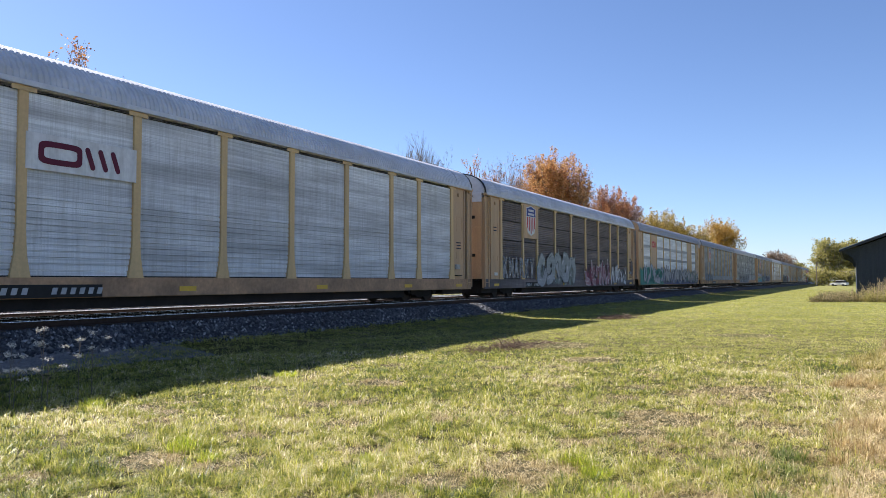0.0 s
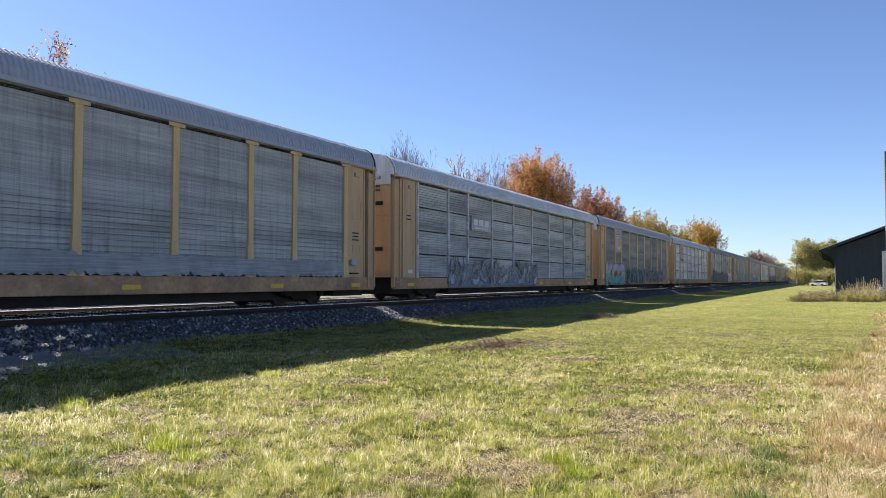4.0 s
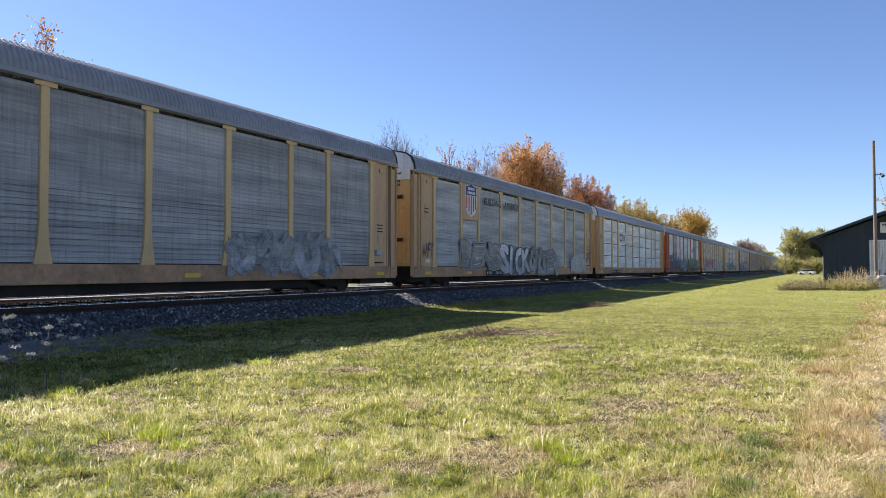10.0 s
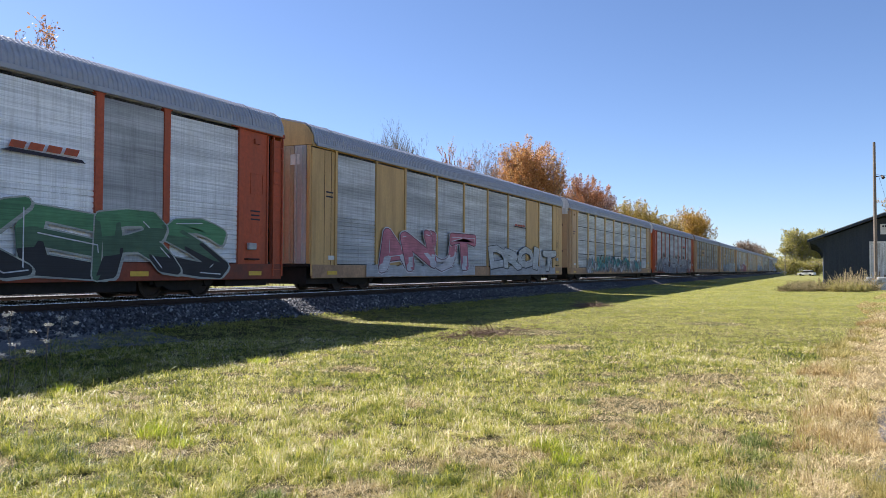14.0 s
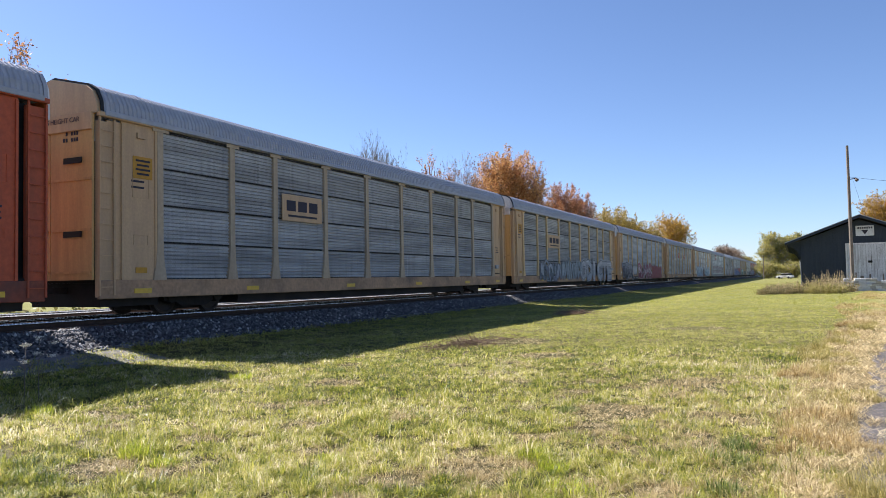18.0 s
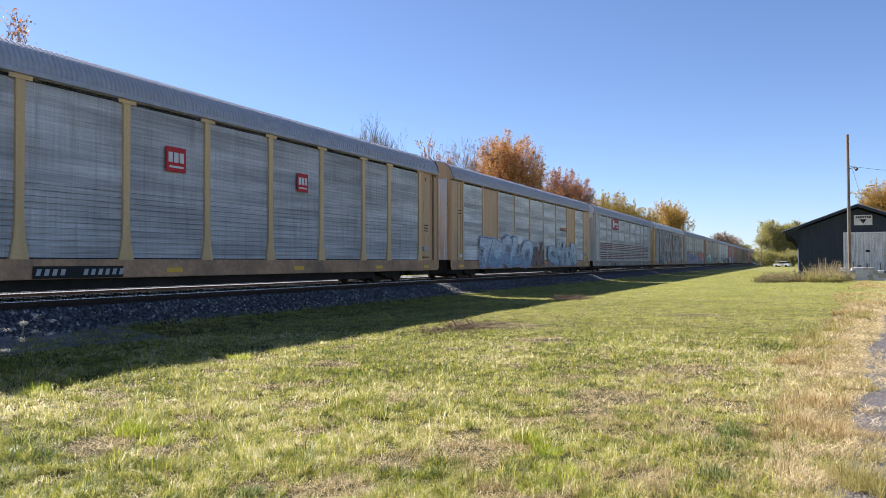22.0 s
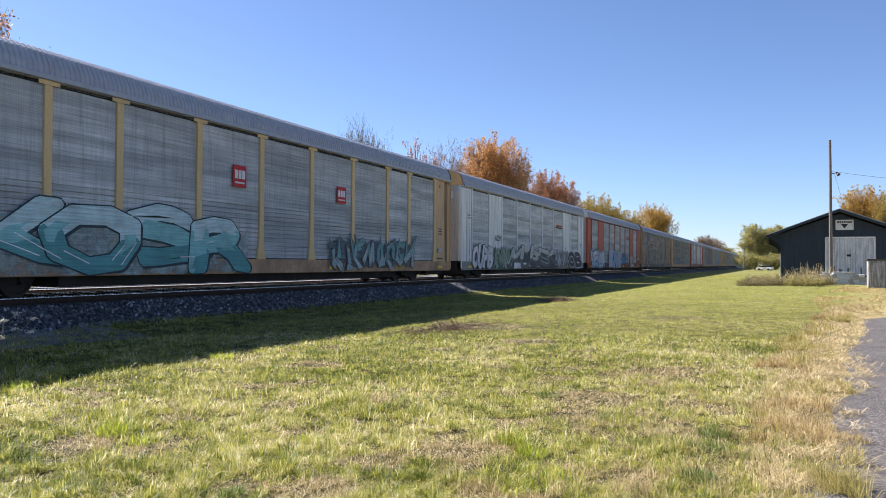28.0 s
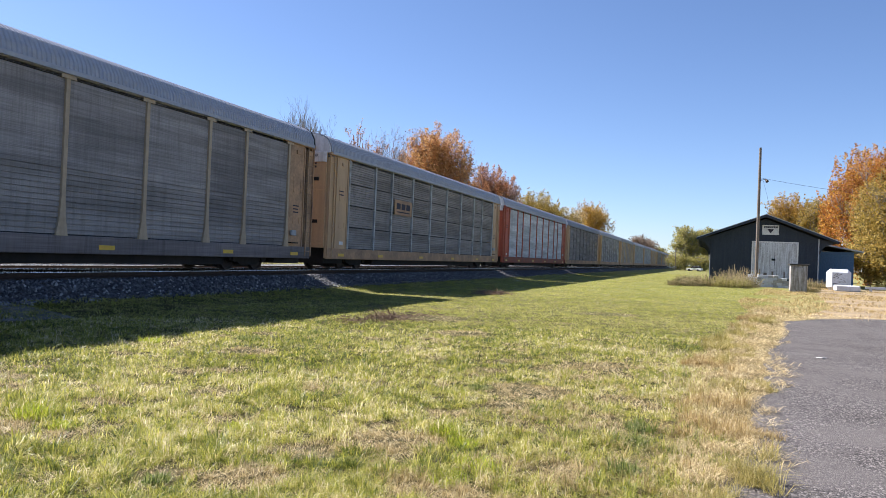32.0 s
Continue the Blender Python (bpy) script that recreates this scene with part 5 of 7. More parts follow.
    lettered(c, "TANK", -11.2, -4.3, 0.5, 2.25, ((0.035, 0.03, 0.05), (0.05, 0.10, 0.24), (0.07, 0.18, 0.36)), (0.36, 0.36, 0.38), None, 25, 0.0764, 0.022, 1.3, 1.3, label="blue letters fading to black, outlined in white")
    lettered(c, "MASC", -3.5, 1.0, 0.5, 2.1, ((0.22, 0.34, 0.44), (0.26, 0.38, 0.46), (0.36, 0.33, 0.46)), (0.05, 0.07, 0.12), None, 26, 0.0764, 0.026, 1.17, 1.3, cloud=(0.26, 0.14, 0.10), label="pale blue and lilac letters with dark outlines")
    lettered(c, "AKERS", 1.3, 11.1, 0.5, 2.05, (BLACK, (0.07, 0.14, 0.08), (0.09, 0.24, 0.11)), (0.40, 0.42, 0.38), None, 27, 0.0719, 0.022, 1.17, 1.3, label="green letters fading to black, outlined in white")
    c = car(11, "gold", "zinc", "roof", rows=1, ribs=34, solid=(1, 7), flare=0.0, post_w=0.12, flush=True, cap_c="gold", strips=("grey_paint", "cream", "tan"), label="golden tan autorack rail car with grey panels and pink graffiti")
    emblem(c, 4.5, 6.6, 3.0, 3.3, None, "orange", "swoosh")
    wash(c, -10.2, -0.5, 0.48, 1.0, (0.46, 0.46, 0.48), 214, "pale grey paint along the sill", False)
    number_plate(c, -4.6, 2.4)
    lettered(c, "ANUT", -9.5, -0.7, 0.6, 2.4, ((0.58, 0.56, 0.60), (0.50, 0.17, 0.22), (0.54, 0.18, 0.23)), (0.10, 0.02, 0.04), (0.70, 0.68, 0.70), 28, 0.0944, 0.022, 1.04, 1.3, label="pink letters with white feet and a white halo")
    wash(c, 1.4, 11.8, 0.48, 1.0, (0.40, 0.40, 0.42), 215, "pale grey paint along the sill", False)
    lettered(c, "DROIT", 1.5, 11.5, 0.7, 2.0, ((0.52, 0.53, 0.54),), (0.05, 0.05, 0.06), None, 29, 0.0809, 0.022, 0.91, 1.3, label="pale letters with black outlines")
    c = car(12, "tan", "zinc_clean", "roof", rows=4, ribs=8, label=PALE_CAR)
    graffiti(c, -9.6, 9.0, 0.6, 1.8, (BLACK, TEAL, WHITE, GREYISH, WHITE), 30, 10, 0.14, label="faded sprayed graffiti", faint=True)
    c = car(13, "orange", "zinc", "roof", rows=1, ribs=36, flare=0.04, door_c="orange_bright", label="orange-red autorack rail car with silver panels and blue-grey graffiti")
    emblem(c, 4.4, 6.8, 3.2, 3.8, None, "red", "swoosh")
    graffiti(c, -12.2, -8.9, 0.6, 1.9, (BLACK, (0.26, 0.26, 0.28), (0.36, 0.36, 0.40), (0.26, 0.22, 0.26), WHITE), 31, 3, 0.14)
    lettered(c, "QUENOS", -8.8, 7.0, 0.5, 2.05, ((0.15, 0.16, 0.23), (0.33, 0.345, 0.41)), (0.05, 0.055, 0.08), (0.46, 0.47, 0.53), 32, 0.0899, 0.03, 0.195, 1.3, cloud=(0.26, 0.20, 0.24), label="square blue-grey letters with pale rims")
    for k, (bx, bz) in enumerate(((-8.6, 2.3), (-5.2, 2.25), (-1.0, 2.2), (1.3, 2.15), (4.4, 2.2), (9.9, 1.75))):
        lettered(c, "W", bx, bx + 1.2, bz - 0.25, bz + 0.3, ((0.03, 0.03, 0.035),), seed=216 + k, bold=0.13, wild=0.9, label="ragged winged black blot of spray")
    graffiti(c, 7.0, 10.0, 0.5, 2.3, (BLACK, (0.20, 0.22, 0.30), (0.30, 0.32, 0.40), (0.30, 0.14, 0.18), WHITE), 132, 2, 0.14)
    number_plate(c, -6.0, 2.6)
    c = grey(14, panel="zinc_dull", notice=True, door_c="gold", gasket=True, cap_c="tan", post_c="cream")
    emblem(c, -6.7, -4.5, 2.75, 3.6, "tan", "ink", "bars")
    c = grey(15, panel="zinc_dull", notice=True, door_c="gold", gasket=True)
    emblem(c, -6.85, -4.15, 2.75, 3.62, "tan", "ink", "bars")
    graffiti(c, -8.9, -4.0, 0.6, 1.95, (BLACK, (0.34, 0.38, 0.44), (0.12, 0.15, 0.24), (0.18, 0.22, 0.26), WHITE), 33, 4, 0.15)
    graffiti(c, -3.9, 1.7, 0.6, 2.1, ((0.12, 0.14, 0.16), (0.30, 0.36, 0.40), (0.36, 0.42, 0.44), (0.26, 0.30, 0.32), WHITE), 34, 5, 0.13)
    lettered(c, "ODICTE", 1.2, 11.7, 0.52, 2.1, ((0.34, 0.35, 0.38), (0.42, 0.43, 0.46)), (0.07, 0.075, 0.09), (0.42, 0.43, 0.45), 134, 0.07, 0.035, 0.35, 1.05, label="square silver letters with dark outlines")
    number_plate(c, -6.2, 2.2)
    c = car(16, "tan", "zinc_grey", "roof", rows=1, ribs=34, door_c="gold", gasket=True, label="tan-framed autorack rail car with grey panels and crimson graffiti")
    lettered(c, "TOWR", -12.1, -7.2, 0.5, 2.1, (BLACK, (0.10, 0.10, 0.13), (0.28, 0.29, 0.34)), (0.045, 0.045, 0.06), (0.42, 0.42, 0.46), 35, 0.0674, 0.035, 1.3, 1.3, cloud=(0.06, 0.06, 0.08), label="spiky black and grey letters")
    lettered(c, "SUMRS", -4.2, 3.7, 0.5, 2.05, ((0.22, 0.03, 0.06), (0.50, 0.36, 0.40), (0.34, 0.12, 0.16)), (0.10, 0.02, 0.035), (0.66, 0.62, 0.64), 36, 0.0719, 0.025, 1.04, 1.3, cloud=(0.10, 0.07, 0.09), label="crimson and white letters with white rims")
    wash(c, 4.0, 10.6, 0.5, 2.0, (0.28, 0.03, 0.05), 217, "crimson patch rolled over the panels", False)
    number_plate(c, -5.7, 2.4)
    c = grey(17, panel="zinc_grey", rows=1, ribs=34, door_c="gold", gasket=True)
    emblem(c, -2.95, -2.25, 3.2, 3.85, "red", "chalk", "bars")
    emblem(c, 2.75, 3.35, 3.15, 3.75, "red", "chalk", "bars")
    number_plate(c, -5.5, 2.4)
    c = car(18, "tan", "zinc_clean", "roof", rows=1, ribs=36, bands=True, solid=(1, 7), flare=0.0, post_w=0.12, flush=True, cap_c="tan", strips=("white", "cream", "tan"), label="golden tan autorack rail car with white panels and pale blue graffiti")
    lettered(c, "TBOLO", -10.1, -1.6, 0.48, 2.25, ((0.24, 0.36, 0.50), (0.42, 0.54, 0.62), (0.50, 0.58, 0.66)), (0.07, 0.10, 0.24), (0.46, 0.50, 0.60), 37, 0.0899, 0.025, 0.91, 1.3, cloud=(0.36, 0.40, 0.46), label="pale blue swollen letters with dark blue outlines")
    graffiti(c, -1.3, 1.1, 0.5, 1.95, (BLACK, BROWN, BROWN, BROWN, BLACK), 38, 2, 0.22, label="brown coiled shape sprayed on the panels")
    lettered(c, "CHTR", 2.2, 9.2, 0.5, 2.1, ((0.32, 0.44, 0.52), (0.46, 0.54, 0.60)), (0.10, 0.14, 0.24), None, 39, 0.0854, 0.022, 1.04, 1.3, cloud=(0.38, 0.42, 0.46), label="pale blue letters with dark outlines")
    number_plate(c, -4.9, 2.4)
    emblem(c, 4.5, 6.6, 2.9, 3.3, None, "orange", "swoosh")
    c = car(19, "grey_paint", "zinc_clean", "roof", rows=1, ribs=36, bands=True, label="pale grey autorack rail car with maroon stripes and a red sign")
    for z in (1.09, 1.25, 1.41, 1.57, 1.88, 2.05, 2.22, 2.39):
        bm = bmesh.new()
        add_box(bm, -11.6, 11.6, -HW - 0.008, -HW - 0.005, z, z + 0.085)
        part("stripe", bm, M["maroon"], c, "maroon painted stripe")
    emblem(c, -6.95, -4.2, 3.75, 4.7, "crimson", "chalk", "disc")
    number_plate(c, -5.6, 2.7)
    c = car(20, "gold", "zinc", "roof_pale", post_c="grey_paint", rows=4, ribs=9, gasket=True, label="tan-framed autorack rail car covered in tall white and brown letters")
    for k, ch in enumerate("BEFUNER"):
        a, b = -9.4 + 2.98 * k, -9.4 + 2.98 * (k + 1)
        lettered(c, ch, a - 0.25, b - 0.3, 0.52, 4.55, ((0.25, 0.16, 0.15),), seed=340 + k, bold=0.05, wild=0.12, overlap=1.0, faint=True, label="faded brown under-layer of a tall rolled letter")
        lettered(c, ch, a + 0.1, b + 0.1, 0.48, 4.6, ((0.53, 0.52, 0.52),), seed=340 + k, bold=0.052, wild=0.12, overlap=1.0, faint=True, label="tall faded white rolled letter", deep=0.02)
    wash(c, -11.5, -9.7, 0.6, 4.4, (0.44, 0.43, 0.435), 219, "stroke of rolled white paint", False)
    graffiti(c, -11.4, -9.3, 0.75, 1.3, ((0.10, 0.09, 0.10),) * 5, 349, 4, 0.03, True, "thin dark sprayed tag")
    emblem(c, -5.6, -4.5, 2.9, 3.5, "grey_paint", "ink", "bars")
    number_plate(c, -5.9, 2.2)
    c = car(21, "grey_paint", "zinc_clean", "roof", rows=1, ribs=36, bands=True, label="pale grey autorack rail car with maroon stripes and red graffiti")
    graffiti(c, -10, 2, 0.5, 2.0, (BLUE, (0.16, 0.18, 0.42), (0.3, 0.3, 0.5), BLUE, WHITE), 41, 6, 0.16)
    graffiti(c, 4.0, 12.4, 0.5, 2.6, (DEEP, (0.6, 0.12, 0.05), BLUE, (0.5, 0.08, 0.05), WHITE), 42, 3, 0.3)
    for z in (1.09, 1.25, 1.41, 1.57, 1.88, 2.05, 2.22, 2.39):
        bm = bmesh.new()
        add_box(bm, -11.6, 11.6, -HW - 0.008, -HW - 0.005, z, z + 0.085)
        part("stripe", bm, M["maroon"], c, "maroon painted stripe")
    c = grey(22, door_c="gold", panel="zinc_grey", rows=1, ribs=34, gasket=True)
    emblem(c, -2.8, -2.2, 3.05, 3.7, "red", "chalk", "bars")
    emblem(c, 3.0, 3.6, 3.0, 3.6, "red", "chalk", "bars")
    wash(c, -13.0, -12.1, 1.0, 4.3, (0.25, 0.16, 0.10), 220, "rusty scrawl down the end panel")
    lettered(c, "KOSR", -10.8, -2.2, 0.47, 2.2, ((0.10, 0.30, 0.30), (0.24, 0.50, 0.49), (0.50, 0.64, 0.63)), (0.025, 0.04, 0.05), None, 43, 0.0809, 0.022, 1.3, 1.3, cloud=(0.34, 0.42, 0.40), label="sharp teal letters with black outlines")
    graffiti(c, 2.5, 9.4, 0.6, 1.9, ((0.04, 0.05, 0.06), (0.12, 0.33, 0.32), (0.32, 0.42, 0.42), (0.10, 0.13, 0.14), WHITE), 44, 6, 0.14)
    c = car(23, "white", "zinc", "roof", rows=1, ribs=36, bands=True, cap_c="gold", solid=(1, 7), solid_c="white", flare=0.0, post_w=0.12, flush=True, strips=("grey_paint", "cream", "gold"), label="white autorack rail car with black and grey graffiti")
    lettered(c, "OUPB", -12.0, -9.0, 0.5, 1.8, ((0.62, 0.60, 0.63),), (0.05, 0.05, 0.06), None, 45, 0.103, 0.025, 0.65, 1.3, cloud=(0.08, 0.08, 0.09), label="swollen white letters with black outlines")
    wash(c, -8.7, -5.8, 0.5, 1.8, (0.07, 0.13, 0.07), 221, "dark green cloud of spray", False)
    graffiti(c, -8.6, -5.8, 0.5, 1.95, ((0.50, 0.51, 0.48), (0.10, 0.20, 0.10), (0.22, 0.30, 0.22), (0.07, 0.12, 0.07), WHITE), 145, 2, 0.14)
    words(c, "AOM", -8.6, 2.1, 0.5, M["ink"], -HW - 0.047)
    wash(c, -5.7, 4.4, 0.5, 1.6, (0.05, 0.05, 0.055), 222, "black cloud of spray", False)
    lettered(c, "KUREK", -5.7, 4.4, 0.5, 1.9, ((0.10, 0.10, 0.105), (0.44, 0.45, 0.43)), (0.03, 0.03, 0.035), None, 46, 0.0764, 0.03, 1.3, 1.3, label="jagged black and pale letters")
    graffiti(c, 4.5, 7.9, 0.6, 1.85, (BLACK, (0.30, 0.30, 0.31), SILVER, GREYISH, WHITE), 146, 3, 0.15)
    lettered(c, "OB", 8.2, 12.4, 0.5, 1.85, ((0.03, 0.03, 0.035),), (0.60, 0.59, 0.62), None, 246, 0.07, 0.04, 0.6, 1.15, cloud=(0.06, 0.06, 0.065), label="swollen black letters outlined in white")
    emblem(c, 4.3, 6.6, 3.3, 3.8, None, "orange", "swoosh")
    box("sign_board", 2.5, 0.012, 0.36, M["white"], c, (-3.9, -HW - 0.066, 0.7), 0.003)
    number_plate(c, -3.9, 2.2)
    c = car(24, "orange_worn", "zinc_grey", "roof", rows=1, ribs=34, solid=(1, 7), flare=0.0, post_w=0.12, flush=True, cap_c="white", strips=("grey_paint", "orange", "orange_bright"), label="brick-red autorack rail car with grey panels and pale blue graffiti")
    lettered(c, "VENBR", -12.6, -7.0, 0.48, 2.0, ((0.30, 0.44, 0.52), (0.50, 0.48, 0.58), (0.56, 0.54, 0.60)), (0.025, 0.025, 0.04), (0.20, 0.30, 0.42), 47, 0.0899, 0.028, 0.78, 1.3, label="pale lilac swollen letters with black outlines")
    lettered(c, "JUNE", -5.9, -4.9, 1.0, 1.8, ((0.05, 0.045, 0.05),), seed=147, bold=0.0, wild=0.9, label="thin dark sprayed tag")
    lettered(c, "BUNKS", -4.6, 1.4, 0.5, 2.15, ((0.36, 0.36, 0.50), (0.20, 0.38, 0.50), (0.40, 0.36, 0.52)), (0.30, 0.44, 0.52), (0.48, 0.52, 0.58), 48, 0.0854, 0.03, 0.65, 1.3, label="pale blue and lilac letters with a light halo")
    wash(c, 1.6, 4.3, 0.95, 2.05, (0.05, 0.11, 0.25), 223, "dark blue oblong patch of paint", False)
    lettered(c, "VESH", 1.6, 5.1, 0.9, 1.7, ((0.07, 0.18, 0.30),), (0.03, 0.07, 0.17), None, 49, 0.0539, 0.03, 1.04, 1.3, label="blue letters on a dark blue patch")
    lettered(c, "NLL", 6.9, 9.0, 0.5, 1.75, ((0.60, 0.58, 0.56),), None, None, 224, 0.09, 0.02, 0.5, 1.0, label="tall thin white letters, partly worn away")
    emblem(c, 4.1, 6.6, 3.3, 4.0, None, "red", "swoosh")
    number_plate(c, -5.2, 2.3)
    c = car(25, "tan_dirty", "zinc_grimy", "roof", rows=1, ribs=34, notice=True, gasket=True, cap_c="tan_dirty", post_c="cream", post_w=0.12, sill_c="brown_dark", label=GREY_CAR)
    emblem(c, -6.8, -4.4, 2.9, 3.6, "tan_dirty", "ink", "bars")
    c = grey(26, panel="zinc_grimy", rows=4, ribs=9, post_c="zinc_dark", flare=0.0, post_w=0.14)
    emblem(c, -6.7, -4.4, 2.75, 3.5, "tan_dirty", "ink", "bars")
    c = car(27, "orange_worn", "zinc", "roof", rows=1, ribs=34, post_w=0.14, flare=0.0, label="orange-red autorack rail car with grey panels")
    plain = (("tan", "zinc_grimy", 1, 34, GREY_CAR), ("tan", "zinc_dark", 4, 9, GREY_CAR), ("tan", "zinc_grey", 4, 9, PALE_CAR), ("tan", "zinc_grimy", 4, 9, GREY_CAR), ("gold", "zinc_dull", 1, 34, GREY_CAR))
    for i in range(28, 48):
        f, p, r, n, lab = plain[i % 5]
        CARS[i] = autorack(f, p, "roof" if i % 2 else "roof_dark", rows=1, ribs=12 if i > 32 else 24, label=lab, detail=False, post_c=p if i % 3 else None, flare=0.0 if i % 3 else 0.12)


build_train()


# ---- trees ----
BARK = surface("grey_brown_bark", (0.31, 0.275, 0.25), 0.3, 8, 1.5, 0.9, 0, 0.4)
LEAF = {
    "rust": foliage("rust_orange_leaves", [(0.0, (0.12, 0.055, 0.03)), (0.3, (0.40, 0.18, 0.06)), (0.7, (0.66, 0.36, 0.12)), (1.0, (0.58, 0.41, 0.18))], 0.5),
    "red": foliage("red_brown_leaves", [(0.0, (0.11, 0.045, 0.028)), (0.5, (0.40, 0.17, 0.075)), (1.0, (0.60, 0.33, 0.14))], 0.45),
    "orange": foliage("bright_orange_leaves", [(0.0, (0.14, 0.055, 0.015)), (0.4, (0.50, 0.20, 0.035)), (0.8, (0.64, 0.33, 0.05)), (1.0, (0.52, 0.38, 0.06))], 0.45),
    "yellow": foliage("yellow_green_leaves", [(0.0, (0.11, 0.085, 0.02)), (0.5, (0.39, 0.28, 0.055)), (1.0, (0.58, 0.41, 0.09))], 0.4),
    "gold": foliage("golden_leaves", [(0.0, (0.20, 0.11, 0.02)), (0.5, (0.46, 0.28, 0.04)), (1.0, (0.58, 0.38, 0.08))], 0.45),
    "green": foliage("olive_green_leaves", [(0.0, (0.07, 0.07, 0.018)), (0.6, (0.28, 0.25, 0.06)), (1.0, (0.46, 0.37, 0.10))], 0.45),
    "pale": foliage("pale_olive_leaves", [(0.0, (0.14, 0.14, 0.04)), (0.5, (0.36, 0.33, 0.09)), (1.0, (0.52, 0.44, 0.14))], 0.5),
    "dull": foliage("dull_brown_leaves", [(0.0, (0.10, 0.07, 0.05)), (0.5, (0.24, 0.16, 0.11)), (1.0, (0.36, 0.26, 0.18))], 0.3),
    "weed": foliage("weed_leaves", [(0.0, (0.06, 0.065, 0.016)), (0.5, (0.19, 0.17, 0.055)), (1.0, (0.38, 0.28, 0.13))], 0.35),
}


def tree(x, y, height, width, leaf, label, seed, leaves=5000, size=0.28, base=0.25, levels=4, lean=0.0, fill=0.0, sweep=0.45):
    """A tapered trunk that forks into limbs and twigs; leaves gather round the twigs' ends."""
    rng = random.Random(seed)
    nrng = np.random.default_rng(seed)
    root = new("tree")
    root.location = (x, y, GROUND)
    tagged(root, label, "tree", "trees along the line")
    bm = bmesh.new()
    tips = []
    crown_mid, crown_h = height * (1 + base) / 2, height * (1 - base) / 2

    def inside(p):
        u = (Vector((p.x / (width / 2), p.y / (width / 2), (p.z - crown_mid) / crown_h)))
        return u.length

    def grow(p, d, length, r, level):
        q = p + d * length
        if level and inside(q) > 1.08:
            q = p + d * length * 0.45
        tube(bm, p, q, max(r, 0.010), max(r * 0.6, 0.006), 6 if level < 2 else 3)
        if level >= 2:
            tips.append((p, q))
        if level == levels:
            return
        for k in range((11 if base < 0.1 else 7, 4, 4, 3, 3, 3)[level]):
            t = rng.uniform(0.12 if (base < 0.1 and level == 0) else 0.45, 1.0)
            a, spread = rng.uniform(0, math.tau), rng.uniform(0.3, 0.8)
            side = d.orthogonal().normalized()
            side.rotate(Matrix.Rotation(a, 3, d))
            nd = (d + side * spread + Vector((0, 0, sweep))).normalized()
            grow(p + d * length * t, nd, length * rng.uniform(0.55, 0.8), r * 0.5, level + 1)

    grow(Vector((0, 0, -0.1)), Vector((lean, 0, 1)).normalized(), height * 0.36, height * 0.02, 0)
    top = max(v.co.z for v in bm.verts)
    wide = sorted(math.hypot(v.co.x, v.co.y) for v in bm.verts)[int(len(bm.verts) * 0.985)]
    sz, sx = height / top, width / 2 / wide
    for v in bm.verts:
        k = min(1.0, max(0.0, v.co.z / (height * 0.2)))
        v.co.x, v.co.y, v.co.z = v.co.x * (1 + (sx - 1) * k), v.co.y * (1 + (sx - 1) * k), v.co.z * sz
    tips = [(Vector((p.x * sx, p.y * sx, p.z * sz)), Vector((q.x * sx, q.y * sx, q.z * sz))) for p, q in tips]
    part("trunk", bm, BARK, root)
    if leaves:
        pts = []
        tl = [t for t in tips]
        sprigs = []
        for k in range(640):
            v = Vector((rng.gauss(0, 1), rng.gauss(0, 1), rng.gauss(0, 1))).normalized() * rng.uniform(0.4, 0.97)
            c = Vector((v.x * width / 2, v.y * width / 2, max(0.3, crown_mid + v.z * crown_h)))
            sprigs.append((c, (c - Vector((0, 0, height * base * 0.6)) + Vector((0, 0, 0.12 * height))).normalized() * width * rng.uniform(0.06, 0.13)))
        while len(pts) < leaves * fill:
            c, d = sprigs[rng.randrange(640)]
            t, s = rng.uniform(-1, 1), 0.022 * width
            s *= 1.1 - 0.85 * t if t > 0 else 1.1
            w = c + d * t + Vector((rng.gauss(0, s), rng.gauss(0, s), rng.gauss(0, s)))
            pts.append(Vector((w.x, w.y, max(0.1, w.z))))
        while len(pts) < leaves:
            p, q = tl[rng.randrange(len(tl))]
            c = p.lerp(q, rng.uniform(0.2, 1.12))
            s = 0.014 * width
            w = Vector((c.x + rng.gauss(0, s), c.y + rng.gauss(0, s), c.z + rng.gauss(0, s * 0.8)))
            if inside(w) < 1.45:
                pts.append(w)
        c = np.array(pts)
        n = len(c)
        u = nrng.normal(size=(n, 3))
        u /= np.linalg.norm(u, axis=1, keepdims=True)
        v = np.cross(u, nrng.normal(size=(n, 3)))
        v /= np.linalg.norm(v, axis=1, keepdims=True)
        s = size * nrng.uniform(0.6, 1.3, (n, 1))
        quad = np.stack([c - u * s, c + v * s * 0.55, c + u * s, c - v * s * 0.55], 1)
        me = numpy_mesh("crown", quad.reshape(-1, 3), np.arange(4 * n).reshape(n, 4), LEAF[leaf])
        part("crown", me, None, root)
    return root


def place(az, dist):
    """A spot on the land by its bearing to the right of the track's direction, in degrees."""
    a = radians(az)
    return dist * math.cos(a), -dist * math.sin(a)


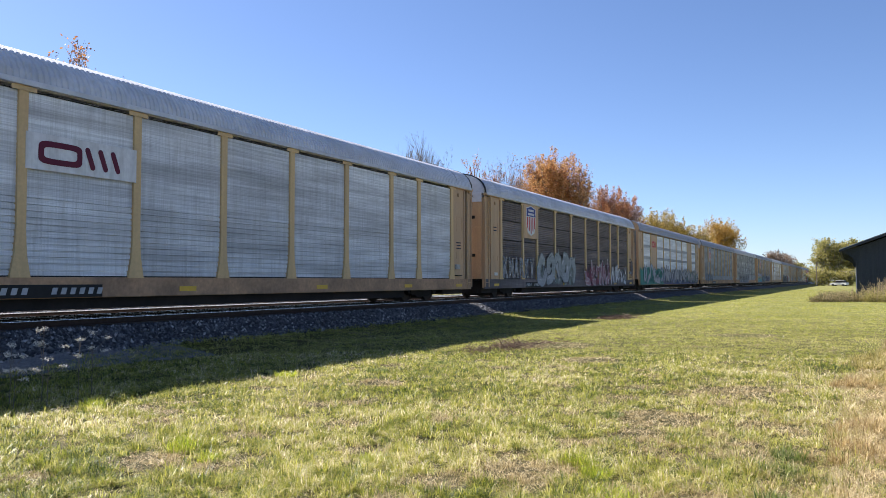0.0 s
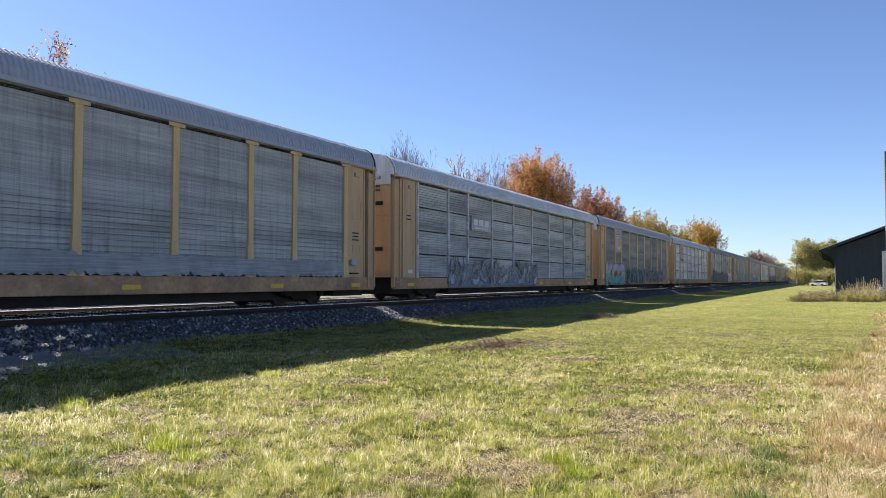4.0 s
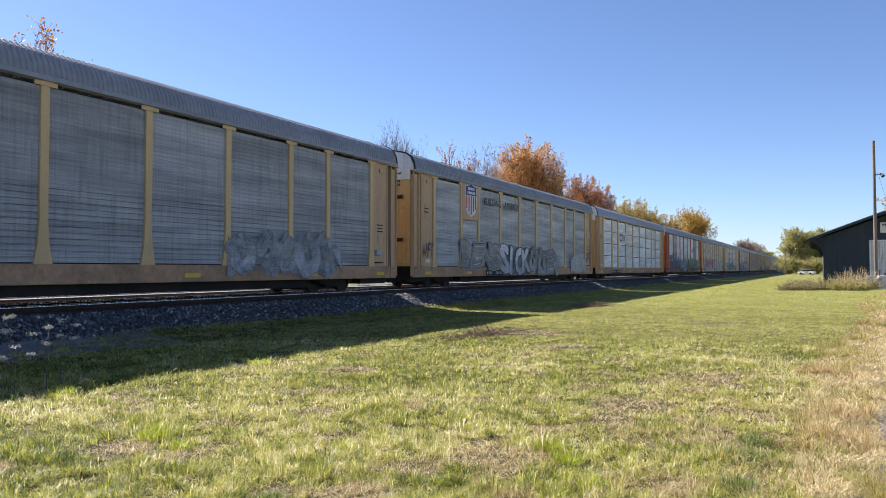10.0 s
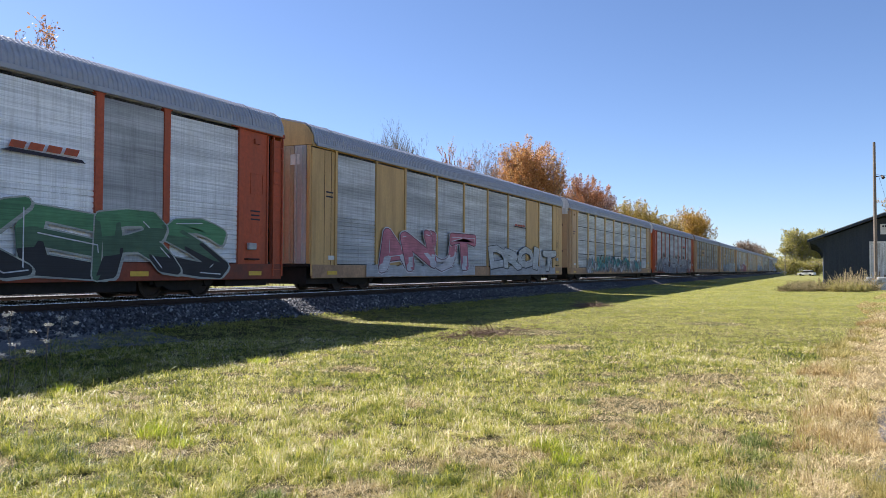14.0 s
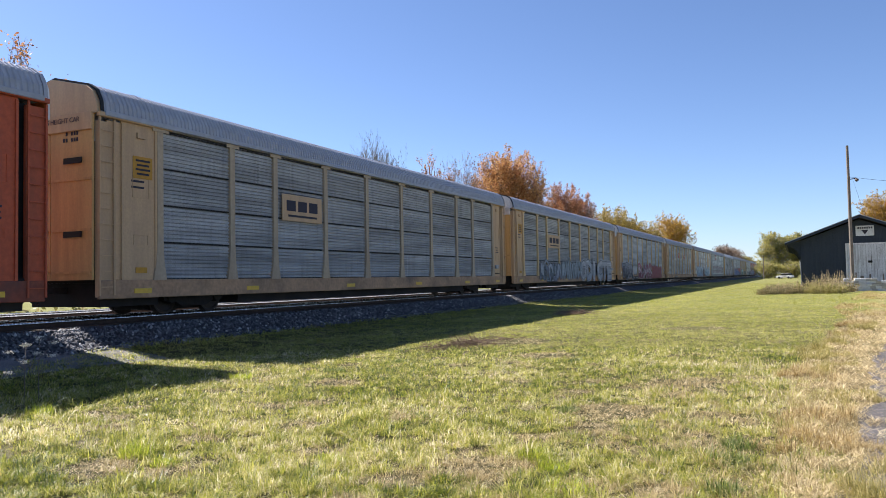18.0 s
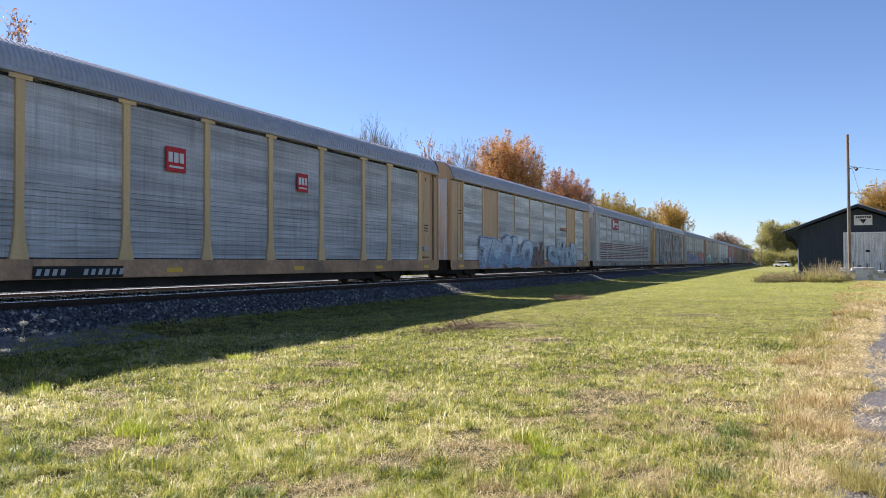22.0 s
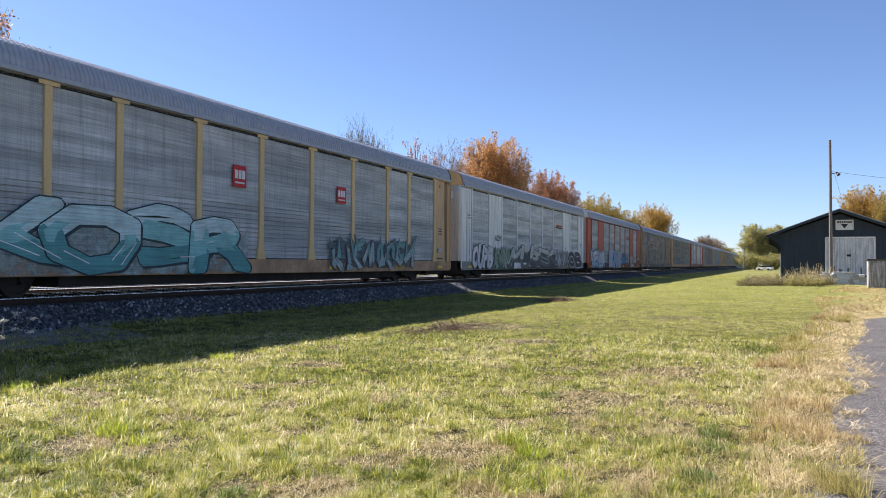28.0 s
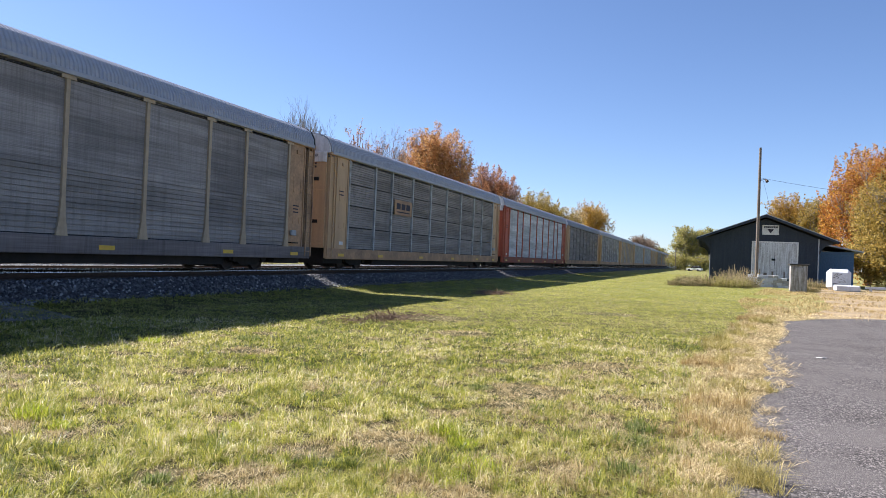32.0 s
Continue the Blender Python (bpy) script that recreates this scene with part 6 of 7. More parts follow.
def build_trees():
    def at(az, dist, *args, **kw):
        x, y = place(az, dist)
        return tree(x, y, *args, **kw)

    at(-56.2, 55, 17.6, 12, "red", "half-bare tree with a few orange leaves", 11, 8000, 0.11, 0.25, 5)
    at(-30.4, 85, 18.6, 8.6, "dull", "bare tree with fine grey twigs", 12, 0, 0.1, 0.2, 6, sweep=0.5)
    at(-25.3, 95, 17.9, 5.2, "red", "slender tree with sparse red-brown leaves", 13, 4200, 0.10, 0.25, 4)
    at(-23.2, 100, 18.8, 6.4, "red", "bare tree with a few brown leaves", 14, 1300, 0.11, 0.2, 6, sweep=0.5)
    at(-19.7, 105, 19.4, 11.4, "rust", "broad maple in rust-orange autumn leaf", 15, 84000, 0.105, 0.2, 5, 0, 0.9)
    at(-15.6, 135, 17.9, 11.0, "red", "maple in red-brown autumn leaf", 16, 62000, 0.12, 0.18, 5, 0, 0.9)
    at(-12.2, 180, 17.6, 13, "yellow", "broad tree in olive-yellow leaf", 17, 34000, 0.17, 0.15, 4, 0, 0.85)
    at(-10.4, 185, 14.6, 11, "yellow", "broad tree in olive-yellow leaf", 18, 28000, 0.17, 0.15, 4, 0, 0.85)
    at(-8.2, 215, 18.2, 14, "gold", "tall tree in golden autumn leaf", 19, 15000, 0.22, 0.15, 4, 0, 0.6)
    for k, (az, d, h, w, lf) in enumerate(((-4.5, 400, 16.5, 14, "dull"), (-3.9, 420, 15.5, 13, "dull"), (-3.3, 440, 12, 12, "green"), (-2.8, 450, 9.5, 12, "green"))):
        at(az, d, h, w, lf, "distant tree in dull autumn leaf", 30 + k, 2200, 0.45, 0.1, 4, 0, 0.6)
    at(-1.3, 265, 15.0, 11, "pale", "low olive-green tree beside the parking place", 21, 12000, 0.24, 0.04, 5, 0, 0.5)
    at(0.0, 270, 15.0, 11, "pale", "low olive-green tree beside the parking place", 22, 12000, 0.24, 0.04, 5, 0, 0.5)
    at(5.5, 125, 13.2, 7.5, "gold", "golden-orange tree behind the freight house", 23, 30000, 0.11, 0.2, 5, 0, 0.7)
    at(7.2, 122, 12.4, 7, "yellow", "yellow-green tree behind the freight house", 24, 28000, 0.11, 0.1, 5, 0, 0.7)
    at(10.3, 108, 17.4, 12, "orange", "tall orange maple behind the annexe", 25, 80000, 0.125, 0.02, 5, 0, 0.8)
    at(12.2, 100, 13.8, 12, "yellow", "yellow-green tree beside the asphalt", 26, 56000, 0.12, 0.02, 5, 0, 0.8)
    at(11.4, 97, 6.0, 9, "yellow", "low yellow-green bush beside the annexe", 27, 16000, 0.14, 0.02, 4, 0, 0.85)
    at(-1.7, 256, 5.5, 9, "pale", "low olive-green bush below the trees", 28, 4000, 0.22, 0.02, 4, 0, 0.85)
    at(-0.1, 258, 5.0, 9, "pale", "low olive-green bush below the trees", 29, 4000, 0.22, 0.02, 4, 0, 0.85)


build_trees()


# ---- the freight house and what stands round it ----
M["drive"] = gravel("dusty_drive", (0.20, 0.15, 0.09), (0.42, 0.33, 0.21), 40, 0.5, (0.42, 0.31, 0.16))
M["wall_dark"] = surface("dark_slate_boarding", (0.036, 0.046, 0.064), 0.25, 8, 1.0, 0.8, 0, 0.2, (0.06, 0.068, 0.082), 0.5, True)
M["wall_blue"] = surface("blue_boarding", (0.10, 0.17, 0.27), 0.2, 8, 1.0, 0.8, 0, 0.2, (0.14, 0.19, 0.25), 0.5, True)
M["trim_pale"] = surface("pale_trim", (0.42, 0.44, 0.46), 0.15, 8, 1.0, 0.7, 0, 0.1)
M["door_white"] = surface("flaking_white_door", (0.64, 0.65, 0.67), 0.15, 7, 1.6, 0.8, 0, 0.2, (0.20, 0.19, 0.18), 0.75, True)
M["shingle"] = surface("dark_shingle_roof", (0.06, 0.058, 0.058), 0.3, 6, 1.0, 0.9, 0, 0.4)
M["post_wood"] = surface("weathered_pole", (0.20, 0.165, 0.135), 0.25, 8, 1.0, 0.9, 0, 0.3, (0.12, 0.10, 0.08), 0.5, True)
M["concrete"] = surface("pale_concrete", (0.42, 0.41, 0.39), 0.15, 10, 1.5, 0.9, 0, 0.3, (0.25, 0.24, 0.22), 0.6)
M["concrete_white"] = surface("whitewashed_block", (0.62, 0.63, 0.65), 0.12, 8, 1.5, 0.85, 0, 0.3, (0.38, 0.38, 0.4), 0.5)

M["flaking"] = surface("flaking_whitewashed_boards", (0.22, 0.20, 0.18), 0.3, 9, 2.2, 0.85, 0, 0.3, (0.60, 0.60, 0.60), 0.85, True)
FX, FL = 80.0, 26.0
F_LEFT, F_RIGHT, F_MID = -0.6, -10.2, -5.5


def build_freight_house():
    house = new("freight_house")
    tagged(house, "dark slate-boarded freight house with wide eaves and white doors", "building")
    base, wall_top, apex = GROUND, 3.9, 6.05
    bm = bmesh.new()
    front = [(F_RIGHT, base), (F_LEFT, base), (F_LEFT, wall_top), (F_MID, apex - 0.35), (F_RIGHT, wall_top)]
    for x0, x1 in ((FX, FX + 0.2), (FX + FL - 0.2, FX + FL)):
        a = [bm.verts.new((x0, y, z)) for y, z in front]
        b = [bm.verts.new((x1, y, z)) for y, z in front]
        bm.faces.new(a)
        bm.faces.new(b[::-1])
        for k in range(5):
            bm.faces.new((a[(k + 1) % 5], a[k], b[k], b[(k + 1) % 5]))
    add_box(bm, FX + 0.2, FX + FL - 0.2, F_LEFT - 0.2, F_LEFT, base, wall_top)
    add_box(bm, FX + 0.2, FX + FL - 0.2, F_RIGHT, F_RIGHT + 0.2, base, wall_top)
    bmesh.ops.recalc_face_normals(bm, faces=bm.faces[:])
    part("wall", bm, M["wall_dark"], house)
    n = 40
    for k in range(n):
        y0 = F_RIGHT + (F_LEFT - F_RIGHT) * k / n
        y1 = F_RIGHT + (F_LEFT - F_RIGHT) * (k + 1) / n - 0.008
        ym = (y0 + y1) / 2
        zt = wall_top + (apex - 0.4 - wall_top) * (1 - abs(ym - F_MID) / (F_LEFT - F_MID))
        bm = bmesh.new()
        add_box(bm, FX - 0.025, FX - 0.003, y0, y1, base, max(wall_top - 0.05, zt - 0.1))
        part("board", bm, M["wall_dark"], house)
    # roof slabs with overhang
    for s, edge in ((1, 0.85), (-1, -11.85)):
        bm = bmesh.new()
        ez = 3.62
        pts = [(F_MID, apex), (edge, ez), (edge, ez - 0.16), (F_MID, apex - 0.2)]
        a = [bm.verts.new((FX - 0.9, y, z)) for y, z in pts]
        b = [bm.verts.new((FX + FL + 0.9, y, z)) for y, z in pts]
        bm.faces.new(a)
        bm.faces.new(b[::-1])
        for k in range(4):
            bm.faces.new((a[(k + 1) % 4], a[k], b[k], b[(k + 1) % 4]))
        bmesh.ops.recalc_face_normals(bm, faces=bm.faces[:])
        part("roof_slope", bm, M["shingle"], house)
        bm = bmesh.new()
        v0, v1 = Vector((FX - 0.93, F_MID, apex + 0.02)), Vector((FX - 0.93, edge, ez + 0.02))
        q = [v0, v1, v1 - Vector((0, 0, 0.2)), v0 - Vector((0, 0, 0.24))]
        a = [bm.verts.new(p) for p in q]
        b = [bm.verts.new(p + Vector((0.028, 0, 0))) for p in q]
        bm.faces.new(a)
        bm.faces.new(b[::-1])
        for k in range(4):
            bm.faces.new((a[(k + 1) % 4], a[k], b[k], b[(k + 1) % 4]))
        bmesh.ops.recalc_face_normals(bm, faces=bm.faces[:])
        part("barge_board", bm, M["wall_dark"], house)
        bm = bmesh.new()
        q = [v0 + Vector((-0.02, 0, 0.06)), v1 + Vector((-0.02, 0, 0.06)), v1 + Vector((-0.02, 0, 0.0)), v0 + Vector((-0.02, 0, 0.0))]
        a = [bm.verts.new(p) for p in q]
        b = [bm.verts.new(p + Vector((0.04, 0, 0))) for p in q]
        bm.faces.new(a)
        bm.faces.new(b[::-1])
        for k in range(4):
            bm.faces.new((a[(k + 1) % 4], a[k], b[k], b[(k + 1) % 4]))
        bmesh.ops.recalc_face_normals(bm, faces=bm.faces[:])
        part("drip_edge", bm, M["trim_pale"], house)
        for x in np.arange(FX + 0.1, FX + FL, 3.2):
            bm = bmesh.new()
            wy = F_LEFT if s > 0 else F_RIGHT
            pts = [(0.0, -1.5), (0.16, -1.5), (0.34, -1.0), (0.7, -0.68), (1.25, -0.5), (1.25, -0.28), (0.0, -0.05)]
            a = [bm.verts.new((x - 0.09, wy + s * p, wall_top + q)) for p, q in pts]
            b = [bm.verts.new((x + 0.09, wy + s * p, wall_top + q)) for p, q in pts]
            bm.faces.new(a)
            bm.faces.new(b[::-1])
            for k in range(7):
                bm.faces.new((a[(k + 1) % 7], a[k], b[k], b[(k + 1) % 7]))
            bmesh.ops.recalc_face_normals(bm, faces=bm.faces[:])
            part("eave_bracket", bm, M["wall_dark"], house)
    # double door
    y0, y1 = -8.35, -4.45
    for name, yy in (("door_leaf", (y0, (y0 + y1) / 2 - 0.01)), ("door_leaf", ((y0 + y1) / 2 + 0.01, y1))):
        bm = bmesh.new()
        m = 9
        for k in range(m):
            a = yy[0] + (yy[1] - yy[0]) * k / m
            add_box(bm, FX - 0.06, FX - 0.03, a + 0.006, a + (yy[1] - yy[0]) / m - 0.006, -0.1, 3.35)
        part(name, bm, M["door_white"], house)
    bm = bmesh.new()
    add_box(bm, FX - 0.09, FX - 0.03, y0 - 0.14, y0, -0.1, 3.5)
    add_box(bm, FX - 0.09, FX - 0.03, y1, y1 + 0.14, -0.1, 3.5)
    add_box(bm, FX - 0.09, FX - 0.03, y0, y1, 3.36, 3.5)
    part("door_frame", bm, M["white"], house)
    box("door_latch", 0.05, 0.34, 0.2, M["black"], house, (FX - 0.09, -6.3, 1.75), 0.02, "dark iron door latch")
    for k, (py, pz, pw, ph) in enumerate(((-5.1, 0.35, 0.12, 0.8), (-5.6, 0.2, 0.3, 0.5), (-6.25, 0.15, 0.16, 0.9), (-7.3, 0.3, 0.12, 0.6), (-8.0, 0.2, 0.25, 0.5))):
        box("bare_patch", 0.006, pw, ph, M["post_wood"], house, (FX - 0.064, py, pz), 0.0)
    # sign over the door
    sign = box("sign", 0.05, 1.5, 0.95, M["chalk"], house, (FX - 0.06, -5.95, 4.62), 0.01, "white sign with a dark triangle")
    bm = bmesh.new()
    a = [bm.verts.new((-0.03, y, z)) for y, z in ((-0.3, 0.08), (0.3, 0.08), (0.0, -0.34))]
    bm.faces.new(a)
    for k in range(7):
        add_box(bm, -0.032, -0.026, -0.62 + 0.18 * k, -0.49 + 0.18 * k, 0.18, 0.36)
    part("sign_marks", bm, M["ink"], sign)
    for y in (F_LEFT + 0.04, F_RIGHT - 0.04):
        box("corner_board", 0.1, 0.1, wall_top - base, M["wall_dark"] if y > F_MID else M["trim_pale"], house, (FX - 0.02, y, (wall_top + base) / 2), 0.01)


build_freight_house()


def build_yard():
    wx_beam = 70.5
    bm = bmesh.new()
    lot = [(27.4, -3.0), (36, -5.2), (50, -6.6), (66, -8.2), (79, -9.6), (79, -42), (27.4, -42)]
    bm.faces.new([bm.verts.new((px, py, GROUND + 0.006)) for px, py in lot])
    tagged(part("gravel_drive", bm, M["drive"]), "dusty tan gravel drive beside the freight house", "gravel", kind="structure")
    # annexe
    ann = new("annexe")
    tagged(ann, "low blue-boarded annexe with a lean-to roof", "building")
    bm = bmesh.new()
    add_box(bm, 88, 100, -14.6, -10.4, GROUND, 2.9)
    part("wall", bm, M["wall_blue"], ann)
    bm = bmesh.new()
    a = [bm.verts.new(p) for p in ((87.4, -10.0, 4.0), (87.4, -15.4, 3.0), (87.4, -15.4, 2.86), (87.4, -10.0, 3.86))]
    b = [bm.verts.new(v.co + Vector((13, 0, 0))) for v in a]
    bm.faces.new(a)
    bm.faces.new(b[::-1])
    for k in range(4):
        bm.faces.new((a[(k + 1) % 4], a[k], b[k], b[(k + 1) % 4]))
    bmesh.ops.recalc_face_normals(bm, faces=bm.faces[:])
    part("roof_slope", bm, M["trim_pale"], ann)
    bm = bmesh.new()
    add_box(bm, wx_beam - 0.12, wx_beam + 0.12, -22.0, -12.6, GROUND + 0.25, GROUND + 0.45)
    for yy in (-13.0, -16.0, -19.0, -21.8):
        add_box(bm, wx_beam - 0.1, wx_beam + 0.1, yy - 0.1, yy + 0.1, GROUND - 0.1, GROUND + 0.25)
    tagged(part("barrier_rail", bm, M["concrete_white"]), "low pale barrier rail along the gravel drive", "barrier")
    # pole
    pole = new("utility_pole")
    tagged(pole, "weathered wooden utility pole with a flood lamp", "pole")
    x, y = place(3.45, 73)
    x2, y2 = place(3.41, 73)
    bm = bmesh.new()
    tube(bm, (x, y, GROUND - 0.3), (x2, y2, 11.6), 0.155, 0.105, 10)
    part("shaft", bm, M["post_wood"], pole)
    bm = bmesh.new()
    tube(bm, (x, y, 8.7), (x, y - 0.5, 8.75), 0.04, 0.03, 6)
    tube(bm, (x - 0.05, y - 0.45, 8.78), (x - 0.25, y - 0.6, 8.55), 0.07, 0.15, 8)
    part("flood_lamp", bm, M["steel"], pole)
    bm = bmesh.new()
    rings = []
    for k in range(13):
        t = k / 12
        p = Vector((x + 14 * t, y - 22 * t, 8.9 - 1.0 * t - 1.6 * t * (1 - t)))
        rings.append([bm.verts.new(p + Vector((dx, 0, dz))) for dx, dz in ((-0.012, 0), (0, -0.012), (0.012, 0), (0, 0.012))])
    for r0, r1 in zip(rings, rings[1:]):
        for j in range(4):
            bm.faces.new((r0[j], r0[(j + 1) % 4], r1[(j + 1) % 4], r1[j]))
    tagged(part("cable", bm, M["black"]), "thin overhead cable from the pole", "cable")
    bm = bmesh.new()
    tube(bm, (x, y - 0.3, 8.6), (x + 3, y - 1.6, 4.6), 0.01, 0.01, 4)
    tagged(part("cable", bm, M["black"]), "thin cable down to the freight house", "cable")
    # relay case, blocks
    case = new("relay_case")
    cx, cy = place(6.1, 60.5)
    case.location = (cx, cy, GROUND)
    tagged(case, "weathered pale relay case with a dark lid", "relay case")
    box("body", 1.0, 1.1, 1.92, M["flaking"], case, (0, 0, 0.96), 0.02)
    box("lid", 1.2, 1.3, 0.1, M["shingle"], case, (0, 0, 1.97), 0.02)
    box("door", 0.03, 0.9, 1.6, M["flaking"], case, (-0.52, 0, 0.95), 0.01)
    b1 = new("concrete_block_plinth")
    b1.location = (70.0, -5.15, GROUND)
    tagged(b1, "low wall of patchy whitewashed concrete blocks at the pole's foot", "concrete blocks")
    rng = random.Random(77)
    for course in range(5):
        for k in range(9):
            jy = 1.42 - 0.4 * k + (0.12 if course % 2 else 0.0)
            if course == 4 and k in (1, 6, 7, 8) or course == 3 and k == 8:
                continue
            box("block", 0.9, 0.385, 0.2, M["concrete_white"] if rng.random() < (0.9 if k < 5 else 0.35) else M["concrete"], b1, (rng.uniform(-0.04, 0.04), jy, 0.1 + course * 0.21), 0.014)
    wx, wy = place(8.55, 72)
    b2 = box("whitewashed_block", 1.5, 1.75, 1.8, M["concrete_white"], None, (wx, wy, GROUND + 0.9), 0.28)
    rng = random.Random(78)
    for k in range(14):
        tone = M["concrete"] if k % 3 else M["ink"]
        box("stain", 0.01, round(rng.uniform(0.12, 0.4), 2), round(rng.uniform(0.04, 0.10), 2), tone, b2, (-0.752, rng.uniform(-0.4, 0.4), rng.uniform(-0.5, 0.5)), 0.002, "", (rng.uniform(-0.9, 0.9), 0, 0))
    tagged(b2, "whitewashed upright concrete block with dark scrawls", "concrete block")
    b3 = box("whitewashed_slab", 1.2, 1.8, 0.5, M["concrete_white"], None, (wx - 2.2, wy - 0.3, GROUND + 0.25), 0.08)
    tagged(b3, "low whitewashed concrete slab", "concrete block")


build_yard()


# ---- grass ----
GRASS = foliage("green_grass_blades", [(0.0, (0.06, 0.095, 0.01)), (0.3, (0.255, 0.28, 0.03)), (0.65, (0.50, 0.475, 0.07)), (0.9, (0.68, 0.60, 0.24)), (1.0, (0.88, 0.77, 0.50))], 0.5, 0.42, 0.6)
FAR_GRASS = foliage("far_grass_blades", [(0.0, (0.24, 0.26, 0.04)), (0.5, (0.385, 0.385, 0.065)), (1.0, (0.55, 0.50, 0.16))], 0.55, 0.5, 0.25)
STRAW = foliage("dry_straw_blades", [(0.0, (0.19, 0.13, 0.045)), (0.5, (0.50, 0.39, 0.17)), (1.0, (0.74, 0.62, 0.36))], 0.35, 0.55)
PALE_STRAW = foliage("bleached_straw", [(0.0, (0.17, 0.11, 0.04)), (0.5, (0.56, 0.435, 0.20)), (1.0, (0.84, 0.71, 0.44))], 0.3, 0.55)
THATCH = foliage("brown_thatch", [(0.0, (0.03, 0.024, 0.01)), (0.6, (0.12, 0.09, 0.036)), (1.0, (0.36, 0.28, 0.14))], 0.3, 0.6)
RUSSET_STRAW = foliage("russet_straw", [(0.0, (0.17, 0.105, 0.04)), (0.5, (0.49, 0.35, 0.125)), (1.0, (0.74, 0.59, 0.30))], 0.35, 0.55)
OLIVE_STRAW = foliage("half_green_straw", [(0.0, (0.12, 0.11, 0.02)), (0.5, (0.44, 0.37, 0.10)), (1.0, (0.68, 0.56, 0.24))], 0.45, 0.55)


def blades(name, xyz, length, width, lean, material, seed, curl=1.2, heading=None, flat=False, plain=False):
    """Bent blades in one mesh: a quad below and a tip above, or, plain, one triangle each."""
    rng = np.random.default_rng(seed)
    n = len(xyz)
    a, b = rng.uniform(0, math.tau, n), rng.uniform(0, math.tau, n)
    if heading is not None:
        b = heading + rng.normal(0, 1.6, n)
        a = b + math.pi / 2 + rng.normal(0, 0.5, n)
    l = length[:, None]
    side = np.stack([np.cos(a), np.sin(a), np.zeros(n)], 1) * width[:, None] * 0.5
    out = np.stack([np.cos(b), np.sin(b), np.zeros(n)], 1)
    k = (lean * (rng.uniform(0.9, 1.15, n) if flat else rng.uniform(0.2, 1.3, n)))[:, None]
    up = np.array([[0, 0, 1.0]])
    tip = xyz + l * (up * np.maximum(0.08, 1 - 0.55 * k) + out * k * curl)
    base = (3 if plain else 5) * np.arange(n)[:, None]
    if plain:
        return numpy_mesh(name, np.stack([xyz - side, xyz + side, tip], 1).reshape(-1, 3), base + [0, 1, 2], material)
    mid = xyz + l * 0.55 * (up * np.maximum(0.12, 1 - 0.3 * k) + out * k * 0.5)
    v = np.stack([xyz - side, xyz + side, mid + side * 0.75, mid - side * 0.75, tip], 1).reshape(-1, 3)
    tri = np.concatenate([base + [0, 1, 2], base + [0, 2, 3], base + [3, 2, 4]], 0)
    return numpy_mesh(name, v, tri, material)


def scatter(n, seed, d0, d1, a0, a1, fall=1.0):
    """Spots on the grass, thinning out with distance from the near end of the lawn; a higher fall thins faster."""
    rng = np.random.default_rng(seed)
    u, e = rng.random(n), 1.0 - fall
    d = d0 * (d1 / d0) ** u if abs(e) < 1e-6 else (d0 ** e + u * (d1 ** e - d0 ** e)) ** (1 / e)
    a = np.radians(rng.uniform(a0, a1, n))
    return d * np.cos(a), d * np.sin(a), d, rng


BARE = ((5.76, 2.38, 0.36), (6.74, 4.82, 0.25), (9.7, 6.33, 0.35), (8.07, 5.58, 0.22), (4.32, 2.82, 0.28), (4.2, 3.33, 0.2), (8.76, 1.93, 0.5), (7.81, 1.9, 0.25), (4.71, 4.69, 0.22),
        (14.5, 4.5, 0.5), (7.47, 3.99, 0.2), (11.2, 1.47, 0.45), (4.71, 1.77, 0.2), (4.6, 5.4, 0.3), (17.5, 6.3, 0.8), (23.0, 2.6, 0.8), (8.7, 0.85, 0.3))
LUSH = ((6.15, 2.0, 0.35), (5.33, 1.44, 0.45), (4.92, 1.65, 0.35), (5.27, 5.64, 0.3), (5.5, 3.66, 0.25), (7.21, 4.4, 0.3), (6.52, 0.7, 0.35), (5.51, 1.1, 0.4), (4.22, 4.51, 0.3), (12.4, 7.0, 0.3))
TUFTS_BRIGHT = ((5.1, 5.45, 0.34, 0.20), (5.35, 5.7, 0.22, 0.13), (6.2, 2.05, 0.30, 0.15), (5.9, 1.8, 0.26, 0.13), (5.3, 1.5, 0.34, 0.14), (4.9, 1.6, 0.30, 0.13), (5.5, 3.66, 0.18, 0.12), (4.9, 4.95, 0.2, 0.12), (6.3, 8.35, 0.3, 0.18), (9.8, 8.2, 0.35, 0.16))
TUFTS_DARK = ((11.0, 7.2, 0.36, 0.13), (4.05, 3.3, 0.18, 0.10), (8.65, 2.45, 0.3, 0.08), (7.72, 3.91, 0.2, 0.07), (5.03, 3.71, 0.2, 0.08), (7.29, 0.5, 0.3, 0.16), (5.69, 0.5, 0.25, 0.15), (6.6, 0.55, 0.3, 0.17), (7.8, 1.55, 0.25, 0.08), (12.6, 6.8, 0.3, 0.10))
spot_rng = random.Random(44)
LUSH += tuple((spot_rng.uniform(3.6, 14), spot_rng.uniform(0.8, 8.5), spot_rng.uniform(0.10, 0.22)) for _ in range(60))
BARE += tuple((spot_rng.uniform(3.6, 16), spot_rng.uniform(0.6, 8.0), spot_rng.uniform(0.10, 0.24)) for _ in range(46))

BARE += tuple((spot_rng.uniform(4.4, 12.5), spot_rng.uniform(0.5, 3.0), spot_rng.uniform(0.10, 0.26)) for _ in range(36))


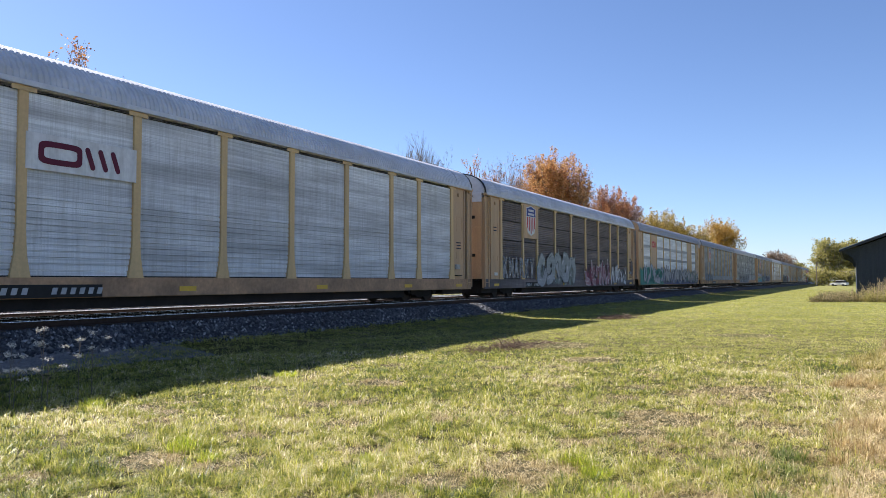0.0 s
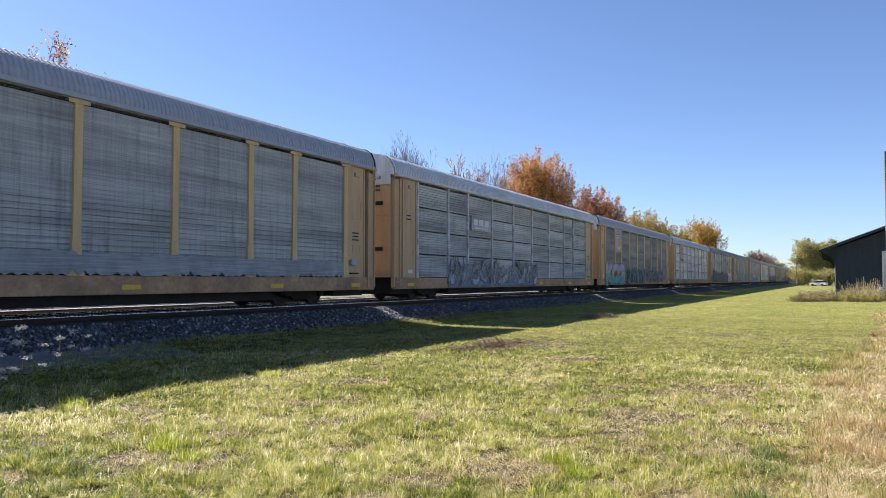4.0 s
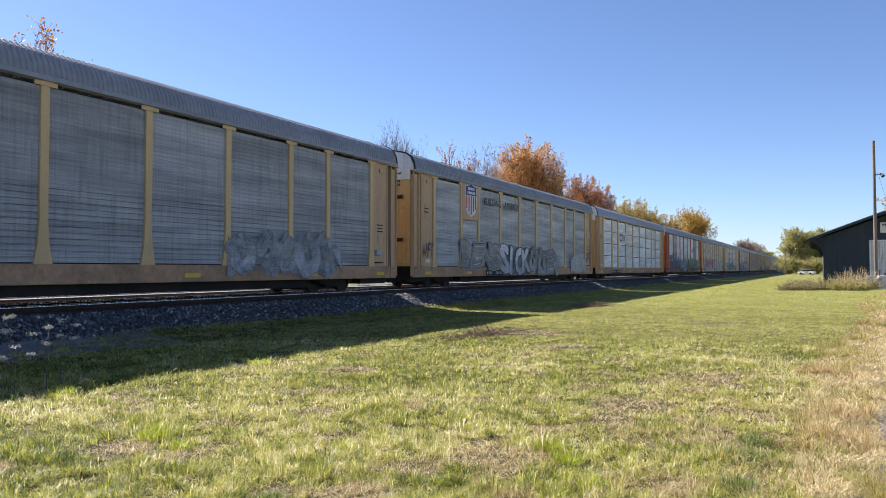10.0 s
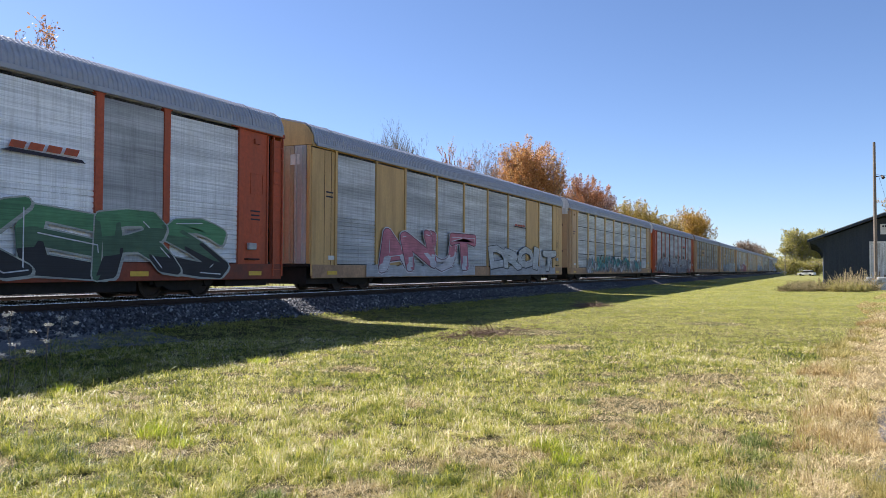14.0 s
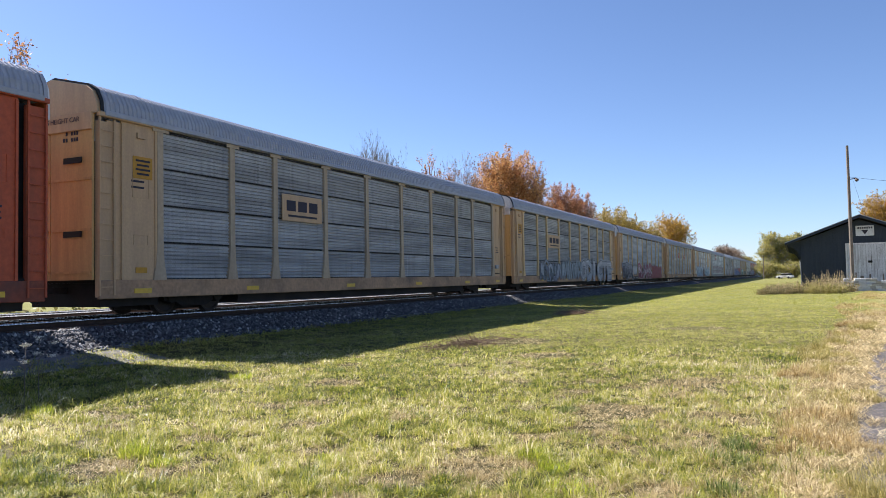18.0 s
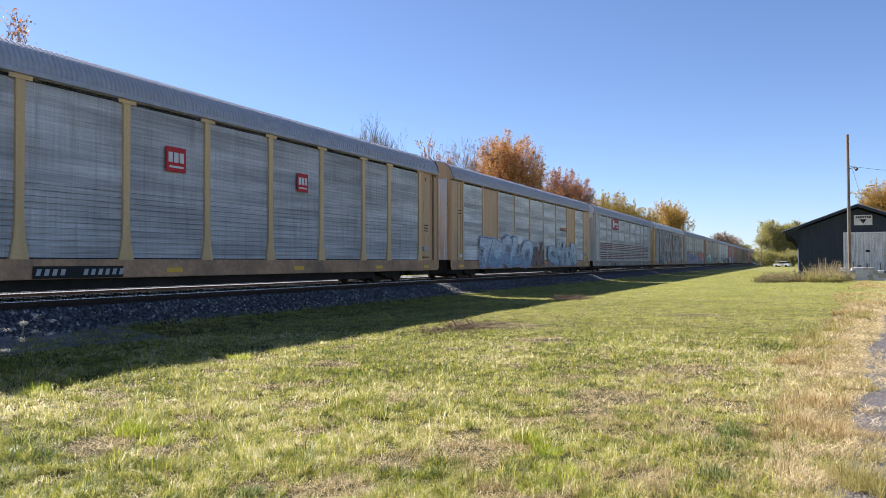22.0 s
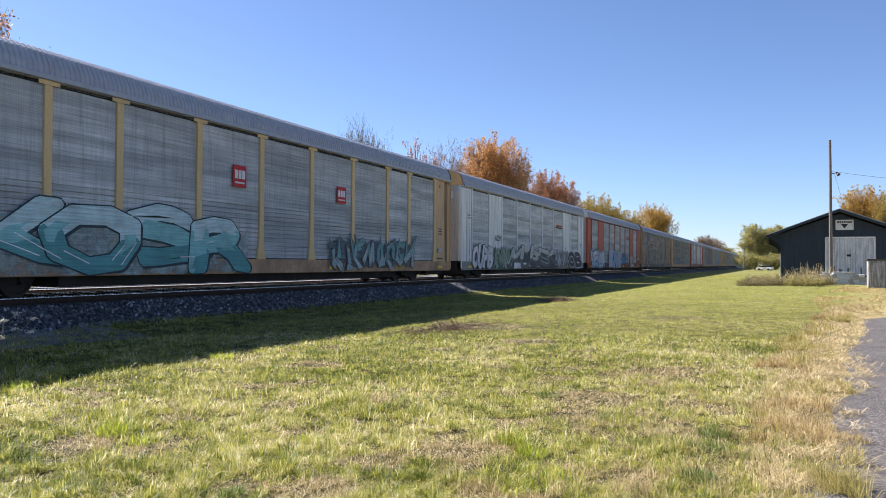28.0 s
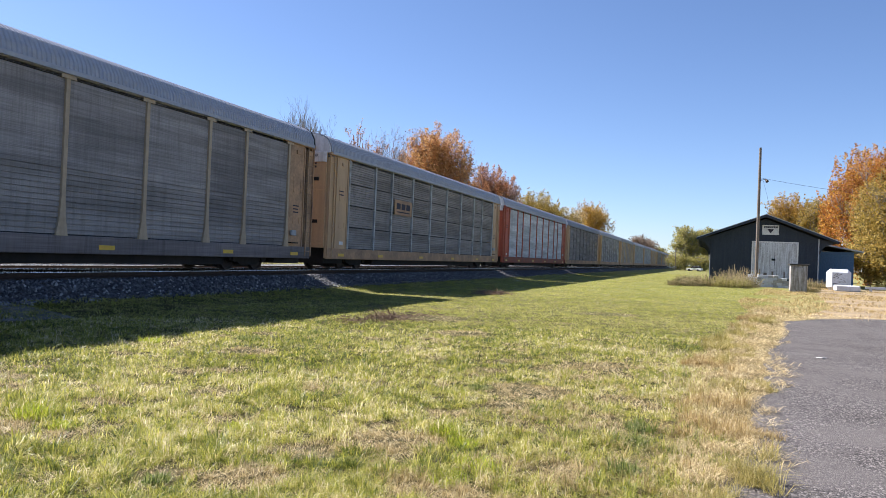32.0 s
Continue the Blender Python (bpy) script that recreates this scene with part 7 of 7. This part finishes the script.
# worn wheel furrows in the lawn: (x, y) along each
FURROWS = (((9.6, 11.1, 12.4, 13.3, 14.2), (2.05, 2.05, 1.58, 1.05, 0.56)), ((6.0, 6.9, 8.1, 9.5), (1.78, 1.86, 1.96, 1.54)), ((5.4, 6.2, 7.6), (0.52, 0.45, 0.35)))


def near_spots(x, y, spots):
    f = np.zeros(len(x))
    for sx, sy, r in spots:
        f = np.maximum(f, np.exp(-((x - sx) ** 2 + (y - sy) ** 2) / (r * r)))
    return f


def straw_line(x):
    """Where the lawn's green gives way to the dry border."""
    return np.where(x < 13, 0.12, 0.12 - 0.115 * (x - 13))


def field_of(x, y, f, z, along=1.0):
    """Smooth noise over the lawn; along below 1 draws it out in the direction of mowing."""
    return np.array([noise.noise(Vector((p * f * along, q * f, z))) for p, q in zip(x, y)])


def build_grass():
    per = 9
    x, y, d, rng = scatter(150000, 41, 4.2, 140, -14, 63, 1.3)
    edge = np.array([road_edge(v) for v in x])
    field, tuft, clump = field_of(x, y, 0.6, 1.7), field_of(x, y, 2.0, 4.2, 0.8), field_of(x, y, 10.0, 8.2)
    lump = field_of(x, y, 4.2, 2.9)
    bare, lush = near_spots(x, y, BARE), near_spots(x, y, LUSH)
    even = np.clip(1.25 - d / 19, 0.08, 1.0)
    rise = even * (0.3 * tuft + 2.2 * clump + 1.6 * lump + 0.15 * field)
    high = np.clip(0.9 + rise, 0.25, 1.75) * (1 + 0.7 * lush)
    line = straw_line(x) + 0.7 * tuft + 0.3 * clump
    off_road = y > np.maximum(edge, -7.0) + 0.05
    drive = (x > 29) & (y < -3.0 - 0.11 * (x - 35))
    worn = np.max([np.exp(-(np.abs(y - np.interp(x, *line_of)) / 0.13) ** 2) * (x > line_of[0][0]) * (x < line_of[0][-1]) for line_of in FURROWS], axis=0)
    rise = rise - 0.9 * worn
    gap = np.clip(0.36 - 1.4 * rise, 0.0, 0.82) * np.clip(1.2 - d / 18, 0.0, 1)
    keep = (y < 12.2 + 0.5 * field + 0.4 * tuft + np.clip(0.75 * (x - 9), 0, 1.6)) & off_road & (rng.random(len(x)) > np.maximum(0.88 * bare, gap)) & (~drive | (rng.random(len(x)) < 0.35))
    pale = even * (0.6 * field + 0.7 * tuft + 0.6 * lump) + 0.5 * rng.normal(0, 0.35, len(x))
    strawy = keep & (drive | (y < line) & (lush < 0.4) | (bare > 0.3) | (pale > 0.38 + 0.42 * np.clip((y - 1.5) / 2.2, 0, 1)))
    strawy &= (y > line) | (rng.random(len(x)) < 0.5)
    green = keep & ~strawy & (y > line - 0.45)
    rest = np.maximum(np.array([relief(p, q) for p, q in zip(x, y)]), np.interp(y - TRACK_Y, [-4.5, -3.95, -3.3, -2.35], [-0.79, -0.695, -0.615, -0.55]) * (y > 11.8) - 2.0 * (y <= 11.8))
    for name, sel, mat, lo, hi, lab in (("grass", green, GRASS, 0.03, 0.092, "short green grass in tufts mixed with dry blades"), ("dry_grass", strawy, STRAW, 0.02, 0.06, "dry straw-coloured grass in patches and along the asphalt")):
        for near in (True, False):
            part_sel = sel & ((d < 17) == near)
            m = int(part_sel.sum())
            big = np.repeat(rng.uniform(0.6, 1.3, m) * high[part_sel], per)
            ds, n = np.repeat(d[part_sel], per), m * per
            r, a = 0.0085 * ds ** 0.95 * np.sqrt(rng.random(n)), rng.uniform(0, math.tau, n)
            xs, ys = np.repeat(x[part_sel], per) + r * np.cos(a), np.repeat(y[part_sel], per) + r * np.sin(a)
            z = np.repeat(rest[part_sel] + 0.018 * np.clip(rise[part_sel], 0, 1.2), per) - 0.004
            length = rng.uniform(lo, hi, n) * big * (1 + 0.006 * ds)
            length *= np.where(rng.random(n) < 0.008, 1.7, 1.0)
            width = 0.0043 * (ds / 5) ** (0.78 if near else 0.92) * rng.uniform(0.6, 1.4, n)
            skin = FAR_GRASS if mat == GRASS and not near else mat
            tagged(new(name, blades(name, np.stack([xs, ys, z], 1), length, width, np.full(n, 1.55), skin, 43, 0.9, a, False, not near)), lab, "grass", kind="stuff")
    # the lawn beside and behind the standing place
    x, y = rng.uniform(-14, 4, 9000), rng.uniform(0.3, 12.0, 9000)
    near = (y > np.array([road_edge(v) for v in x]) + 0.15) & ((np.hypot(x, y) < 4.4) | (np.degrees(np.arctan2(y, x)) > 62))
    x, y = np.repeat(x[near], 12), np.repeat(y[near], 12)
    n = len(x)
    x, y = x + rng.normal(0, 0.05, n), y + rng.normal(0, 0.05, n)
    z = np.array([relief(p, q) for p, q in zip(x, y)])
    me = blades("grass", np.stack([x, y, z], 1), rng.uniform(0.03, 0.13, n), np.full(n, 0.008), np.full(n, 1.2), GRASS, 49, 1.0)
    tagged(new("grass", me), "short green grass in tufts mixed with dry blades", "grass", kind="stuff")
    # mown clippings lying flat
    x, y, d, rng = scatter(120000, 47, 4.2, 26, -14, 63, 1.4)
    edge = np.array([road_edge(v) for v in x])
    thin = field_of(x, y, 1.3, 6.6) + 0.8 * field_of(x, y, 4.0, 2.6) + 0.9 * near_spots(x, y, BARE)
    keep = (y < 12.0) & (y > edge) & (rng.random(len(x)) < (0.10 + 1.1 * thin + 0.25 * np.clip((2.6 - y) / 2.0, 0, 1)) * np.clip(1.6 - d / 16, 0, 1))
    x, y, d = x[keep], y[keep], d[keep]
    z = np.array([relief(p, q) for p, q in zip(x, y)]) + 0.012
    n = len(x)
    me = blades("clippings", np.stack([x, y, z], 1), rng.uniform(0.04, 0.11, n), 0.0032 * (d / 4) ** 0.8, np.full(n, 1.8), PALE_STRAW, 48, 0.55, None, True)
    tagged(new("clippings", me), "pale dry grass clippings lying on the lawn", "clippings", kind="stuff")
    # dead brown stems between the tufts
    x, y, d, rng = scatter(90000, 51, 4.2, 15, -14, 63, 1.2)
    keep = (y < 12.0) & (y > np.array([road_edge(v) for v in x]))
    x, y, d = x[keep], y[keep], d[keep]
    z = np.array([relief(p, q) for p, q in zip(x, y)]) + 0.004
    n = len(x)
    me = blades("thatch", np.stack([x, y, z], 1), rng.uniform(0.02, 0.07, n), 0.0045 * (d / 4) ** 0.8, np.full(n, 1.6), THATCH, 52, 0.7, None, True, True)
    tagged(new("thatch", me), "brown dead stems matted between the grass tufts", "thatch", kind="stuff")


def build_straw_edge():
    """Flattened straw that spreads over the asphalt's edge in tongues, with standing dry tufts behind it."""
    rng = np.random.default_rng(57)
    n = 27000
    x = 2.2 + 27 * rng.random(n) ** 1.9
    reach = np.array([0.03 + 0.62 * max(0.0, noise.noise(Vector((v * 1.15, 0.4, 9.1))) + 0.12) for v in x]) * np.clip(1.3 - x / 26, 0.2, 1)
    edge = np.array([road_edge(v) for v in x])
    wide = np.maximum(0.2, straw_line(x) - edge)
    y = edge + wide - (wide + reach) * rng.random(n) ** 0.85
    worn = field_of(x, y, 2.6, 3.3, 0.8) + 0.7 * field_of(x, y, 7.0, 5.1)
    keep = rng.random(n) < np.clip(0.42 + 1.9 * worn, 0.04, 1.0)
    x, y = x[keep], y[keep]
    n = len(x)
    d = np.hypot(x, y)
    z = np.full(n, GROUND + 0.012) + 0.045 * rng.random(n) ** 2
    turn = -1.1 + 2.2 * field_of(x, y, 1.7, 7.7)
    me = blades("straw_edge", np.stack([x, y, z], 1), rng.uniform(0.07, 0.22, n), 0.0033 * (d / 4) ** 0.8 * rng.uniform(0.6, 1.4, n), np.full(n, 1.85), PALE_STRAW, 58, 0.5, turn, True)
    tagged(new("straw_edge", me), "flattened pale straw spread over the asphalt's edge", "straw", kind="stuff")
    # standing tufts
    m, per = 300, 80
    tx = 2.4 + 30 * rng.random(m) ** 1.5
    e = np.array([road_edge(v) for v in tx])
    ty = straw_line(tx) - (straw_line(tx) - np.maximum(e, straw_line(tx) - 1.5)) * 0.62 * rng.random(m) ** 1.2
    tall = rng.uniform(0.06, 0.2, m)
    a, r = rng.uniform(0, math.tau, m * per), 0.09 * np.sqrt(rng.random(m * per))
    xs, ys = np.repeat(tx, per) + r * np.cos(a), np.repeat(ty, per) + r * np.sin(a)
    d = np.hypot(xs, ys)
    length = np.repeat(tall, per) * rng.uniform(0.4, 1.1, m * per)
    me = blades("dry_tufts", np.stack([xs, ys, np.full(m * per, GROUND)], 1), length, 0.0028 * (d / 4) ** 0.8, np.full(m * per, 1.25), PALE_STRAW, 59, 0.9, a)
    tagged(new("dry_tufts", me), "knee-low tufts of dead standing grass along the asphalt", "dry grass", kind="stuff")
    # thick clumps where the mower stopped, some russet, some still half green
    for name, mat, seed, groups, lab in (("russet_tufts", RUSSET_STRAW, 60, 10, "thick russet clumps of dead grass along the asphalt"), ("olive_tufts", OLIVE_STRAW, 61, 22, "half-green golden clumps of grass along the asphalt")):
        rng = np.random.default_rng(seed)
        gx = 3.0 + 22 * rng.random(groups) ** 1.4
        gy = straw_line(gx) + rng.uniform(-0.6, 0.02, groups)
        each, per = 14, 80
        tx, ty = np.repeat(gx, each) + rng.normal(0, 0.25, groups * each), np.repeat(gy, each) + rng.normal(0, 0.16, groups * each)
        tall = np.repeat(rng.uniform(0.13, 0.3, groups), each) * rng.uniform(0.6, 1.2, groups * each)
        m = groups * each
        a, r = rng.uniform(0, math.tau, m * per), 0.075 * np.sqrt(rng.random(m * per))
        xs, ys = np.repeat(tx, per) + r * np.cos(a), np.repeat(ty, per) + r * np.sin(a)
        d = np.hypot(xs, ys)
        length = np.repeat(tall, per) * rng.uniform(0.35, 1.15, m * per)
        me = blades(name, np.stack([xs, ys, np.full(m * per, GROUND)], 1), length, 0.0028 * (d / 4) ** 0.8, np.full(m * per, 1.1), mat, seed, 0.9, a)
        tagged(new(name, me), lab, "dry grass", kind="stuff")


LUSH_BLADE = foliage("bright_tuft_blades", [(0.0, (0.16, 0.22, 0.02)), (0.5, (0.40, 0.46, 0.03)), (1.0, (0.60, 0.58, 0.08))], 0.6, 0.5)
DARK_BLADE = foliage("dark_tuft_blades", [(0.0, (0.05, 0.08, 0.012)), (0.5, (0.17, 0.22, 0.04)), (1.0, (0.40, 0.41, 0.14))], 0.5, 0.45)


def grass_tuft(x, y, width, height, material, label, seed, n=320):
    """One taller tuft standing out of the lawn."""
    rng = np.random.default_rng(seed)
    a, r = rng.uniform(0, math.tau, n), width * 0.5 * np.sqrt(rng.random(n))
    xyz = np.stack([r * np.cos(a), r * np.sin(a), np.zeros(n)], 1)
    me = blades("grass_tuft", xyz, height * rng.uniform(0.4, 1.1, n), np.full(n, 0.0075), np.full(n, 1.0), material, seed, 0.9, a)
    ob = tagged(new("grass_tuft", me), label, "grass tuft", "tall tufts in the lawn", "stuff")
    ob.location = (x, y, relief(x, y))


for k, (gx, gy, gw, gh) in enumerate(TUFTS_BRIGHT):
    grass_tuft(gx, gy, gw, gh, LUSH_BLADE, "bright yellow-green grass tuft standing above the lawn", 300 + k)
for k, (gx, gy, gw, gh) in enumerate(TUFTS_DARK):
    grass_tuft(gx, gy, gw, gh, DARK_BLADE, "dark green broad-bladed grass tuft", 340 + k)


def build_yard_straw():
    """Thin trodden straw over the dusty drive and round the blocks."""
    rng = np.random.default_rng(61)
    n = 60000
    x, y = 27.5 + 50 * rng.random(n), -1.5 - 22 * rng.random(n) ** 1.4
    dense = field_of(x, y, 0.35, 5.5) + 0.5 * field_of(x, y, 1.4, 3.3)
    keep = (dense > -0.12) & (y > np.maximum(-25, -9.0 - 0.2 * (x - 30)) - 4 * rng.random(n)) & (y < straw_line(x) + 1.2)
    keep &= y < np.where(x > 60, -4.0, 9)
    x, y, m = x[keep], y[keep], int(keep.sum())
    d = np.hypot(x, y)
    me = blades("yard_straw", np.stack([x, y, np.full(m, GROUND)], 1), rng.uniform(0.05, 0.2, m), 0.004 * (d / 4) ** 0.8, np.full(m, 1.5), RUSSET_STRAW, 62, 0.9)
    tagged(new("yard_straw", me), "thin dry straw over the dusty drive", "straw", kind="stuff")


build_grass()
build_straw_edge()
build_yard_straw()


# ---- weeds and brush ----
def leaf_cloud(name, centres, spread, n, size, material, parent, seed, flat=1.0):
    rng = np.random.default_rng(seed)
    c = np.asarray(centres)[rng.integers(0, len(centres), n)] + rng.normal(0, 1, (n, 3)) * np.asarray(spread)
    u = rng.normal(size=(n, 3))
    u /= np.linalg.norm(u, axis=1, keepdims=True)
    v = np.cross(u, rng.normal(size=(n, 3)))
    v /= np.linalg.norm(v, axis=1, keepdims=True)
    s = size * rng.uniform(0.6, 1.3, (n, 1))
    q = np.stack([c - u * s, c + v * s * 0.5, c + u * s, c - v * s * 0.5], 1)
    return part(name, numpy_mesh(name, q.reshape(-1, 3), np.arange(4 * n).reshape(n, 4), material), None, parent)


M["dry_stalk"] = surface("dry_weed_stalks", (0.42, 0.33, 0.19), 0.3, 8, 1.5, 0.9, 0, 0.2)


def weed_clump(x, y, height, width, seed, leaf="weed"):
    rng = random.Random(seed)
    root = new("weed_clump")
    root.location = (x, y, GROUND)
    tagged(root, "tall brown-green weeds growing by the track", "weeds", "weeds by the freight house")
    bm = bmesh.new()
    tops = []
    for k in range(130):
        a, r = rng.uniform(0, 6.28), width * 0.5 * rng.random() ** 0.5
        p = Vector((r * math.cos(a), r * math.sin(a), -0.02))
        q = p + Vector((0.5 * math.cos(a) * height * rng.random() ** 2, 0.5 * math.sin(a) * height * rng.random() ** 2, height * rng.uniform(0.2, 1.25) * (1 - 0.6 * r / width)))
        tube(bm, p, q, 0.014, 0.007, 3)
        tops += [tuple(p.lerp(q, t)) for t in (0.1, 0.2, 0.3, 0.4, 0.55, 0.75)]
    tagged(part("stem_clump", bm, M["dry_stalk"], root), kind="stuff")
    leaf_cloud("foliage", tops, (0.09, 0.09, 0.10), 2400 if leaf == "weed" else 3000, 0.055, LEAF[leaf], root, seed)


M["cut_twigs"] = surface("cut_twigs", (0.21, 0.145, 0.10), 0.5, 10, 2, 0.9, 0, 0.2)


def brush_pile(x, y, length, seed):
    rng = random.Random(seed)
    root = new("brush_pile")
    root.location = (x, y, GROUND)
    tagged(root, "heap of grey-brown cut twigs lying on the grass", "brush pile", "brush heaps")
    bm = bmesh.new()
    knots = [(rng.gauss(0, length * 0.36), rng.gauss(0, 0.35), rng.uniform(0.05, 0.2)) for _ in range(15)]
    for k in range(430):
        kx, ky, kz = rng.choice(knots)
        px, py = kx + rng.gauss(0, 0.24), ky + rng.gauss(0, 0.17)
        z = 0.01 + kz * rng.random() * math.exp(-((px - kx) ** 2 + (py - ky) ** 2) / 0.09)
        a = rng.uniform(0, math.tau)
        ln = rng.uniform(0.1, 0.42)
        tube(bm, (px, py, z), (px + ln * math.cos(a), py + ln * math.sin(a), max(0.0, z + rng.uniform(-0.04, 0.12))), 0.007, 0.0035, 4)
    for k in range(4):
        px = rng.gauss(0, length * 0.2)
        tube(bm, (px, 0, 0.1), (px - rng.uniform(0.2, 0.7), rng.uniform(-0.2, 0.2), rng.uniform(0.35, 0.6)), 0.008, 0.003, 4)
    tagged(part("tangle", bm, M["cut_twigs"], root), kind="stuff")


def carrot_weed(x, y, height, seed):
    rng = random.Random(seed)
    root = new("wild_carrot")
    root.location = (x, y, GROUND)
    tagged(root, "dried wild carrot stalk with pale seed heads", "weed", "dried weeds at the shade's edge")
    bm, heads = bmesh.new(), []
    tube(bm, (0, 0, -0.02), (0.03, 0.02, height), 0.005, 0.003, 4)
    heads.append((0.03, 0.02, height))
    for k in range(3):
        z = height * rng.uniform(0.45, 0.75)
        p = (rng.uniform(-0.16, 0.16), rng.uniform(-0.16, 0.16), z + height * 0.25)
        tube(bm, (0.02, 0.01, z), p, 0.004, 0.002, 4)
        heads.append(p)
    part("stalk", bm, M["post_wood"], root)
    tagged(leaf_cloud("seed_head", heads, (0.028, 0.028, 0.012), 260, 0.012, M["seed"], root, seed), kind="stuff")


M["seed"] = surface("pale_seed_heads", (0.62, 0.58, 0.50), 0.2, 20, 2, 0.9, 0, 0.0)
for k, (wx, wy, wh, ww) in enumerate(((64, -0.1, 1.0, 1.7), (66, -2.2, 1.75, 2.2), (62, 1.0, 0.75, 1.5), (70, -3.3, 1.5, 1.9), (63.5, -1.5, 1.15, 1.9), (67, -3.4, 1.0, 1.7), (74, 1.5, 0.8, 2.0), (77, -9.6, 0.9, 2.0), (61.5, -7.3, 0.4, 1.4), (61, 1.9, 0.5, 1.3), (63, -2.6, 0.8, 1.4))):
    weed_clump(wx, wy, wh, ww, 60 + k, "pale" if k in (4, 10) else "weed")
brush_pile(16.0, 6.85, 2.2, 71)
brush_pile(31.0, 8.3, 1.8, 72)
for k, (wx, wy, wh) in enumerate(((6.2, 9.2, 0.95), (5.9, 9.4, 0.75), (6.5, 8.9, 0.8), (6.0, 8.8, 0.6), (7.0, 9.3, 0.85), (5.7, 9.0, 0.5))):
    carrot_weed(wx, wy, wh, 80 + k)


def build_far_verge():
    """Rank dry weeds and scrub on the far side of the tracks."""
    rng = np.random.default_rng(91)
    n = 2600
    c = np.stack([rng.uniform(-10, 330, n), TRACK_Y + rng.uniform(8.5, 13.0, n), GROUND + rng.uniform(0.05, 0.45, n)], 1)
    root = new("far_verge")
    root.location = (0, 0, 0)
    tagged(root, "dense low scrub and weeds beyond the second track", "scrub", kind="stuff")
    leaf_cloud("scrub", c, (0.45, 0.3, 0.12), 32000, 0.13, LEAF["weed"], root, 92)


build_far_verge()


def build_parked_car():
    car = new("parked_car")
    x, y = place(-0.66, 240)
    car.location = (x, y, GROUND)
    car.rotation_euler = (0, 0, radians(68))
    tagged(car, "white parked car on the grass by the trees", "car")
    bm = bmesh.new()
    prism(bm, [(-2.2, 0.35), (2.2, 0.35), (2.25, 0.75), (1.2, 0.95), (-2.2, 1.0), (-2.25, 0.6)], -0.9, 0.9)
    bmesh.ops.recalc_face_normals(bm, faces=bm.faces[:])
    part("body", bm, M["white"], car)
    bm = bmesh.new()
    prism(bm, [(-1.9, 0.98), (1.1, 0.94), (0.4, 1.5), (-1.5, 1.52)], -0.78, 0.78)
    bmesh.ops.recalc_face_normals(bm, faces=bm.faces[:])
    part("cabin", bm, M["black"], car)
    box("roof_panel", 1.9, 1.5, 0.05, M["white"], car, (-0.55, 0, 1.54), 0.02)
    for wx in (-1.35, 1.35):
        for wy in (-0.85, 0.85):
            bm = bmesh.new()
            tube(bm, (wx, wy - 0.1, 0.33), (wx, wy + 0.1, 0.33), 0.33, 0.33, 14)
            part("wheel", bm, M["black"], car)
    shed = new("far_shed")
    x, y = place(-1.95, 430)
    shed.location = (x, y, GROUND)
    tagged(shed, "long low white shed far down the line", "shed")
    box("wall", 12, 9, 3.2, M["white"], shed, (0, 0, 1.6), 0.02)
    box("roof", 12.6, 9.8, 0.4, M["trim_pale"], shed, (0, 0, 3.4), 0.05)
    x, y = place(-2.0, 240)
    bm = bmesh.new()
    tube(bm, (x, y, GROUND), (x, y, 6.2), 0.15, 0.1, 8)
    tagged(part("line_pole", bm, M["post_wood"]), "weathered wooden pole down the line", "pole")


build_parked_car()
scrap = box("paper_scrap", 0.16, 0.09, 0.012, M["white"], None, (14.89, -2.01, GROUND + 0.022), 0.003, "", (0.05, 0.08, 0.6))
tagged(scrap, "crumpled white paper scrap on the asphalt", "litter")


TRAVEL = ((0, -0.17), (1, 23.6), (2, 47.0), (3, 69.6), (6, 139.24), (7, 163.4), (8, 186.57), (9, 209.13), (10, 233.0), (11, 255.69), (12, 278.97), (13, 303.1),
          (14, 325.84), (17, 395.68), (18, 418.98), (19, 443.3), (20, 465.9), (21, 489.25), (22, 513.35), (23, 536.02), (24, 559.4), (25, 582.87),
          (28, 653.26), (29, 676.61), (30, 700.12), (31, 723.49), (32, 746.95))


def motions():
    """The train rolls past at about 23 metres a second, car behind car."""
    ts, ss = zip(*TRAVEL)
    for i, ob in CARS.items():
        start = FIRST + PITCH * i + HALF
        steps = [float(t) for t in ts]
        if start > CURVE_AT - 20:
            steps = sorted(set(steps + [0.5 * k for k in range(65)]))
        rows = []
        for t in steps:
            p, a = track_point(start - float(np.interp(t, ts, ss)))
            rows.append((t, pose(p.x, p.y, 0, 0, 0, math.degrees(a))))
        walk(ob, rows)


motions()
